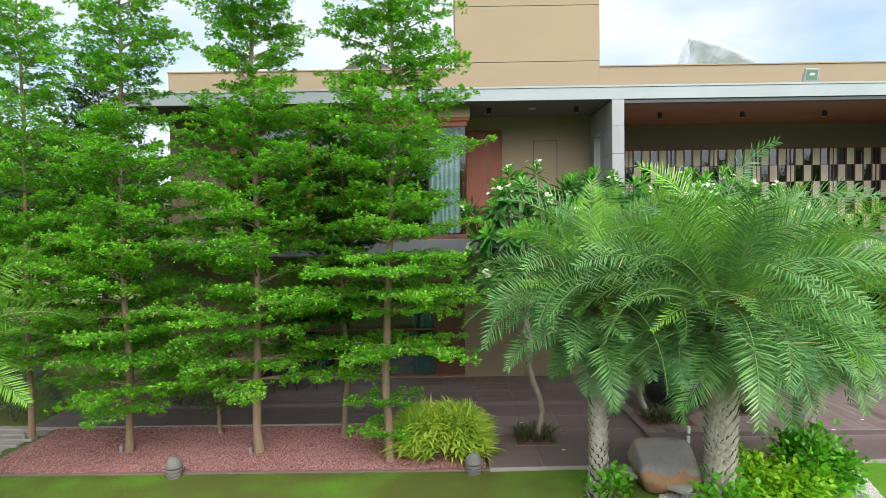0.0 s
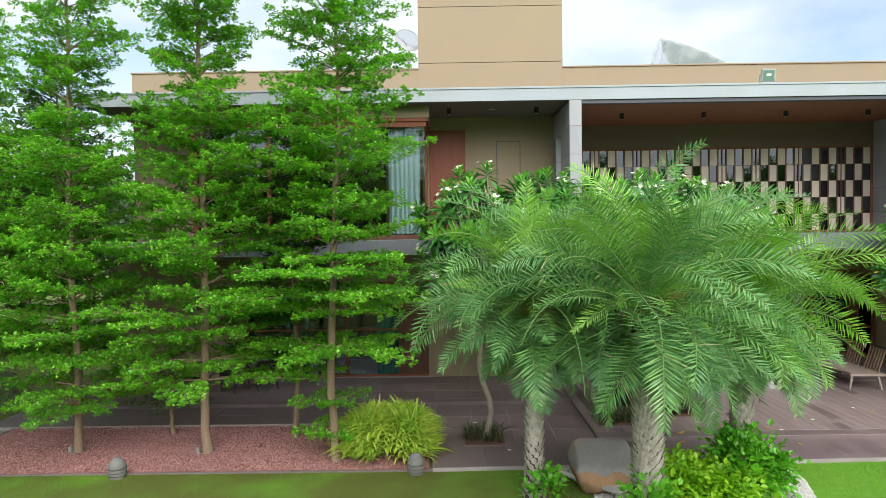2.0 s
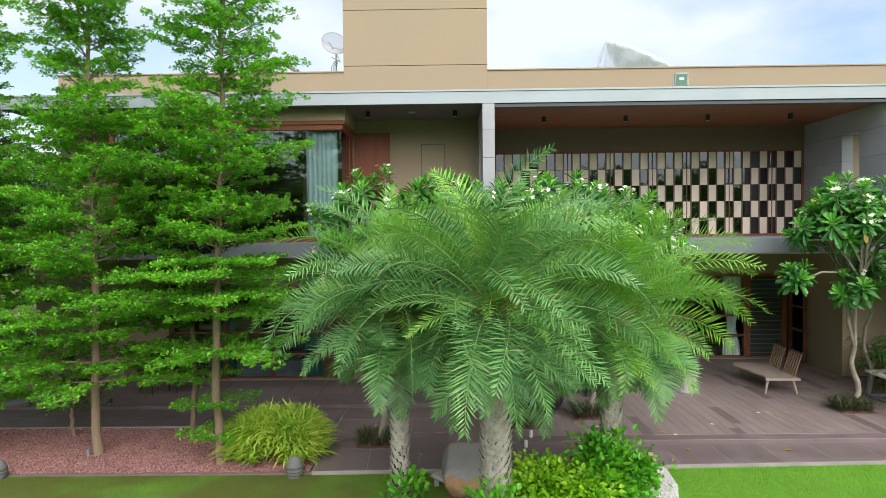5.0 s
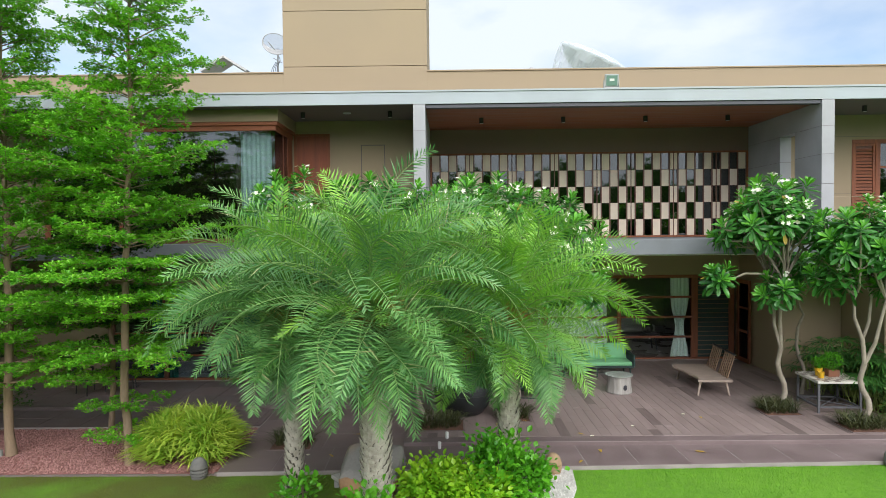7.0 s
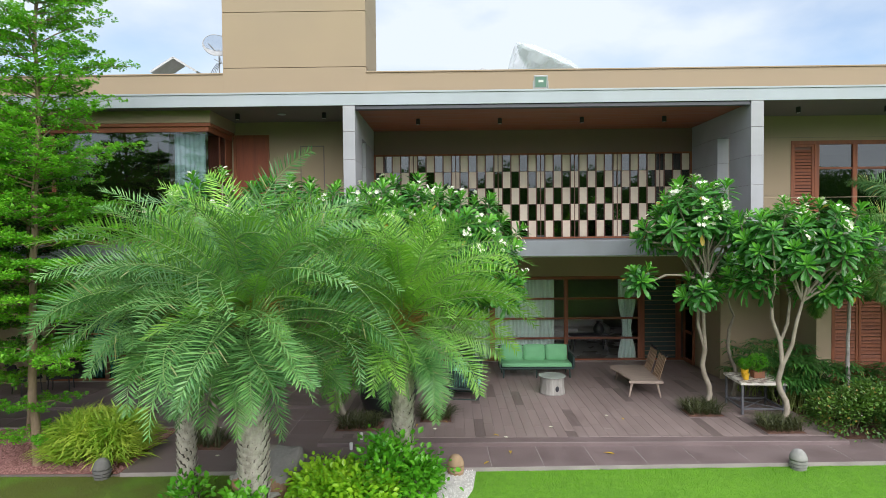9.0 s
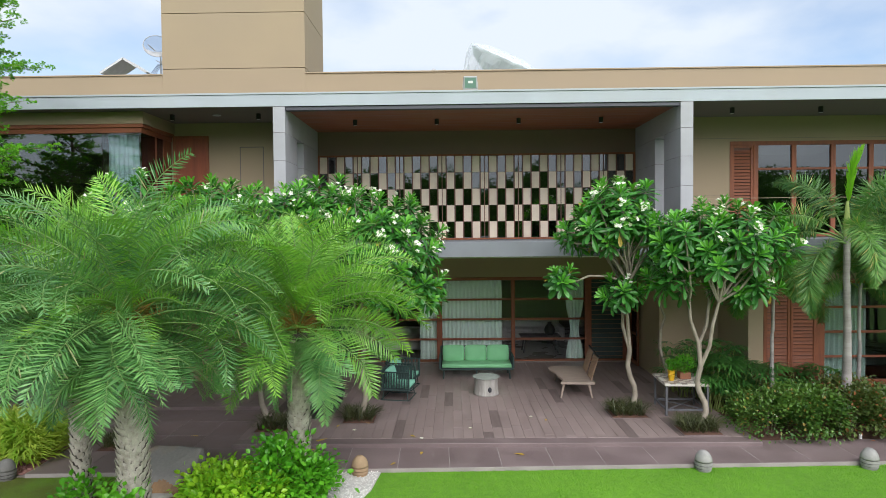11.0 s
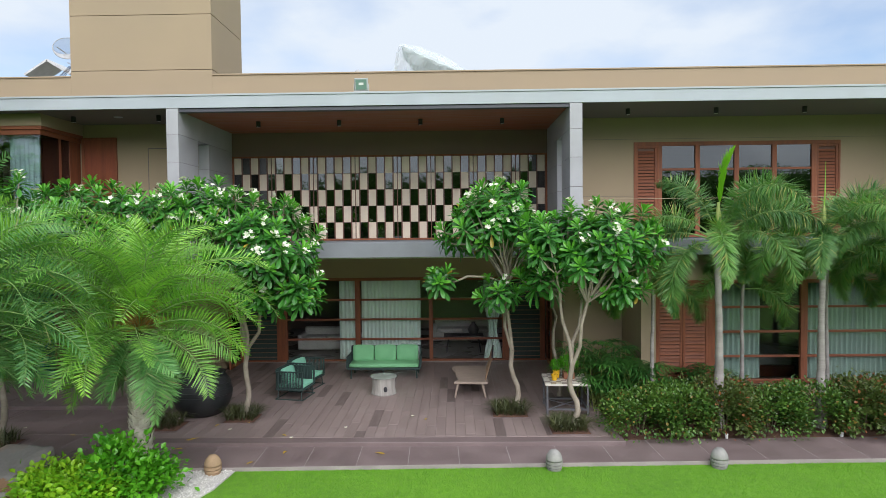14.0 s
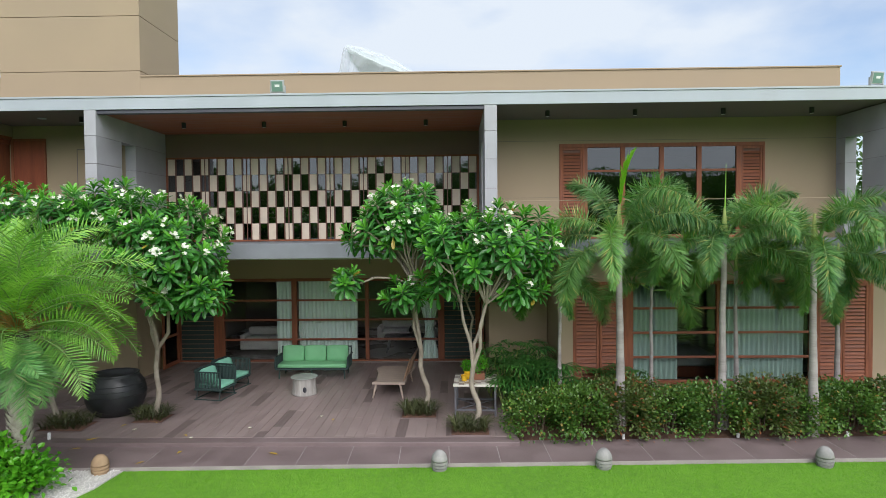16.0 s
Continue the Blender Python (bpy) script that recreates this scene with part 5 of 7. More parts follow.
bench = thing("stone_bench", (0, 0, LAWN), "low pale stone slab bench beside the boulder", "bench")
bm = bmesh.new()
foot = ((2.90, 10.42), (3.14, 10.58), (4.0, 9.80), (3.72, 9.48))
lo, hi = ([bm.verts.new((x, y, z)) for x, y in foot] for z in (0.15, 0.215))
bm.faces.new(hi)
bm.faces.new(lo[::-1])
for i in range(4):
    bm.faces.new((lo[i], lo[(i + 1) % 4], hi[(i + 1) % 4], hi[i]))
bmesh.ops.bevel(bm, geom=list(bm.edges), offset=0.008, segments=1, affect="EDGES", profile=0.5)
part("slab", bm, M_SILL, bench)
for x, y in ((3.0, 10.42), (3.72, 9.68)):
    part("leg", boxes((x - 0.04, x + 0.04, y - 0.04, y + 0.04, 0.0, 0.15), bevel=0.006), M_LAMP, bench)
for x, y in ((4.75, 12.05), (4.9, 12.42)):
    s = thing("spike_light", (x, y, PATH if y < 12.2 else 0.0), "small white ground spotlight", "spotlight", "ground spotlights")
    part("body", lathe(bmesh.new(), ((0.03, 0), (0.035, 0.01), (0.035, 0.13), (0.028, 0.14)), 12), M_WHITE, s)
for x, y in ((-6.56, 12.0), (-3.93, 11.86), (-9.1, 12.85)):
    s = thing("spike_light", (x, y, -0.13), "small grey ground spotlight at a tree foot", "spotlight", "tree spotlights")
    part("body", boxes((-0.03, 0.03, -0.03, 0.03, 0.0, 0.15), bevel=0.008), M_LAMP, s)
for x in (16.9, 19.3, 21.6):
    s = thing("spike_light", (x, edge_of(x) + 1.22, BED + 0.03), "small white ground spotlight", "spotlight", "ground spotlights")
    bm = lathe(bmesh.new(), ((0.025, 0), (0.03, 0.01), (0.035, 0.10), (0.03, 0.11)), 12)
    part("body", bm, M_WHITE, s)

# ---- indoors, seen through the glass ----
def indoor_sofa(x, y, w, turn, label):
    s = thing("indoor_sofa", (x, y, 0), label, "sofa", turn=turn)
    part("base", boxes((-w / 2, w / 2, 0, 0.9, 0.06, 0.40), bevel=0.04), M_SOFA, s)
    part("backrest", boxes((-w / 2, w / 2, 0.66, 0.9, 0.40, 0.78), bevel=0.05), M_SOFA, s)
    for sx in (-1, 1):
        part("arm", boxes((sx * w / 2 - 0.1, sx * w / 2 + 0.1, 0, 0.9, 0.06, 0.6), bevel=0.04), M_SOFA, s)
    for k in range(2):
        cushion(s, -w / 2 + 0.12 + k * (w / 2 - 0.12), -w / 2 + 0.1 + (k + 1) * (w / 2 - 0.12), 0.02, 0.64, 0.40, 0.52, M_SOFA, name="seat_cushion")


indoor_sofa(6.7, 21.6, 1.9, 0, "white upholstered sofa in the dim room")
indoor_sofa(11.6, 23.2, 2.2, 0, "white upholstered sofa in the dim room")
t = thing("indoor_table", (11.6, 21.5, 0), "dark low table in the dim room", "table")
part("tabletop", boxes((-0.7, 0.7, -0.35, 0.35, 0.55, 0.59), bevel=0.01), M_DARK, t)
for sx in (-0.6, 0.6):
    part("leg", rod(bmesh.new(), (sx, -0.28, 0), (sx * 0.85, -0.2, 0.55), 0.025), M_DARK, t)
    part("leg", rod(bmesh.new(), (sx, 0.28, 0), (sx * 0.85, 0.2, 0.55), 0.025), M_DARK, t)
vase = thing("dark_vase", (11.95, 21.5, 0.59), "dark rounded vase on the indoor table", "vase")
part("body", lathe(bmesh.new(), ((0.1, 0), (0.16, 0.05), (0.2, 0.18), (0.14, 0.32), (0.06, 0.4), (0.09, 0.45)), 24), M_POT, vase, smooth=True)
bed = thing("indoor_bed", (20.0, 17.6, 0), "low bed with white covers in the garden room", "bed")
part("mattress", boxes((-1.0, 1.0, 0, 2.0, 0.3, 0.62), bevel=0.05), M_SOFA, bed)
part("frame", boxes((-1.05, 1.05, -0.05, 2.05, 0.0, 0.3), bevel=0.01), M_DOOR, bed)
part("pillow", boxes((-0.8, -0.1, 1.5, 1.9, 0.62, 0.76), bevel=0.05), M_WHITE, bed)
part("pillow", boxes((0.1, 0.8, 1.5, 1.9, 0.62, 0.76), bevel=0.05), M_WHITE, bed)
ch = thing("green_chair", (9.35, 20.6, 3.98), "lime green chair behind the chequered screen", "chair")
part("seat", boxes((-0.3, 0.3, -0.25, 0.25, 0.36, 0.46), bevel=0.03), M_CUSHION, ch)
part("backrest", boxes((-0.3, 0.3, 0.2, 0.27, 0.46, 0.9), bevel=0.03), M_CUSHION, ch)
for sx in (-0.25, 0.25):
    for sy in (-0.2, 0.2):
        part("leg", rod(bmesh.new(), (sx, sy, 0), (sx, sy, 0.37), 0.02), M_DARK, ch)

# ---- plants ----
Z3 = np.array([0.0, 0.0, 1.0])


def layered_tree(name, at, top, low, r_low, r_high, seed, leaf, label, lean=(0, 0), girth=0.085, gap=0.5, thick=1.0, sprouts=()):
    """A slim tree with level whorls of branches that carry small tufted leaves."""
    rng = np.random.default_rng(seed)
    t = thing(name, at, label, "tree", "layered trees")
    n = 26
    s = np.linspace(0, 1, n)
    sway = np.stack([np.cumsum(rng.normal(0, 0.018, n)), np.cumsum(rng.normal(0, 0.018, n))], -1)
    pts = np.column_stack([lean[0] * s + sway[:, 0], lean[1] * s + sway[:, 1], s * top])
    rad = 0.8 * girth * (1 - s) ** 0.8 + 0.008
    rad[0] *= 1.25
    wood, twigs, leaves = Heap(), Heap(), Heap()
    wood.add(*tube(pts, rad, 12))
    z, levels = low, []
    while z < top - 0.15:
        levels.append((z, 1.0))
        z += gap * rng.uniform(0.6, 1.15) * (1.0 if z < low + 0.9 else 0.78)
    levels += [(zz, k) for zz, k in sprouts]
    stem = lambda zz: np.array([np.interp(zz, pts[:, 2], pts[:, 0]), np.interp(zz, pts[:, 2], pts[:, 1]), zz])
    turn = rng.uniform(0, 6.28)
    for z, share in levels:
        f = min(1, max(0, (z - low) / (top - low)))
        reach = (r_low * 1.12 * (1 - f) + r_high * 0.9 * f) * rng.uniform(0.85, 1.1)
        if f > 0.88:
            reach *= max(0.25, (1 - f) / 0.12)
        nb = int(rng.integers(6, 9)) if share == 1.0 else 5
        loose = min(1.0, max(0.0, (z - low - 0.5) / 1.2))
        turn += 1.1
        for b in range(nb):
            az = turn + b * math.tau / nb + rng.normal(0, 0.22)
            L = reach * (rng.uniform(0.55, 1.12) if loose < 0.5 else rng.uniform(0.45, 1.2)) * share
            root = stem(z + rng.uniform(-0.13, 0.13) * loose)
            if L < 0.15:
                continue
            m = 9
            u = np.linspace(0, 1, m)
            rise = rng.uniform(0.04, 0.22) + loose * 0.1 + loose * rng.uniform(-0.08, 0.2) + 0.55 * f * rng.uniform(0.4, 1.2)
            bend = rng.normal(0, 0.2)
            a = az + bend * u
            step = np.stack([np.cos(a), np.sin(a), rise * (1 - (1.35 - 0.6 * loose) * u)], -1) * (L / (m - 1))
            p = root + np.cumsum(step, 0) - step[0]
            twigs.add(*tube(p, np.linspace(max(0.006, 0.008 * L + 0.005), 0.003, m), 5))
            # side twigs and the tufts on them
            q = []
            k = 0.22
            side = 1
            while k < 1.0:
                base = np.array([np.interp(k, u, p[:, i]) for i in range(3)])
                ln = min(0.62, (1 - k) * 0.55 * L + 0.10) * rng.uniform(0.6, 1.15)
                ta = np.interp(k, u, a) + side * rng.uniform(0.7, 1.15)
                d = np.array([math.cos(ta), math.sin(ta), rng.uniform(-0.04, 0.14 + 0.08 * loose)])
                cnt = max(1, int(ln / 0.085))
                w = (np.arange(cnt) + 0.7) / cnt
                q.append(base + d * (w * ln)[:, None])
                if ln > 0.25:
                    twigs.add(*tube([base, base + d * ln * 0.5, base + d * ln], [0.005, 0.004, 0.002], 3))
                side = -side
                k += 0.105 / max(0.5, L) * rng.uniform(0.7, 1.3)
            q.append(p[3:])
            q = np.concatenate(q)
            q = q + rng.normal(0, 1, q.shape) * np.array([0.045, 0.045, 0.02 + 0.014 * loose])
            per = max(3, int(19 * thick))
            c = np.repeat(q, per, 0)
            d = unit(len(c), rng, 0.45)
            d[:, 2] += 0.2
            strew(leaves, *LEAF_OVAL, c + d * 0.012, d, unit(len(c), rng) * 0.4 + Z3, rng.uniform(0.042, 0.076, len(c)))
    wood.add(np.concatenate(twigs.V), np.concatenate(twigs.F[4]))
    put("trunk", wood.mesh("trunk", True), M_BARK, t)
    put("crown", leaves.mesh("crown"), leaf, t)
    return t


GB = -0.115
layered_tree("layered_tree", (-9.0, 12.95, GB), 10.6, 1.7, 1.6, 0.8, 11, L_TERM, "slender tree with airy level tiers of green leaves", gap=0.5, girth=0.075, thick=0.8)
layered_tree("layered_tree", (-6.42, 12.05, GB), 10.6, 1.0, 1.95, 0.85, 12, L_TERM, "tree with tiers of bright leaves from near the ground", gap=0.49, girth=0.085)
layered_tree("layered_tree", (-3.80, 11.95, GB), 11.2, 1.45, 2.15, 0.88, 13, L_TERM, "tall tree with dense level tiers of bright green leaves", gap=0.47, girth=0.10)
layered_tree("layered_tree", (-1.14, 11.42, GB), 10.8, 2.85, 2.0, 1.0, 14, L_TERM, "tall clear-stemmed tree with level tiers of green leaves", gap=0.47, girth=0.095, lean=(0.25, 0.0), sprouts=((2.1, 0.95), (2.18, 0.85), (1.15, 0.42), (0.55, 0.36)))
layered_tree("small_tree", (-4.95, 13.1, GB), 1.9, 0.7, 0.8, 0.4, 15, L_TERM_SHADE, "small dark twiggy tree in red gravel", gap=0.45, girth=0.05, thick=0.35)
layered_tree("layered_tree", (-2.22, 12.75, GB), 7.2, 2.0, 1.3, 0.7, 16, L_TERM_SHADE, "slim tree with tiers of leaves, shade in their colour", gap=0.6, girth=0.07, thick=0.8)
layered_tree("layered_tree", (-8.6, 15.4, LAWN), 9.0, 1.5, 1.7, 0.9, 17, L_TERM_SHADE, "tree by the house corner with shade in its leaf colour", gap=0.6, girth=0.10, thick=0.8)
layered_tree("layered_tree", (-12.2, 14.6, LAWN), 10.0, 1.2, 2.0, 1.0, 18, L_TERM, "tree with level tiers of leaves at the lawn", gap=0.6, girth=0.10, thick=0.8)


def frond_mesh(name, seed, L, up0, droop, pairs, leaf_len, splay=1.38, vee=0.42, bushy=1, width=1.0, twist=0.0, lead=0.16, curl=1.0, roll=0.0, bend=1.1, stem=1.0):
    """Rachis and leaflets of a feather palm leaf that grows along +x from the origin; returns two meshes."""
    rng = np.random.default_rng(seed)
    m = 26
    s = np.linspace(0, 1, m)
    e = radians(up0) - radians(droop) * s ** bend
    yaw = radians(twist) * s ** 2
    d = np.stack([np.cos(e) * np.cos(yaw), np.cos(e) * np.sin(yaw), np.sin(e)], -1)
    p = np.cumsum(d, 0) * (L / (m - 1))
    p -= p[0]
    V, F = tube(p, np.linspace(0.020, 0.005, m) * (0.6 + 0.2 * L) * stem, 5)
    rach = mesh_of(name + "_rachis", V, F, True)
    h = Heap()
    k = np.repeat(np.linspace(lead, 0.995, pairs), 2 * bushy)
    k = np.clip(k + rng.normal(0, 0.004, len(k)), 0.05, 1)
    sgn = np.tile(np.array([1, -1] * bushy), pairs)
    base = np.stack([np.interp(k, s, p[:, i]) for i in range(3)], -1)
    T = np.stack([np.interp(k, s, d[:, i]) for i in range(3)], -1)
    T /= np.linalg.norm(T, axis=1, keepdims=True)
    S = np.cross(T, Z3)
    S /= np.linalg.norm(S, axis=1, keepdims=True) + 1e-9
    N = np.cross(S, T)
    ro = (radians(roll) * (0.4 + k))[:, None]
    S, N = S * np.cos(ro) + N * np.sin(ro), N * np.cos(ro) - S * np.sin(ro)
    open_ = splay * (1 - 0.36 * k) + rng.normal(0, 0.05 if bushy == 1 else 0.12, len(k))
    if bushy > 1:
        v = rng.uniform(-1.5, 1.5, len(k))
    else:
        v = np.where(np.arange(len(k)) // 2 % 2, 0.55, 0.12) * min(1.0, vee * 2.4) + rng.normal(0, 0.08, len(k))
    D = T * np.cos(open_)[:, None] + (S * (sgn * np.cos(v))[:, None] + N * np.sin(v)[:, None]) * np.sin(open_)[:, None]
    D[:, 2] -= (0.04 if bushy == 1 else 0.42) * curl
    ll = leaf_len * np.clip(np.sin(np.clip((k - lead) / (1 - lead), 0.0, 1) * 2.5 + 0.45), 0.3, 1) * rng.uniform(0.85, 1.1, len(k))
    up = N + (0.35 if bushy > 1 else 0.22) * unit(len(k), rng)
    strew(h, *LEAFLET, base, D, up, np.stack([ll, np.full(len(k), 0.172 * width), ll * curl * (1.0 if bushy > 1 else 0.4)], -1))
    return rach, h.mesh(name + "_leaflets")


def feather_palm(thing_name, at, trunk_to, fronds, label, group, leaf, seed, L=(2.2, 2.7), trunk=None, young=None, pairs=112, leaf_len=0.43, spread_up=88, spread_down=-20, droop=(52, 88), skirt=0, young_share=0.16, bushy=1, vee=0.42, width=1.0, stalk=None, lead=0.16, splay=1.38, heart=0, bend=1.1):
    rng = np.random.default_rng(seed)
    t = thing(thing_name, at, label, "palm", group)
    if trunk:
        trunk(t, trunk_to, rng)
    if heart:
        # short spiky young leaves and orange fibre that fill the middle of the crown
        for i in range(heart):
            az = math.degrees(i * 2.39996)
            rach, lf = frond_mesh("young_frond", seed * 100 + 900 + i, rng.uniform(0.7, 1.4), rng.uniform(5, 80), rng.uniform(20, 80), 34, 0.28, width=1.1, splay=0.95, lead=0.05, roll=rng.normal(0, 30))
            fr = put("young_frond", rach, M_RACHIS, t)
            fr.matrix_basis = pose(0.06 * math.cos(radians(az)), 0.06 * math.sin(radians(az)), trunk_to, 0, 0, az)
            put("blade", lf, young, fr)
        fib = Heap()
        n = 520
        d = unit(n, rng)
        d[:, 2] = np.abs(d[:, 2]) + 0.2
        strew(fib, *LEAFLET, np.column_stack([d[:, :2] * 0.1, np.full(n, trunk_to - 0.1) + rng.uniform(-0.2, 0.1, n)]), d, unit(n, rng), np.stack([rng.uniform(0.25, 0.6, n), np.full(n, 0.12), np.full(n, 0.3)], -1))
        put("heart_fibre", fib.mesh("heart_fibre"), L_FIBRE, t, "orange-brown fibre in the heart of the crown")
    for i in range(fronds + skirt):
        f = min(1.0, i / max(1, fronds - 1))
        az = math.degrees(i * 2.39996 + rng.normal(0, 0.3))
        if bushy > 1:
            up0 = spread_up + (spread_down - spread_up) * f ** 0.9 + rng.normal(0, 6)
            ln, dr = rng.uniform(*L) * (0.8 if f < 0.1 else 1.0), rng.uniform(*droop) * (0.7 if f < 0.1 else 1.0)
        else:
            up0 = spread_up + (spread_down - spread_up) * f ** 1.35 + rng.normal(0, 15)
            ln = rng.uniform(*L) * (0.78 if f < 0.12 else 1.0) * (1.0 - 0.45 * max(0.0, f - 0.45) / 0.55)
            dr = rng.uniform(*droop) * (0.7 + 0.3 * min(1, f * 2.5)) * (1.0 - 0.55 * max(0.0, f - 0.45) / 0.55)
        if i >= fronds:
            up0, ln, dr = rng.uniform(-60, -15), rng.uniform(0.8, 1.3), rng.uniform(10, 45)
        rach, lf = frond_mesh("frond", seed * 100 + i, ln, up0, dr, pairs, leaf_len * rng.uniform(0.9, 1.1), bushy=bushy, vee=vee * (1 if f < 0.7 else 0.5), width=width, twist=rng.normal(0, 38 if bushy == 1 else 16), lead=lead, splay=splay, roll=rng.normal(0, 36) if bushy == 1 else 0, bend=bend, stem=0.62 if bushy == 1 else 1.0)
        fr = put("frond", rach, stalk or M_RACHIS, t)
        fr.matrix_basis = pose(0.05 * math.cos(radians(az)), 0.05 * math.sin(radians(az)), trunk_to - (0.35 if bushy == 1 else 0.15) * f, 0, 0, az)
        put("blade", lf, young if (young and f < young_share) else leaf, fr)
    return t


def scaly_trunk(t, h, rng, girth=0.0):
    """A date palm's stem: a core set with upturned stubs of old leaf bases."""
    heap = Heap()
    core = lambda z: 0.125 + girth + 0.05 * math.exp(-((z - 0.05) / 0.25) ** 2) + 0.06 * max(0, (z / h - 0.55))
    zs = np.linspace(-0.05, h - 0.3, 14)
    put("core", mesh_of("core", *tube(np.column_stack([np.zeros(14), np.zeros(14), zs]), [core(z) for z in zs], 16), True), M_PALMCORE, t, "dark fibrous core")
    stub = np.array([(-0.035, 0.0, -0.08), (0.035, 0.0, -0.08), (0.07, 0.012, 0.02), (-0.07, 0.012, 0.02), (-0.03, 0.055, 0.075), (0.03, 0.055, 0.075)])
    tri = np.array([(0, 1, 2), (0, 2, 3), (3, 2, 5), (3, 5, 4), (0, 4, 5), (0, 5, 1), (1, 5, 2), (0, 3, 4)])
    z, i = 0.0, 0
    while z < h - 0.45:
        a = i * 2.39996
        r = core(z) - 0.005
        c, s = math.cos(a), math.sin(a)
        k = rng.uniform(0.72, 0.98) * (1 + 0.35 * z / h)
        q = stub * k
        V = np.stack([-s * q[:, 0] + c * (r + q[:, 1]), c * q[:, 0] + s * (r + q[:, 1]), z + q[:, 2]], -1)
        heap.add(V, tri)
        z += 0.0125 * 0.13 / (0.125 + girth)
        i += 1
    put("trunk", heap.mesh("trunk"), M_PALMBARK, t)


DATE = dict(leaf=L_DATE, young=L_DATE_Y, group="date palms", skirt=16, pairs=52, leaf_len=0.39, width=1.2, splay=1.28, lead=0.15, vee=0.6, droop=(66, 112), spread_up=80, spread_down=-22, heart=26, bend=1.5)
feather_palm("date_palm", (2.42, 9.85, LAWN), 3.2, 96, "date palm with arching grey-green fronds and scaly trunk", seed=21, L=(2.2, 2.65), trunk=scaly_trunk, **DATE)
feather_palm("date_palm", (3.90, 8.70, LAWN), 3.32, 112, "date palm with a broad crown of arching fronds", seed=22, L=(2.35, 2.8), trunk=lambda a, b, c: scaly_trunk(a, b, c, 0.07), **DATE)
feather_palm("date_palm", (5.95, 10.15, LAWN), 3.06, 92, "date palm with yellow-green crown in a planted bed", seed=23, L=(2.25, 2.75), trunk=lambda a, b, c: scaly_trunk(a, b, c, 0.03), young_share=0.85, **{**DATE, "spread_down": -26})
feather_palm("date_palm", (-8.4, 9.6, LAWN), 2.7, 34, "date palm with long yellow-green fronds", seed=24, L=(2.4, 2.8), leaf=L_DATE_Y, trunk=scaly_trunk, group="date palms", pairs=56, width=1.45)


def ringed_trunk(girth, spear):
    def build(t, h, rng):
        n = 40
        s = np.linspace(0, 1, n)
        pts = np.column_stack([np.cumsum(rng.normal(0, 0.004, n)), np.cumsum(rng.normal(0, 0.004, n)), s * h])
        rad = girth * (0.52 + 0.72 * np.exp(-s * 3.2)) * (1 + 0.05 * (np.arange(n) % 2))
        put("trunk", mesh_of("trunk", *tube(pts, rad, 14), True), M_RINGBARK, t)
        V, F = tube([(pts[-1, 0], pts[-1, 1], h - 0.05), (pts[-1, 0], pts[-1, 1], h + 0.3), (pts[-1, 0], pts[-1, 1], h + 0.75)], [girth * 0.55, girth * 0.6, girth * 0.22], 12)
        put("crown_shaft", mesh_of("crown_shaft", V, F, True), M_STALK, t, "smooth pale green crown shaft")
        if spear == "needle":
            V, F = tube([(pts[-1, 0], pts[-1, 1], h + 0.5), (pts[-1, 0] + 0.02, pts[-1, 1], h + 1.1), (pts[-1, 0] + 0.03, pts[-1, 1], h + 1.7)], [0.014, 0.012, 0.003], 6)
            put("spear", mesh_of("spear", V, F, True), L_DATE_Y, t, "unopened yellow-green spear leaf")
        elif spear == "opening":
            rach, lf = frond_mesh("spear", 3100, 1.75, 87, 28, 80, 0.42, splay=0.42, width=1.8, lead=0.3, stem=0.7, bend=2.5)
            fr = put("spear", rach, M_STALK, t)
            fr.matrix_basis = pose(pts[-1, 0], pts[-1, 1], h + 0.2, 0, 0, 10)
            put("blade", lf, L_SPEAR, fr, "half-open bright lime young leaf")
    return build


FOX = dict(leaf=L_FOX, pairs=90, bushy=4, leaf_len=0.42, spread_up=82, spread_down=16, droop=(118, 160), vee=0.2, width=1.15, lead=0.22, splay=1.5, bend=1.35)
for x, y, h, n, g, sd, L in ((16.98, 13.2, 4.2, 13, 0.115, 31, (2.3, 2.8)), (19.25, 13.3, 4.1, 12, 0.105, 32, (2.2, 2.7)), (20.95, 12.85, 3.95, 12, 0.11, 33, (2.1, 2.6)),
                             (15.82, 14.0, 3.2, 6, 0.06, 34, (1.3, 1.6)), (18.05, 14.4, 3.1, 6, 0.06, 35, (1.3, 1.6)), (20.1, 14.5, 3.4, 6, 0.07, 36, (1.2, 1.5)), (22.35, 14.3, 3.3, 8, 0.08, 37, (1.5, 1.8)), (23.9, 13.4, 3.8, 9, 0.11, 38, (1.8, 2.2))):
    feather_palm("foxtail_palm", (x, y, BED), h, n, "foxtail palm with bushy drooping fronds and ringed grey trunk", group="foxtail palms", seed=sd, trunk=ringed_trunk(g, {31: "opening", 32: "needle"}.get(sd)), L=L, **FOX)


LEAF_OBOV = (((0, 0, 0), (0.4, 0.085, 0.03), (0.72, 0.155, 0.0), (0.92, 0.11, -0.06), (1, 0, -0.1), (0.92, -0.11, -0.06), (0.72, -0.155, 0.0), (0.4, -0.085, 0.03), (0.4, 0, 0.0), (0.78, 0, -0.05)),
             ((0, 8, 1), (0, 7, 8), (1, 8, 9), (1, 9, 2), (8, 7, 9), (7, 6, 9), (2, 9, 3), (3, 9, 4), (4, 9, 5), (5, 9, 6)))


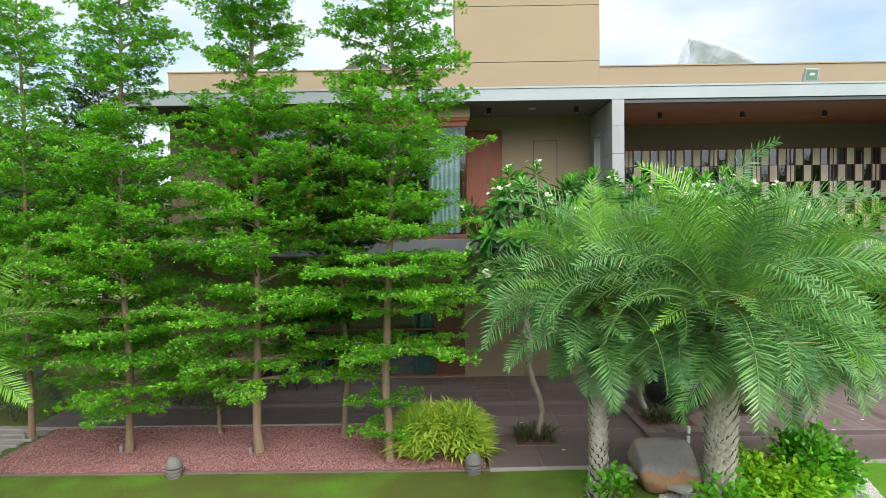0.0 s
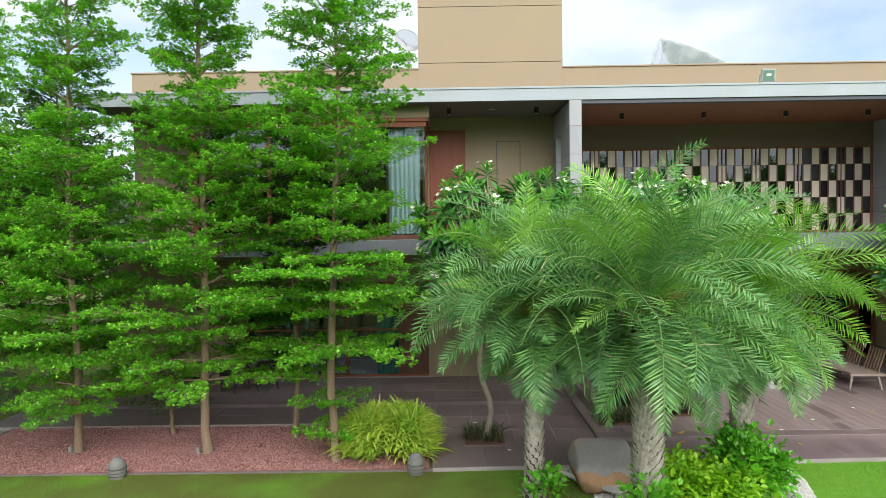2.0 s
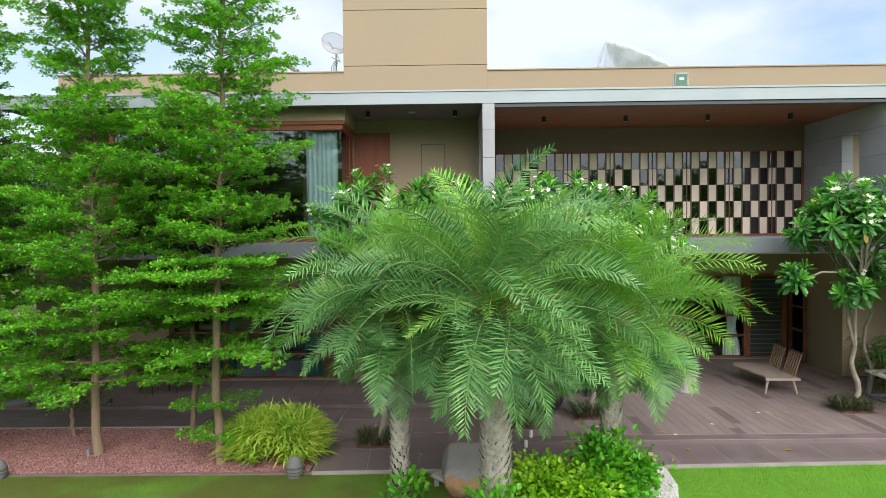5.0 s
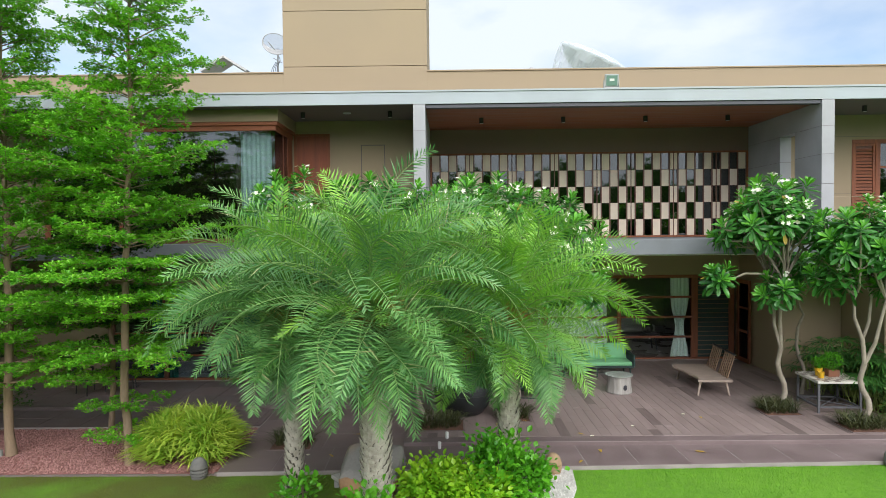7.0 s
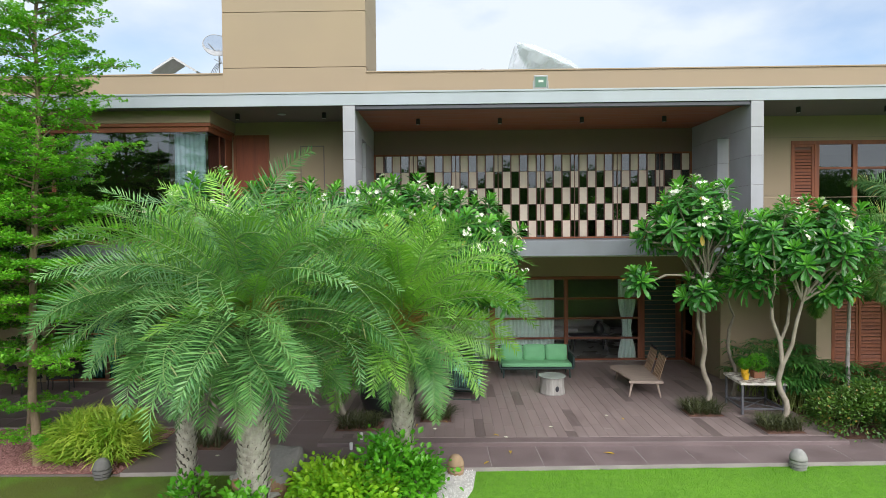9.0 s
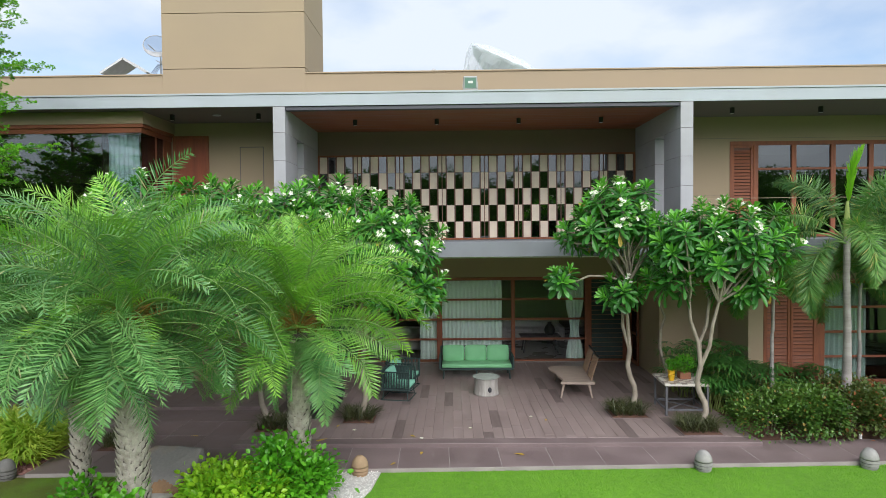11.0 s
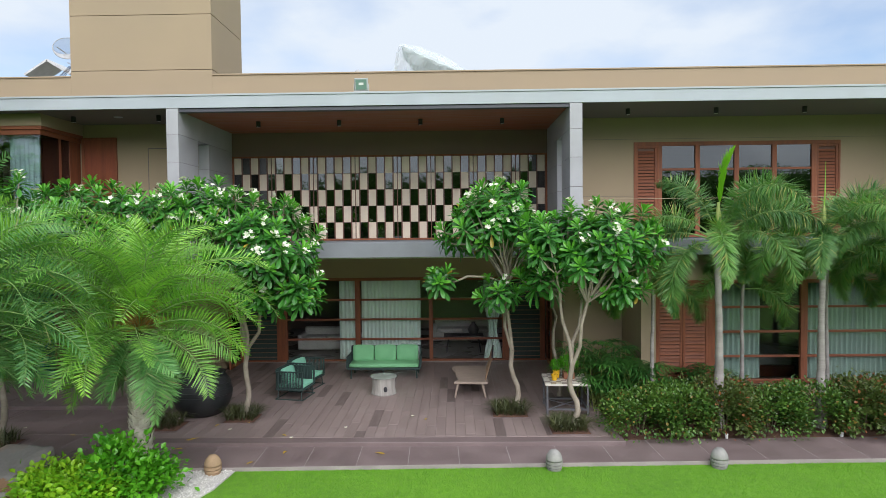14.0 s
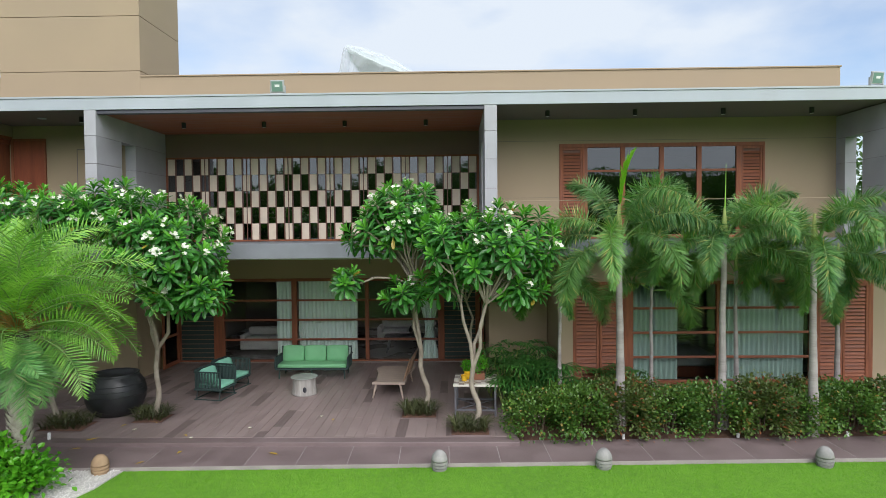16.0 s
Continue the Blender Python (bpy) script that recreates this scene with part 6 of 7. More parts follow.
def frangipani(at, fork, lobes, seed, label, girth=0.06, flowers=0.5):
    """A frangipani: bare forked grey limbs ending in rosettes of long leaves, some with white blossom. lobes: centre, radii and rosettes of each mass of the crown."""
    rng = np.random.default_rng(seed)
    t = thing("frangipani_tree", at, label, "tree", "frangipani trees")
    o = np.array(at)
    fk = np.array(fork) - o
    wood = Heap()
    bow = rng.choice([-1, 1]) * rng.uniform(0.12, 0.2)
    sway = np.array([0, 0.5, 0.9, 0.75, 0.1, -0.25, -0.1, 0]) * bow
    up = np.array([-0.03, 0.12, 0.28, 0.42, 0.58, 0.74, 0.88, 1.0])
    pts = np.column_stack([fk[0] * up + sway, fk[1] * up + 0.4 * sway[::-1], fk[2] * up])
    wood.add(*tube(pts, girth * np.array([1.4, 1.15, 1.02, 1.0, 0.96, 0.92, 0.9, 0.95]), 12))
    tips, joints = [], []
    for centre, radii, n in lobes:
        centre, radii = np.array(centre) - o, np.array(radii)
        d = unit(n * 4, rng)
        d = d[d[:, 2] > -0.55]
        keep = []
        # rosettes keep their distance from one another
        for v in d:
            if len(keep) < n and all(np.linalg.norm((v - w) * radii) > 0.27 for w in keep):
                keep.append(v)
        d = np.array(keep)
        p = centre + d * radii * np.where(rng.random(len(d)) < 0.22, rng.uniform(0.4, 0.65, len(d)), rng.uniform(0.78, 1.04, len(d)))[:, None]
        tips += [(q, (v / radii) / np.linalg.norm(v / radii)) for q, v in zip(p, d)]
        order = np.argsort(np.arctan2(d[:, 1], d[:, 0]))
        for grp in np.array_split(order, max(1, len(d) // 22)):
            c = p[grp].mean(0)
            if n > 16 or not joints:
                e1 = fk + (c - fk) * 0.55 + np.array([0, 0, -0.10])
                wood.add(*tube([fk, fk + (e1 - fk) * 0.35 + rng.normal(0, 0.06, 3), fk + (e1 - fk) * 0.7 + rng.normal(0, 0.06, 3), e1], [girth * 0.8, girth * 0.68, girth * 0.6, girth * 0.5], 9))
                joints.append(e1)
            else:
                j = min(joints, key=lambda q: np.linalg.norm(q - c))
                e1 = j + (c - j) * 0.6 + np.array([0, 0, 0.12])
                wood.add(*tube([j, j + (e1 - j) * 0.5 + np.array([0, 0, 0.08]), e1], [girth * 0.5, girth * 0.45, girth * 0.4], 8))
            for sub in np.array_split(grp, max(1, len(grp) // 3)):
                e2 = e1 + (p[sub].mean(0) - e1) * 0.55 + rng.normal(0, 0.06, 3)
                wood.add(*tube([e1, (e1 + e2) / 2 + rng.normal(0, 0.04, 3), e2], [girth * 0.48, girth * 0.42, girth * 0.36], 7))
                for i in sub:
                    wood.add(*tube([e2, (e2 + p[i]) / 2 + np.array([0, 0, -0.04]), p[i]], [girth * 0.33, girth * 0.3, girth * 0.27], 6))
    put("trunk", wood.mesh("trunk", True), M_PLUMBARK, t)
    leaves, fresh, bloom = Heap(), Heap(), Heap()
    for q, out in tips:
        axis = out * 0.65 + Z3 * 0.65
        axis /= np.linalg.norm(axis)
        u = np.cross(axis, [0.3, 0.9, 0.1])
        u /= np.linalg.norm(u)
        w = np.cross(axis, u)
        n = int(rng.integers(25, 33))
        a = np.arange(n) * 2.39996 + rng.uniform(0, 6)
        tilt = np.linspace(1.2, -0.45, n) + rng.normal(0, 0.1, n)
        rad = u * np.cos(a)[:, None] + w * np.sin(a)[:, None]
        D = rad * np.cos(tilt)[:, None] + axis * np.sin(tilt)[:, None]
        base = q + axis * np.linspace(0.12, -0.10, n)[:, None]
        big = rng.uniform(0.85, 1.15)
        size = rng.uniform(0.30, 0.40, n) * np.linspace(0.6, 1.05, n) * big
        new_ones = np.arange(n) < n * 0.3
        for heap, k in ((fresh, new_ones), (leaves, ~new_ones)):
            strew(heap, *LEAF_OBOV, base[k], D[k], (axis + 0.25 * rad)[k], np.stack([size, size * 0.88, size * rng.uniform(0.6, 1.6, n)], -1)[k])
        if rng.random() < flowers and out[2] > -0.25:
            m = int(rng.integers(4, 11))
            for c in q + axis * 0.22 + rng.normal(0, 0.06, (m, 3)):
                aa = np.arange(5) * math.tau / 5 + rng.uniform(0, 6)
                face = axis + rng.normal(0, 0.4, 3)
                face /= np.linalg.norm(face)
                fu = np.cross(face, [0.2, 0.1, 0.97])
                fu /= np.linalg.norm(fu)
                fw = np.cross(face, fu)
                D = fu * np.cos(aa)[:, None] + fw * np.sin(aa)[:, None] + face * 0.35
                strew(bloom, *LEAF_BROAD, np.repeat(c[None], 5, 0), D, np.repeat(face[None], 5, 0), np.full(5, 0.058))
    put("crown", leaves.mesh("crown"), L_PLUM, t)
    put("young_leaves", fresh.mesh("young_leaves"), L_PLUM_Y, t, "fresh lighter green leaves at the shoot tips")
    if bloom.n:
        put("blossom", bloom.mesh("blossom"), L_PETAL, t, "clusters of white blossom")
    return t


frangipani((1.75, 12.35, PATH), (1.7, 12.6, 1.9), (((1.7, 13.0, 4.4), (1.3, 0.9, 1.0), 48), ((1.2, 12.9, 3.1), (0.9, 0.7, 0.8), 20)), 41, "frangipani with big glossy leaves and white blossom", flowers=0.3)
frangipani((4.45, 13.5, 0.0), (4.2, 13.5, 1.8), (((3.5, 13.3, 4.5), (1.5, 1.0, 0.85), 50), ((4.9, 13.2, 4.4), (1.0, 0.9, 0.85), 34), ((4.3, 13.0, 3.2), (1.1, 0.8, 0.7), 24)), 42, "frangipani with big glossy leaves and white blossom")
frangipani((6.38, 13.85, 0.0), (6.5, 13.9, 1.6), (((6.9, 13.4, 3.95), (1.3, 1.1, 1.1), 84), ((5.75, 13.5, 4.6), (0.95, 0.9, 0.7), 34), ((7.75, 13.3, 2.95), (0.55, 0.5, 0.6), 16), ((6.9, 13.3, 2.9), (0.6, 0.5, 0.5), 12)), 43, "frangipani leaning over the terrace with white blossom", flowers=0.6)
frangipani((12.66, 14.25, 0.0), (12.62, 14.1, 1.5), (((12.35, 13.9, 4.35), (1.15, 0.9, 0.9), 58), ((11.5, 13.8, 4.2), (0.5, 0.5, 0.4), 8), ((10.95, 13.7, 3.15), (0.24, 0.24, 0.2), 4), ((12.35, 13.7, 2.85), (0.42, 0.4, 0.3), 8)), 44, "frangipani with crooked grey trunk and white blossom")
frangipani((13.77, 13.05, 0.0), (13.8, 13.0, 1.35), (((14.35, 12.95, 3.95), (1.2, 0.95, 0.85), 66), ((13.4, 12.9, 4.0), (0.7, 0.7, 0.6), 18), ((14.7, 12.9, 3.0), (0.6, 0.5, 0.4), 10), ((13.1, 12.9, 3.1), (0.4, 0.4, 0.35), 7)), 45, "frangipani with forked grey trunk and white blossom")
frangipani((13.95, 15.6, 0.0), (13.8, 15.5, 1.7), (((13.6, 15.2, 3.2), (0.8, 0.6, 0.6), 16),), 46, "thin frangipani standing by the wall", girth=0.045, flowers=0.2)


def tuft_of(parent, n, centre, half, height, material, seed, name="foliage", lean=0.55, width=1.0, tpl=BLADE, arch=1.6):
    """Arching grass blades rising from a rectangle of ground."""
    rng = np.random.default_rng(seed)
    h = Heap()
    q = np.column_stack([rng.uniform(-1, 1, n), rng.uniform(-1, 1, n)])
    base = np.column_stack([centre[0] + q[:, 0] * half[0], centre[1] + q[:, 1] * half[1], np.full(n, centre[2])])
    a = rng.uniform(0, 6.28, n)
    out = np.column_stack([np.cos(a) + q[:, 0] * 0.6, np.sin(a) + q[:, 1] * 0.6, np.zeros(n)]) * lean
    D = out + Z3
    size = rng.uniform(0.7, 1.15, n) * height
    strew(h, *tpl, base, D, Z3 * 0.2 - out, np.stack([size, size * width, size * arch], -1))
    return put(name, h.mesh(name), material, parent)


# striped grass clump in the corner of the red gravel
clump = thing("striped_grass", (-0.3, 11.82, GB), "clump of cream and lime striped ornamental grass", "ornamental grass")
rng = np.random.default_rng(51)
h = Heap()
n = 4600
a, r = rng.uniform(0, 6.283, n), rng.uniform(0, 1, n) ** 0.5
dome = (1 - r ** 5) ** 0.5 * 0.66
q = np.sign(np.cos(a)) * np.abs(np.cos(a)) ** 0.6, np.sign(np.sin(a)) * np.abs(np.sin(a)) ** 0.6
base = np.column_stack([0.14 + q[0] * r * 0.74, q[1] * r * 0.52, dome * rng.uniform(0.0, 1, n) ** 0.6])
az = rng.uniform(0, 6.283, n)
out = np.column_stack([np.cos(a) * r + np.cos(az) * 0.8, np.sin(a) * r + np.sin(az) * 0.8, np.full(n, 1.0)])
ln = rng.uniform(0.32, 0.58, n)
strew(h, *BLADE, base, out, unit(n, rng) * 0.3 + Z3, np.stack([ln, np.full(n, 0.48), ln * rng.uniform(0.4, 2.2, n)], -1))
put("foliage", h.mesh("foliage"), L_STRIPE, clump)
for x, y, z, hx, hy, n, sd in ((1.75, 12.35, PATH, 0.4, 0.33, 260, 52), (4.75, 13.25, 0, 0.5, 0.35, 300, 53), (6.4, 13.8, 0, 0.35, 0.32, 280, 54), (12.56, 14.12, 0, 0.40, 0.33, 420, 55), (13.72, 12.94, 0, 0.40, 0.33, 420, 56)):
    pl = thing("tree_pit", (x, y, z), "square tree pit with soil and dark grassy tufts", "tree pit", "tree pits of the terrace")
    part("rim", boxes((-hx - 0.03, hx + 0.03, -hy - 0.03, -hy, -0.01, 0.012), (-hx - 0.03, hx + 0.03, hy, hy + 0.03, -0.01, 0.012), (-hx - 0.03, -hx, -hy, hy, -0.01, 0.012), (hx, hx + 0.03, -hy, hy, -0.01, 0.008)), M_PATH, pl)
    bm = bmesh.new()
    bmesh.ops.create_grid(bm, x_segments=8, y_segments=8, size=1)
    for v in bm.verts:
        e = max(0, 1 - max(abs(v.co.x), abs(v.co.y)) ** 4)
        v.co = Vector((v.co.x * hx, v.co.y * hy, 0.006 + 0.035 * e))
    part("soil", bm, M_SOIL, pl)
    tuft_of(pl, n, (0, 0, 0.02), (hx * 0.85, hy * 0.8), 0.40, L_DARKGRASS, sd, lean=0.6, width=0.6)


def shrub(name, at, size, n, leaf, leaf_size, seed, label, category="shrub", group="", tpl=LEAF, stems=7, boxy=0.8):
    """A rounded shrub of leaves over bare stems."""
    rng = np.random.default_rng(seed)
    t = thing(name, at, label, category, group)
    st, lv = Heap(), Heap()
    sx, sy, sz = size
    for k in range(stems):
        a = rng.uniform(0, 6.28)
        e = np.array([math.cos(a) * sx * 0.6 * rng.uniform(0.2, 1), math.sin(a) * sy * 0.6 * rng.uniform(0.2, 1), sz * rng.uniform(0.6, 0.9)])
        st.add(*tube([(e[0] * 0.3, e[1] * 0.3, -0.03), e * np.array([0.6, 0.6, 0.45]), e], [0.014, 0.010, 0.004], 5))
    put("stem", st.mesh("stem"), M_TWIG, t)
    # clumps of leaves on an uneven surface
    m = max(8, n // 26)
    d = unit(m, rng)
    d[:, 2] = np.abs(d[:, 2]) * 1.1 - 0.35
    wob = np.array([1 + 0.28 * noise.noise(Vector((float(a), float(b), float(c))) * 1.7 + Vector((seed, 0, 0))) for a, b, c in d])
    c = d * wob[:, None] * rng.uniform(0.72, 1.0, m)[:, None]
    c = np.sign(c) * np.abs(c) ** boxy
    c = c * np.array([sx, sy, sz * 0.52]) + np.array([0, 0, sz * 0.5])
    p = np.repeat(c, 26, 0) + rng.normal(0, 1, (m * 26, 3)) * np.array([0.085, 0.085, 0.075]) * (0.5 + leaf_size * 9)
    p[:, 2] = np.maximum(p[:, 2], 0.03)
    out = p - np.array([0, 0, sz * 0.35])
    k = len(p)
    D = out / (np.linalg.norm(out, axis=1, keepdims=True) + 1e-9) + unit(k, rng) * 0.8
    strew(lv, *tpl, p, D, unit(k, rng) * 0.6 + Z3 + 0.6 * out, rng.uniform(0.65, 1.25, k) * leaf_size)
    put("foliage", lv.mesh("foliage"), leaf, t)
    return t


# hedge of mixed shrubs in front of the east wing
bed = setting("ground_bed", boxes((14.76, 26.5, 12.26, 15.58, -0.4, BED + 0.03)), M_SOIL, "planting bed of brown soil", "flower bed")
rng = np.random.default_rng(61)
hedges = [shrub("hedge_shrub", (15.2, 12.92, BED), (0.72, 0.56, 0.9 + 0.1 * k), 3600, (L_HEDGE, L_HEDGE, L_HEDGE_B)[k], 0.068 + 0.006 * k, 62 + k, "dense hedge shrub of dark green small leaves", "hedge", "hedge shrubs", tpl=LEAF_BROAD, boxy=0.6) for k in range(3)]
for k, src in enumerate(hedges):
    # a few small white flowers on each shrub
    fl = Heap()
    q = np.random.default_rng(660 + k)
    m = 9
    spot = np.column_stack([q.uniform(-0.6, 0.6, m), q.uniform(-0.6, 0.6, m), q.uniform(0.45, 0.95, m)])
    for c in spot:
        aa = np.arange(5) * math.tau / 5
        strew(fl, *LEAF_BROAD, np.repeat(c[None], 5, 0), np.column_stack([np.cos(aa), np.sin(aa), np.full(5, 0.4)]), np.repeat(Z3[None], 5, 0), np.full(5, 0.022))
    put("flowers", fl.mesh("flowers"), L_PETAL, src, "small white flowers")
for i in range(1, 11):
    src = hedges[i % 3]
    if i < 3:
        src.matrix_basis = pose(15.05 + i * 0.98, edge_of(15.05 + i * 0.98) + 1.62 + rng.uniform(-0.05, 0.08), BED, 0, 0, rng.uniform(0, 360))
    else:
        copy_thing(src, pose(15.05 + i * 0.98, edge_of(15.05 + i * 0.98) + 1.62 + rng.uniform(-0.06, 0.08), BED, 0, 0, rng.uniform(0, 360)))
for i, (x, y) in enumerate(((15.6, 13.9), (16.6, 14.1), (17.7, 14.0), (18.8, 14.15), (20.3, 14.0), (21.6, 14.1), (23.0, 14.0), (24.4, 14.0))):
    copy_thing(hedges[i % 3], pose(x, y, BED, 0, 0, rng.uniform(0, 360)) @ Matrix.Scale(0.8, 4))


def lady_palm(at, n, seed, reach=0.55, top=1.3):
    rng = np.random.default_rng(seed)
    t = thing("lady_palm", at, "bushy lady palm with dark fingered leaves by the wall", "palm", "lady palms")
    st, lv = Heap(), Heap()
    for i in range(n):
        b = np.array([rng.uniform(-0.7, 0.7), rng.uniform(-0.4, 0.4), 0.0])
        a = rng.uniform(0, 6.28)
        z = top * rng.uniform(0.45, 1.0)
        e = b + np.array([math.cos(a) * 0.3, math.sin(a) * 0.3, z])
        st.add(*tube([b, (b + e) / 2 + np.array([0, 0, 0.08]), e], [0.012, 0.01, 0.006], 4))
        m = 9
        ang = a + np.linspace(-1.5, 1.5, m)
        D = np.column_stack([np.cos(ang), np.sin(ang), np.full(m, 0.15) + rng.normal(0, 0.12, m)])
        strew(lv, *BLADE, np.repeat(e[None], m, 0), D, np.repeat(Z3[None], m, 0), np.stack([np.full(m, reach * 0.75), np.full(m, 0.6), np.full(m, 0.5)], -1))
    put("stem", st.mesh("stem"), M_STALK, t)
    put("foliage", lv.mesh("foliage"), L_REEDY, t)


lady_palm((15.25, 14.6, BED), 120, 71, reach=0.5, top=1.25)
lady_palm((15.0, 15.9, BED), 80, 72, reach=0.5, top=1.5)
lady_palm((17.4, 15.0, BED), 30, 73, top=1.0)

# planting round the date palms
shrub("lime_shrub", (4.75, 9.75, LAWN), (0.52, 0.42, 0.56), 2100, L_LIME, 0.105, 81, "clipped lime green shrub in the gravel bed", tpl=LEAF_BROAD)
shrub("lime_shrub", (5.35, 9.55, LAWN), (0.44, 0.40, 0.52), 1700, L_LIME, 0.105, 82, "clipped lime green shrub in the gravel bed", tpl=LEAF_BROAD)
shrub("leafy_shrub", (6.12, 9.95, LAWN), (0.42, 0.40, 0.68), 1400, L_BIG, 0.105, 83, "bright green broad-leaved shrub round a palm foot", tpl=LEAF_BROAD)
shrub("leafy_shrub", (5.75, 9.75, LAWN), (0.32, 0.3, 1.12), 1000, L_BIG, 0.11, 84, "bright green broad-leaved climber on a palm trunk", tpl=LEAF_BROAD)
shrub("leafy_shrub", (2.58, 9.62, LAWN), (0.12, 0.12, 0.5), 190, L_BIG, 0.11, 85, "bright green broad-leaved climber on a palm trunk", tpl=LEAF_BROAD, stems=3)
shrub("leafy_shrub", (3.86, 8.42, LAWN), (0.24, 0.18, 0.85), 420, L_BIG, 0.12, 86, "bright green broad-leaved climber on a palm trunk", tpl=LEAF_BROAD, stems=3)
shrub("grey_shrub", (-10.2, 14.3, LAWN), (0.9, 0.8, 1.3), 3200, L_GREYBUSH, 0.06, 87, "grey-green rounded shrub on the lawn")

# ---- fallen leaves ----
rng = np.random.default_rng(91)
for i, (x, y, z, s) in enumerate(((10.6, 13.6, 0, 0.2), (7.75, 12.56, 0, 0.2), (5.93, 12.5, 0, 0.32), (6.68, 13.45, 0, 0.32), (7.9, 11.75, PATH, 0.22), (7.35, 11.22, PATH, 0.18), (9.7, 11.8, PATH, 0.22), (5.98, 13.2, 0, 0.2), (2.9, 12.9, PATH, 0.18), (2.6, 11.75, PATH, 0.16), (5.6, 12.0, PATH, 0.2))):
    h = Heap()
    strew(h, *LEAF_LONG, [(x, y, z + 0.012)], unit(1, rng, 0.02), [(0, 0, 1)], [(s, s, s * 0.6)])
    leaf_ob = put("fallen_leaf", h.mesh("fallen_leaf"), L_YELLOWED)
    tagged(leaf_ob, "curled yellow fallen leaf on the paving", "leaf", "fallen leaves")
for x, y, z in ((7.88, 12.46, 0), (8.9, 13.1, 0), (6.4, 13.0, 0), (10.3, 13.9, 0), (2.2, 11.7, PATH), (1.6, 13.4, PATH)):
    h = Heap()
    aa = np.arange(5) * math.tau / 5
    strew(h, *LEAF_BROAD, np.repeat([(x, y, z + 0.014)], 5, 0), np.column_stack([np.cos(aa), np.sin(aa), np.full(5, 0.25)]), np.repeat([(0, 0, 1)], 5, 0), np.full(5, 0.05))
    tagged(put("fallen_blossom", h.mesh("fallen_blossom"), L_PETAL), "white fallen frangipani blossom on the paving", "blossom", "fallen blossoms")

# clipped boundary hedge across the lawn
h = Heap()
rng = np.random.default_rng(99)
n = 26000
p = np.column_stack([rng.uniform(-30, 45, n), -5 - rng.uniform(0, 1.0, n), LAWN + rng.uniform(0, 1, n) ** 0.6 * 1.9])
strew(h, *LEAF, p, unit(n, rng), unit(n, rng) + Z3, rng.uniform(0.14, 0.26, n))
tagged(put("boundary_hedge", h.mesh("boundary_hedge"), L_TERM_SHADE), "dark clipped boundary hedge across the lawn", "hedge", "", "stuff")

# ---- trees beyond the garden, all round ----
def far_tree(at, h, r, seed, name="far_tree"):
    rng = np.random.default_rng(seed)
    t = thing(name, at, "large leafy tree at the edge of the garden", "tree", "garden edge trees")
    wood, lv = Heap(), Heap()
    wood.add(*tube([(0, 0, -0.1), (0.1, 0, h * 0.25), (0.0, 0.1, h * 0.5), (0.1, 0.1, h * 0.75)], [0.22, 0.18, 0.13, 0.05], 10))
    m = 46
    d = unit(m, rng)
    c = d * rng.uniform(0.35, 1.0, m)[:, None] * np.array([r, r, h * 0.36]) + np.array([0, 0, h * 0.62])
    for q in c[:14]:
        wood.add(*tube([(0.0, 0.05, h * 0.4), q * np.array([0.5, 0.5, 0.85]), q], [0.09, 0.05, 0.015], 6))
    k = 105
    p = np.repeat(c, k, 0) + unit(m * k, rng) * (rng.uniform(0.3, 1, m * k) ** 0.5)[:, None] * np.array([r, r, h * 0.3]) * 0.36
    strew(lv, *LEAF, p, unit(len(p), rng), unit(len(p), rng) + Z3, rng.uniform(0.2, 0.42, len(p)))
    put("trunk", wood.mesh("trunk", True), M_BARK, t)
    put("crown", lv.mesh("crown"), L_FAR, t)
    return t


base_trees = [far_tree((-16.5, 22.0, LAWN), 8.5, 3.0, 101), far_tree((-22.5, 27.0, LAWN), 10.0, 3.6, 102), far_tree((-13.5, 29.5, LAWN), 7.5, 3.0, 103)]
rng = np.random.default_rng(104)
spots = [(-19.5, 19.5), (-26, 21), (-30, 30), (-19, 34), (-36, 24), (-27, 16), (-17, 16.6), (-13.2, 20.5), (-16.2, 18.6), (31, 22), (36, 28), (30, 30), (42, 22), (29.5, 17.5)]
for i, (x, y) in enumerate(spots):
    k = float(rng.uniform(0.85, 1.15))
    copy_thing(base_trees[i % 3], pose(x, y, LAWN, 0, 0, float(rng.uniform(0, 360))) @ Matrix.Diagonal((k, k, k, 1)))


# woods beyond the lawn, behind the camera's line
h = Heap()
rng = np.random.default_rng(106)
n = 60000
x = rng.uniform(-75, 95, n)
crest = np.array([12.4 + 1.6 * noise.noise(Vector((float(a) * 0.16, 0, 0))) + 1.1 * noise.noise(Vector((float(a) * 0.55, 3, 0))) for a in x])
p = np.column_stack([x, -50 + rng.uniform(-3, 3, n), LAWN + rng.uniform(0, 1, n) ** 0.65 * crest])
strew(h, *LEAF, p, unit(n, rng), unit(n, rng) + Z3, rng.uniform(0.3, 0.6, n))
gx = np.linspace(-75, 95, 160)
top = np.array([11.7 + 1.6 * noise.noise(Vector((float(a) * 0.16, 0, 0))) + 1.1 * noise.noise(Vector((float(a) * 0.55, 3, 0))) for a in gx]) + LAWN
V = np.concatenate([np.column_stack([gx, -51 + np.sin(gx * 0.9), np.full(160, LAWN - 0.3)]), np.column_stack([gx, -51.5 + np.sin(gx * 0.9), top])])
i = np.arange(159)
h.add(V, np.stack([i, i + 1, i + 161, i + 160], -1))
tagged(put("far_woods", h.mesh("far_woods"), L_FAR), "dark green woods beyond the lawn", "woods", "", "stuff")
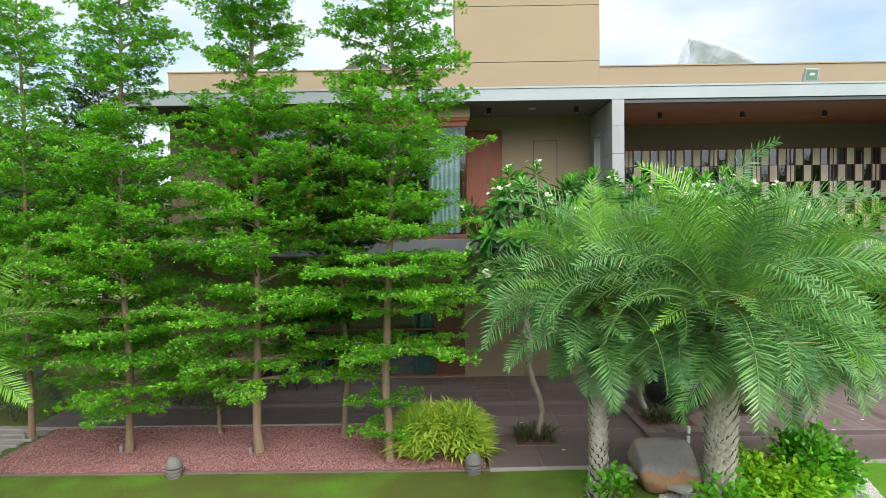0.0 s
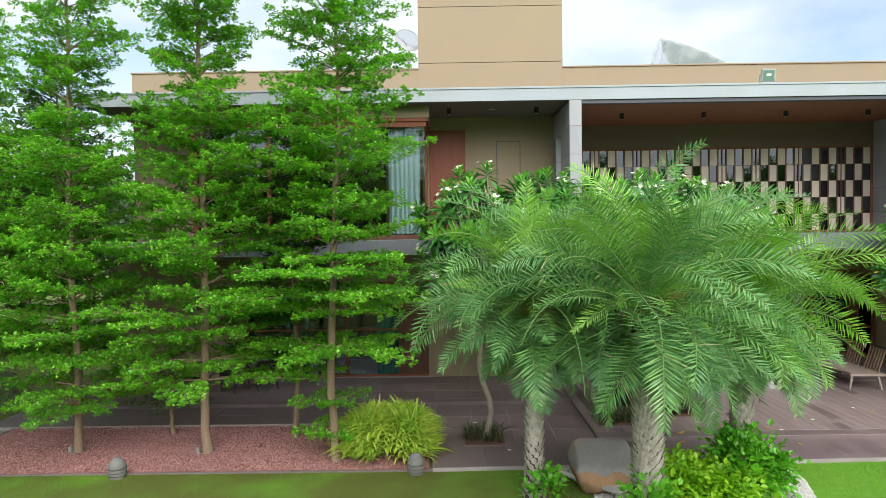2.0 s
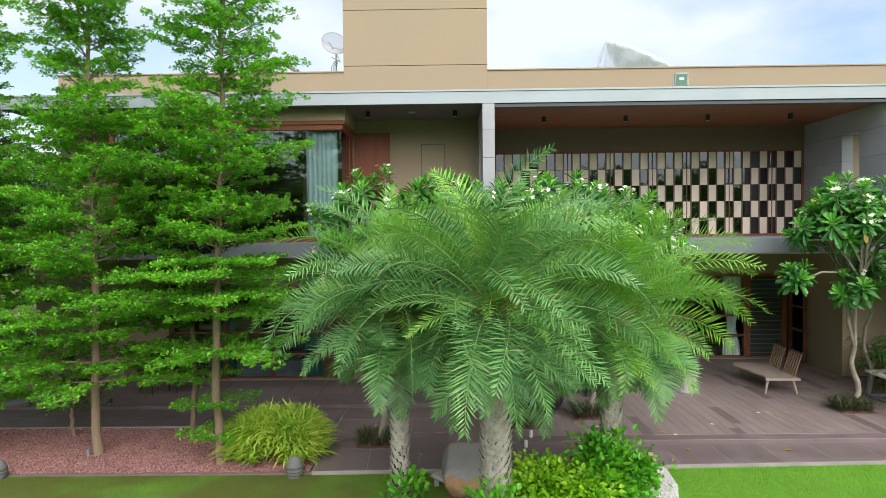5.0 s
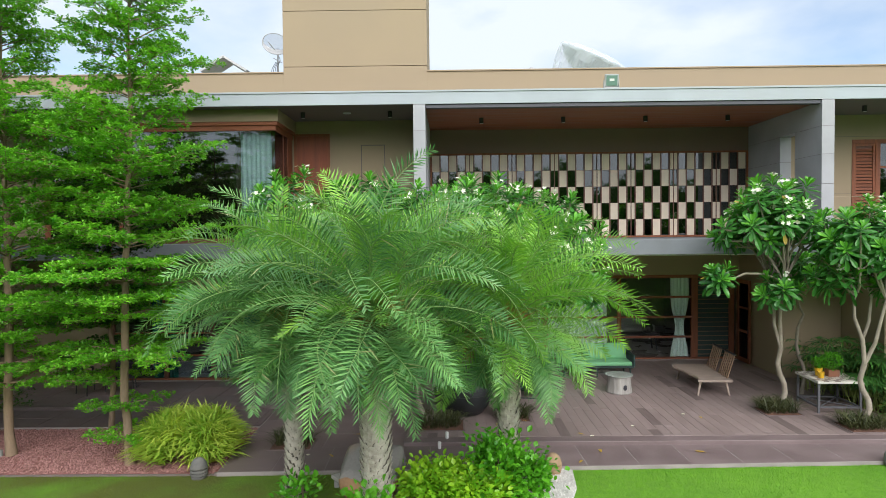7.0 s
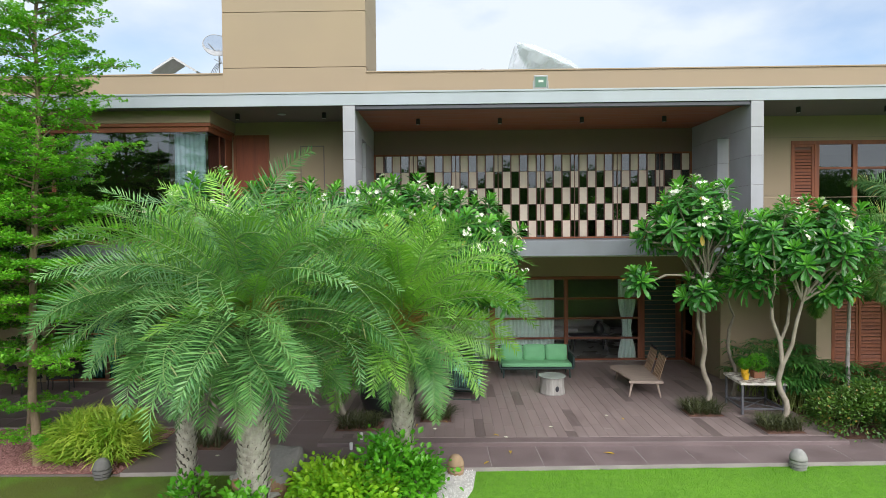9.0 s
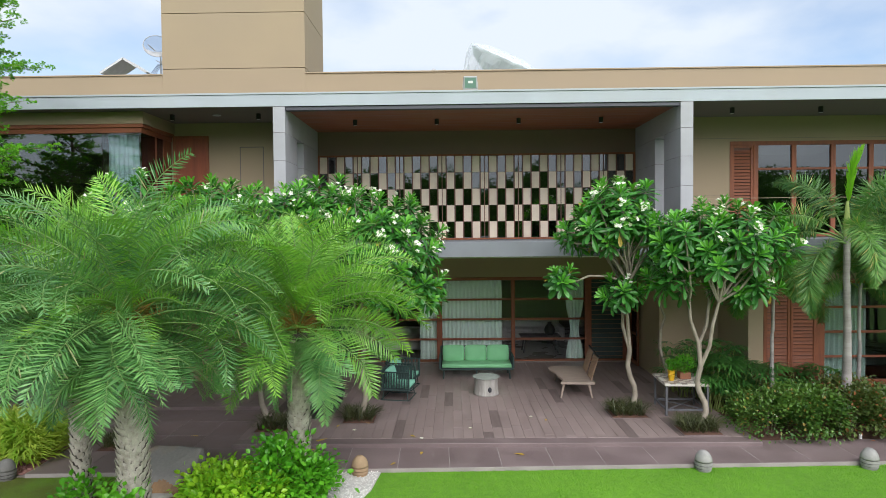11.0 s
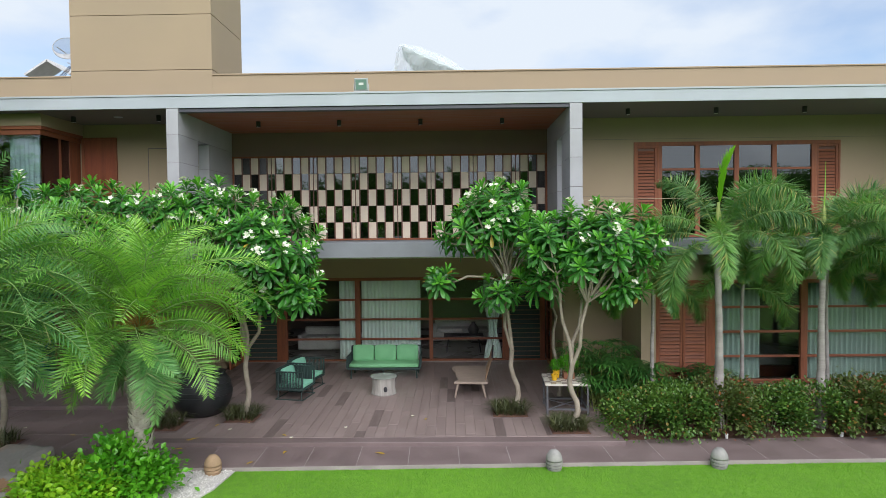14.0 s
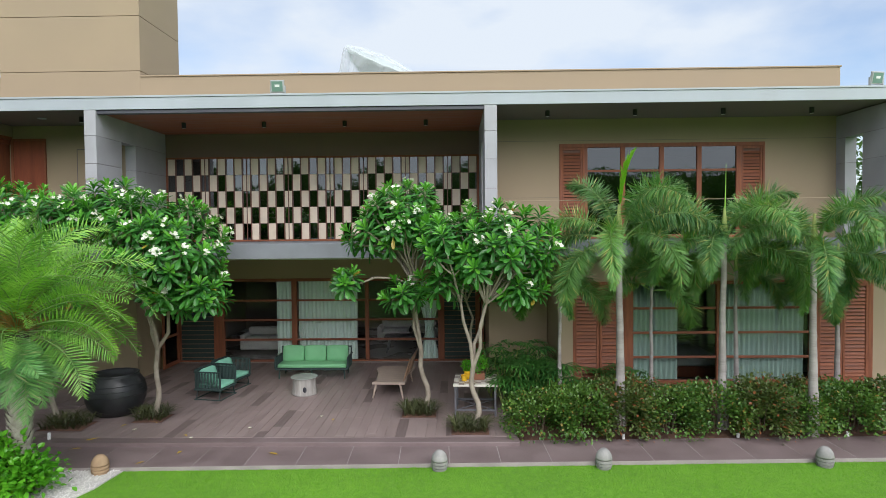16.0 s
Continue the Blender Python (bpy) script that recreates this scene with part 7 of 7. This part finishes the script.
# ---- paving pieces, gravel and lawn blades ----
def slab_mesh(w, d, h, edge=0.004, name="slab"):
    me = bpy.data.meshes.new(name)
    bm = boxes((0, w, 0, d, -h, 0), bevel=edge)
    bmesh.ops.recalc_face_normals(bm, faces=bm.faces)
    bm.to_mesh(me)
    bm.free()
    return me


def lay(parent, x0, x1, y0, y1, w, d, top, material, gap=0.008, name="slab", seed=1, tilt=0.001, stagger=0.0):
    """Rectangular slabs over a rectangle, each a piece of its own, trimmed at the far edges."""
    rng = np.random.default_rng(seed)
    made = {}
    nx = math.ceil((x1 - x0) / w - 0.02)
    for i in range(nx):
        xa, xb = x0 + i * w, min(x1, x0 + (i + 1) * w)
        y = y0 - (rng.uniform(0, d) if stagger else 0)
        while y < y1 - 0.03:
            ya, yb = max(y, y0), min(y + d, y1)
            y += d
            if yb - ya < 0.06:
                continue
            key = (round(xb - xa - gap, 3), round(yb - ya - gap, 3 if not stagger else 1))
            if key not in made:
                made[key] = slab_mesh(xb - xa - gap, yb - ya - gap if not stagger else yb - ya - gap, 0.03)
                made[key].materials.append(material)
                made[key + ("d",)] = yb - ya
            ob = new(name, made[key])
            ob.parent = parent
            ob.matrix_basis = pose(xa + gap / 2, ya + gap / 2, top + rng.uniform(-tilt, tilt), rng.uniform(-0.05, 0.05), rng.uniform(-0.05, 0.05), 0)
            if stagger:
                ob.scale.y = (yb - ya - gap) / (made[key + ("d",)] - gap)


lay(path_base, 0.73, 27.0, 11.09, 12.275, 0.967, 1.19, PATH, M_PATH, seed=1)
lay(path_west, 0.71, 4.03, 12.06, 14.88, 0.84, 0.94, PATH - 0.005, M_PATH, seed=2)
lay(path_left, -9.45, 0.69, 13.55, 14.88, 1.0, 0.66, PATH, M_PATH, seed=3)
lay(terrace_left, -9.2, 4.03, 15.15, 17.40, 0.9, 0.75, FLOOR, M_PATH, seed=4)
lay(terrace_base, 4.06, 14.69, 12.51, 19.74, 0.2127, 1.25, FLOOR, M_PLANK, gap=0.002, name="plank", seed=5, stagger=1.0)

# stepping stones across the grass
steps = thing("stepping_stones", (0, 0, LAWN), "row of grey stone treads set in grass", "stepping stones", kind="structure")
for k in range(7):
    y = 11.35 + k * 0.36
    part("tread", boxes((-10.9, -9.15 + 0.06 * k, y, y + 0.22, -0.05, 0.05), bevel=0.008), M_JOINT, steps)
setting("kerb", boxes((-8.75, 0.66, 10.92, 10.98, -0.35, -0.125), (-8.81, -8.755, 10.92, 13.5, -0.35, -0.11), (0.664, 0.715, 10.92, 10.98, -0.3, -0.10)), M_JOINT_D, "thin dark kerb round the red gravel", "kerb")


def gravel(name, inside, bounds, n, size, material, level, seed, label):
    """Many loose angular stones over a bed."""
    rng = np.random.default_rng(seed)
    x0, x1, y0, y1 = bounds
    h = Heap()
    p = np.column_stack([rng.uniform(x0, x1, n), rng.uniform(y0, y1, n), np.full(n, level + size * 0.15)])
    keep = np.array([inside(a, b) for a, b in p[:, :2]])
    p = p[keep]
    p[:, 2] += rng.uniform(0, size * 0.5, len(p))
    tV = ((0.5, 0, 0), (0, 0.42, 0.05), (-0.5, 0.05, 0), (0, -0.45, 0), (0.05, 0, 0.33), (0, 0, -0.3))
    tF = ((0, 1, 4), (1, 2, 4), (2, 3, 4), (3, 0, 4), (1, 0, 5), (2, 1, 5), (3, 2, 5), (0, 3, 5))
    strew(h, tV, tF, p, unit(len(p), rng, 0.4), unit(len(p), rng) * 0.5 + Z3, rng.uniform(0.6, 1.4, len(p)) * size)
    return tagged(put(name, h.mesh(name), material), label, "gravel", "", "stuff")


def stones(name, light, dark):
    m, nt, b, out = shader(name)
    g = nt.nodes.new("ShaderNodeNewGeometry")
    f, _ = noise_of(nt, 60, 2)
    c = blend(nt, g.outputs["Random Per Island"], dark, light)
    c = blend(nt, 0.2, c, blend(nt, f, dark, light))
    nt.links.new(c, b.inputs["Base Color"])
    b.inputs["Roughness"].default_value = 0.85
    return m


S_RED = stones("red_stone_chips", (0.47, 0.25, 0.225), (0.20, 0.088, 0.08))
S_WHITE = stones("white_pebbles", (0.84, 0.82, 0.78), (0.52, 0.50, 0.47))
setting("ground_red", boxes((-8.75, 0.66, 10.98, 13.5, -0.4, -0.13)), M_RED, "bed of red stone chips under the trees", "gravel bed")
gravel("red_gravel", lambda x, y: True, (-8.74, 0.65, 10.99, 13.53), 27500, 0.042, S_RED, -0.13, 111, "loose red stone chips under the trees")

EDGE = [(3.05, 10.96), (7.2, 11.078), (7.12, 10.3), (6.85, 9.5), (6.2, 8.6), (4.9, 7.9), (3.2, 7.7), (2.95, 8.6), (3.42, 9.9), (3.12, 10.6)]


def in_bed(x, y):
    inside, j = False, len(EDGE) - 1
    for i in range(len(EDGE)):
        (xi, yi), (xj, yj) = EDGE[i], EDGE[j]
        if (yi > y) != (yj > y) and x < (xj - xi) * (y - yi) / (yj - yi) + xi:
            inside = not inside
        j = i
    return inside


bm = bmesh.new()
lo = [bm.verts.new((x, y, -0.35)) for x, y in EDGE]
hi = [bm.verts.new((x, y, -0.13)) for x, y in EDGE]
bm.faces.new(hi)
for i in range(len(EDGE)):
    j = (i + 1) % len(EDGE)
    bm.faces.new((lo[i], lo[j], hi[j], hi[i]))
setting("ground_white", bm, M_WHITE_BED, "bed of white pebbles round the palms", "gravel bed")
gravel("white_gravel", in_bed, (2.7, 7.15, 7.6, 11.17), 16000, 0.026, S_WHITE, -0.13, 112, "loose white pebbles round the palms")

# lawn blades near the path
rng = np.random.default_rng(121)
h = Heap()
n = 150000
x = rng.uniform(-13, 27, n)
p = np.column_stack([x, np.where(x > 0.72, 11.075 + math.tan(radians(1.65)) * (x - 7.0), 10.915) - rng.uniform(0, 1, n) ** 1.4 * 2.6, np.full(n, LAWN - 0.003)])
wear = np.array([noise.noise(Vector((float(a) * 0.8, float(b) * 0.8, 0))) for a, b in p[:, :2]])
keep = np.array([not in_bed(a, b) for a, b in p[:, :2]])
p, wear = p[keep], wear[keep]
D = unit(len(p), rng, 0.3) * 0.75 + Z3
size = rng.uniform(0.022, 0.05, len(p)) * (1 + 0.25 * wear)
strew(h, ((0, 0.07, 0), (0, -0.07, 0), (1, 0, 0)), ((0, 1, 2),), p, D, unit(len(p), rng), size)
tagged(put("grass", h.mesh("grass"), L_LAWN), "short bright green lawn grass", "grass", "", "stuff")
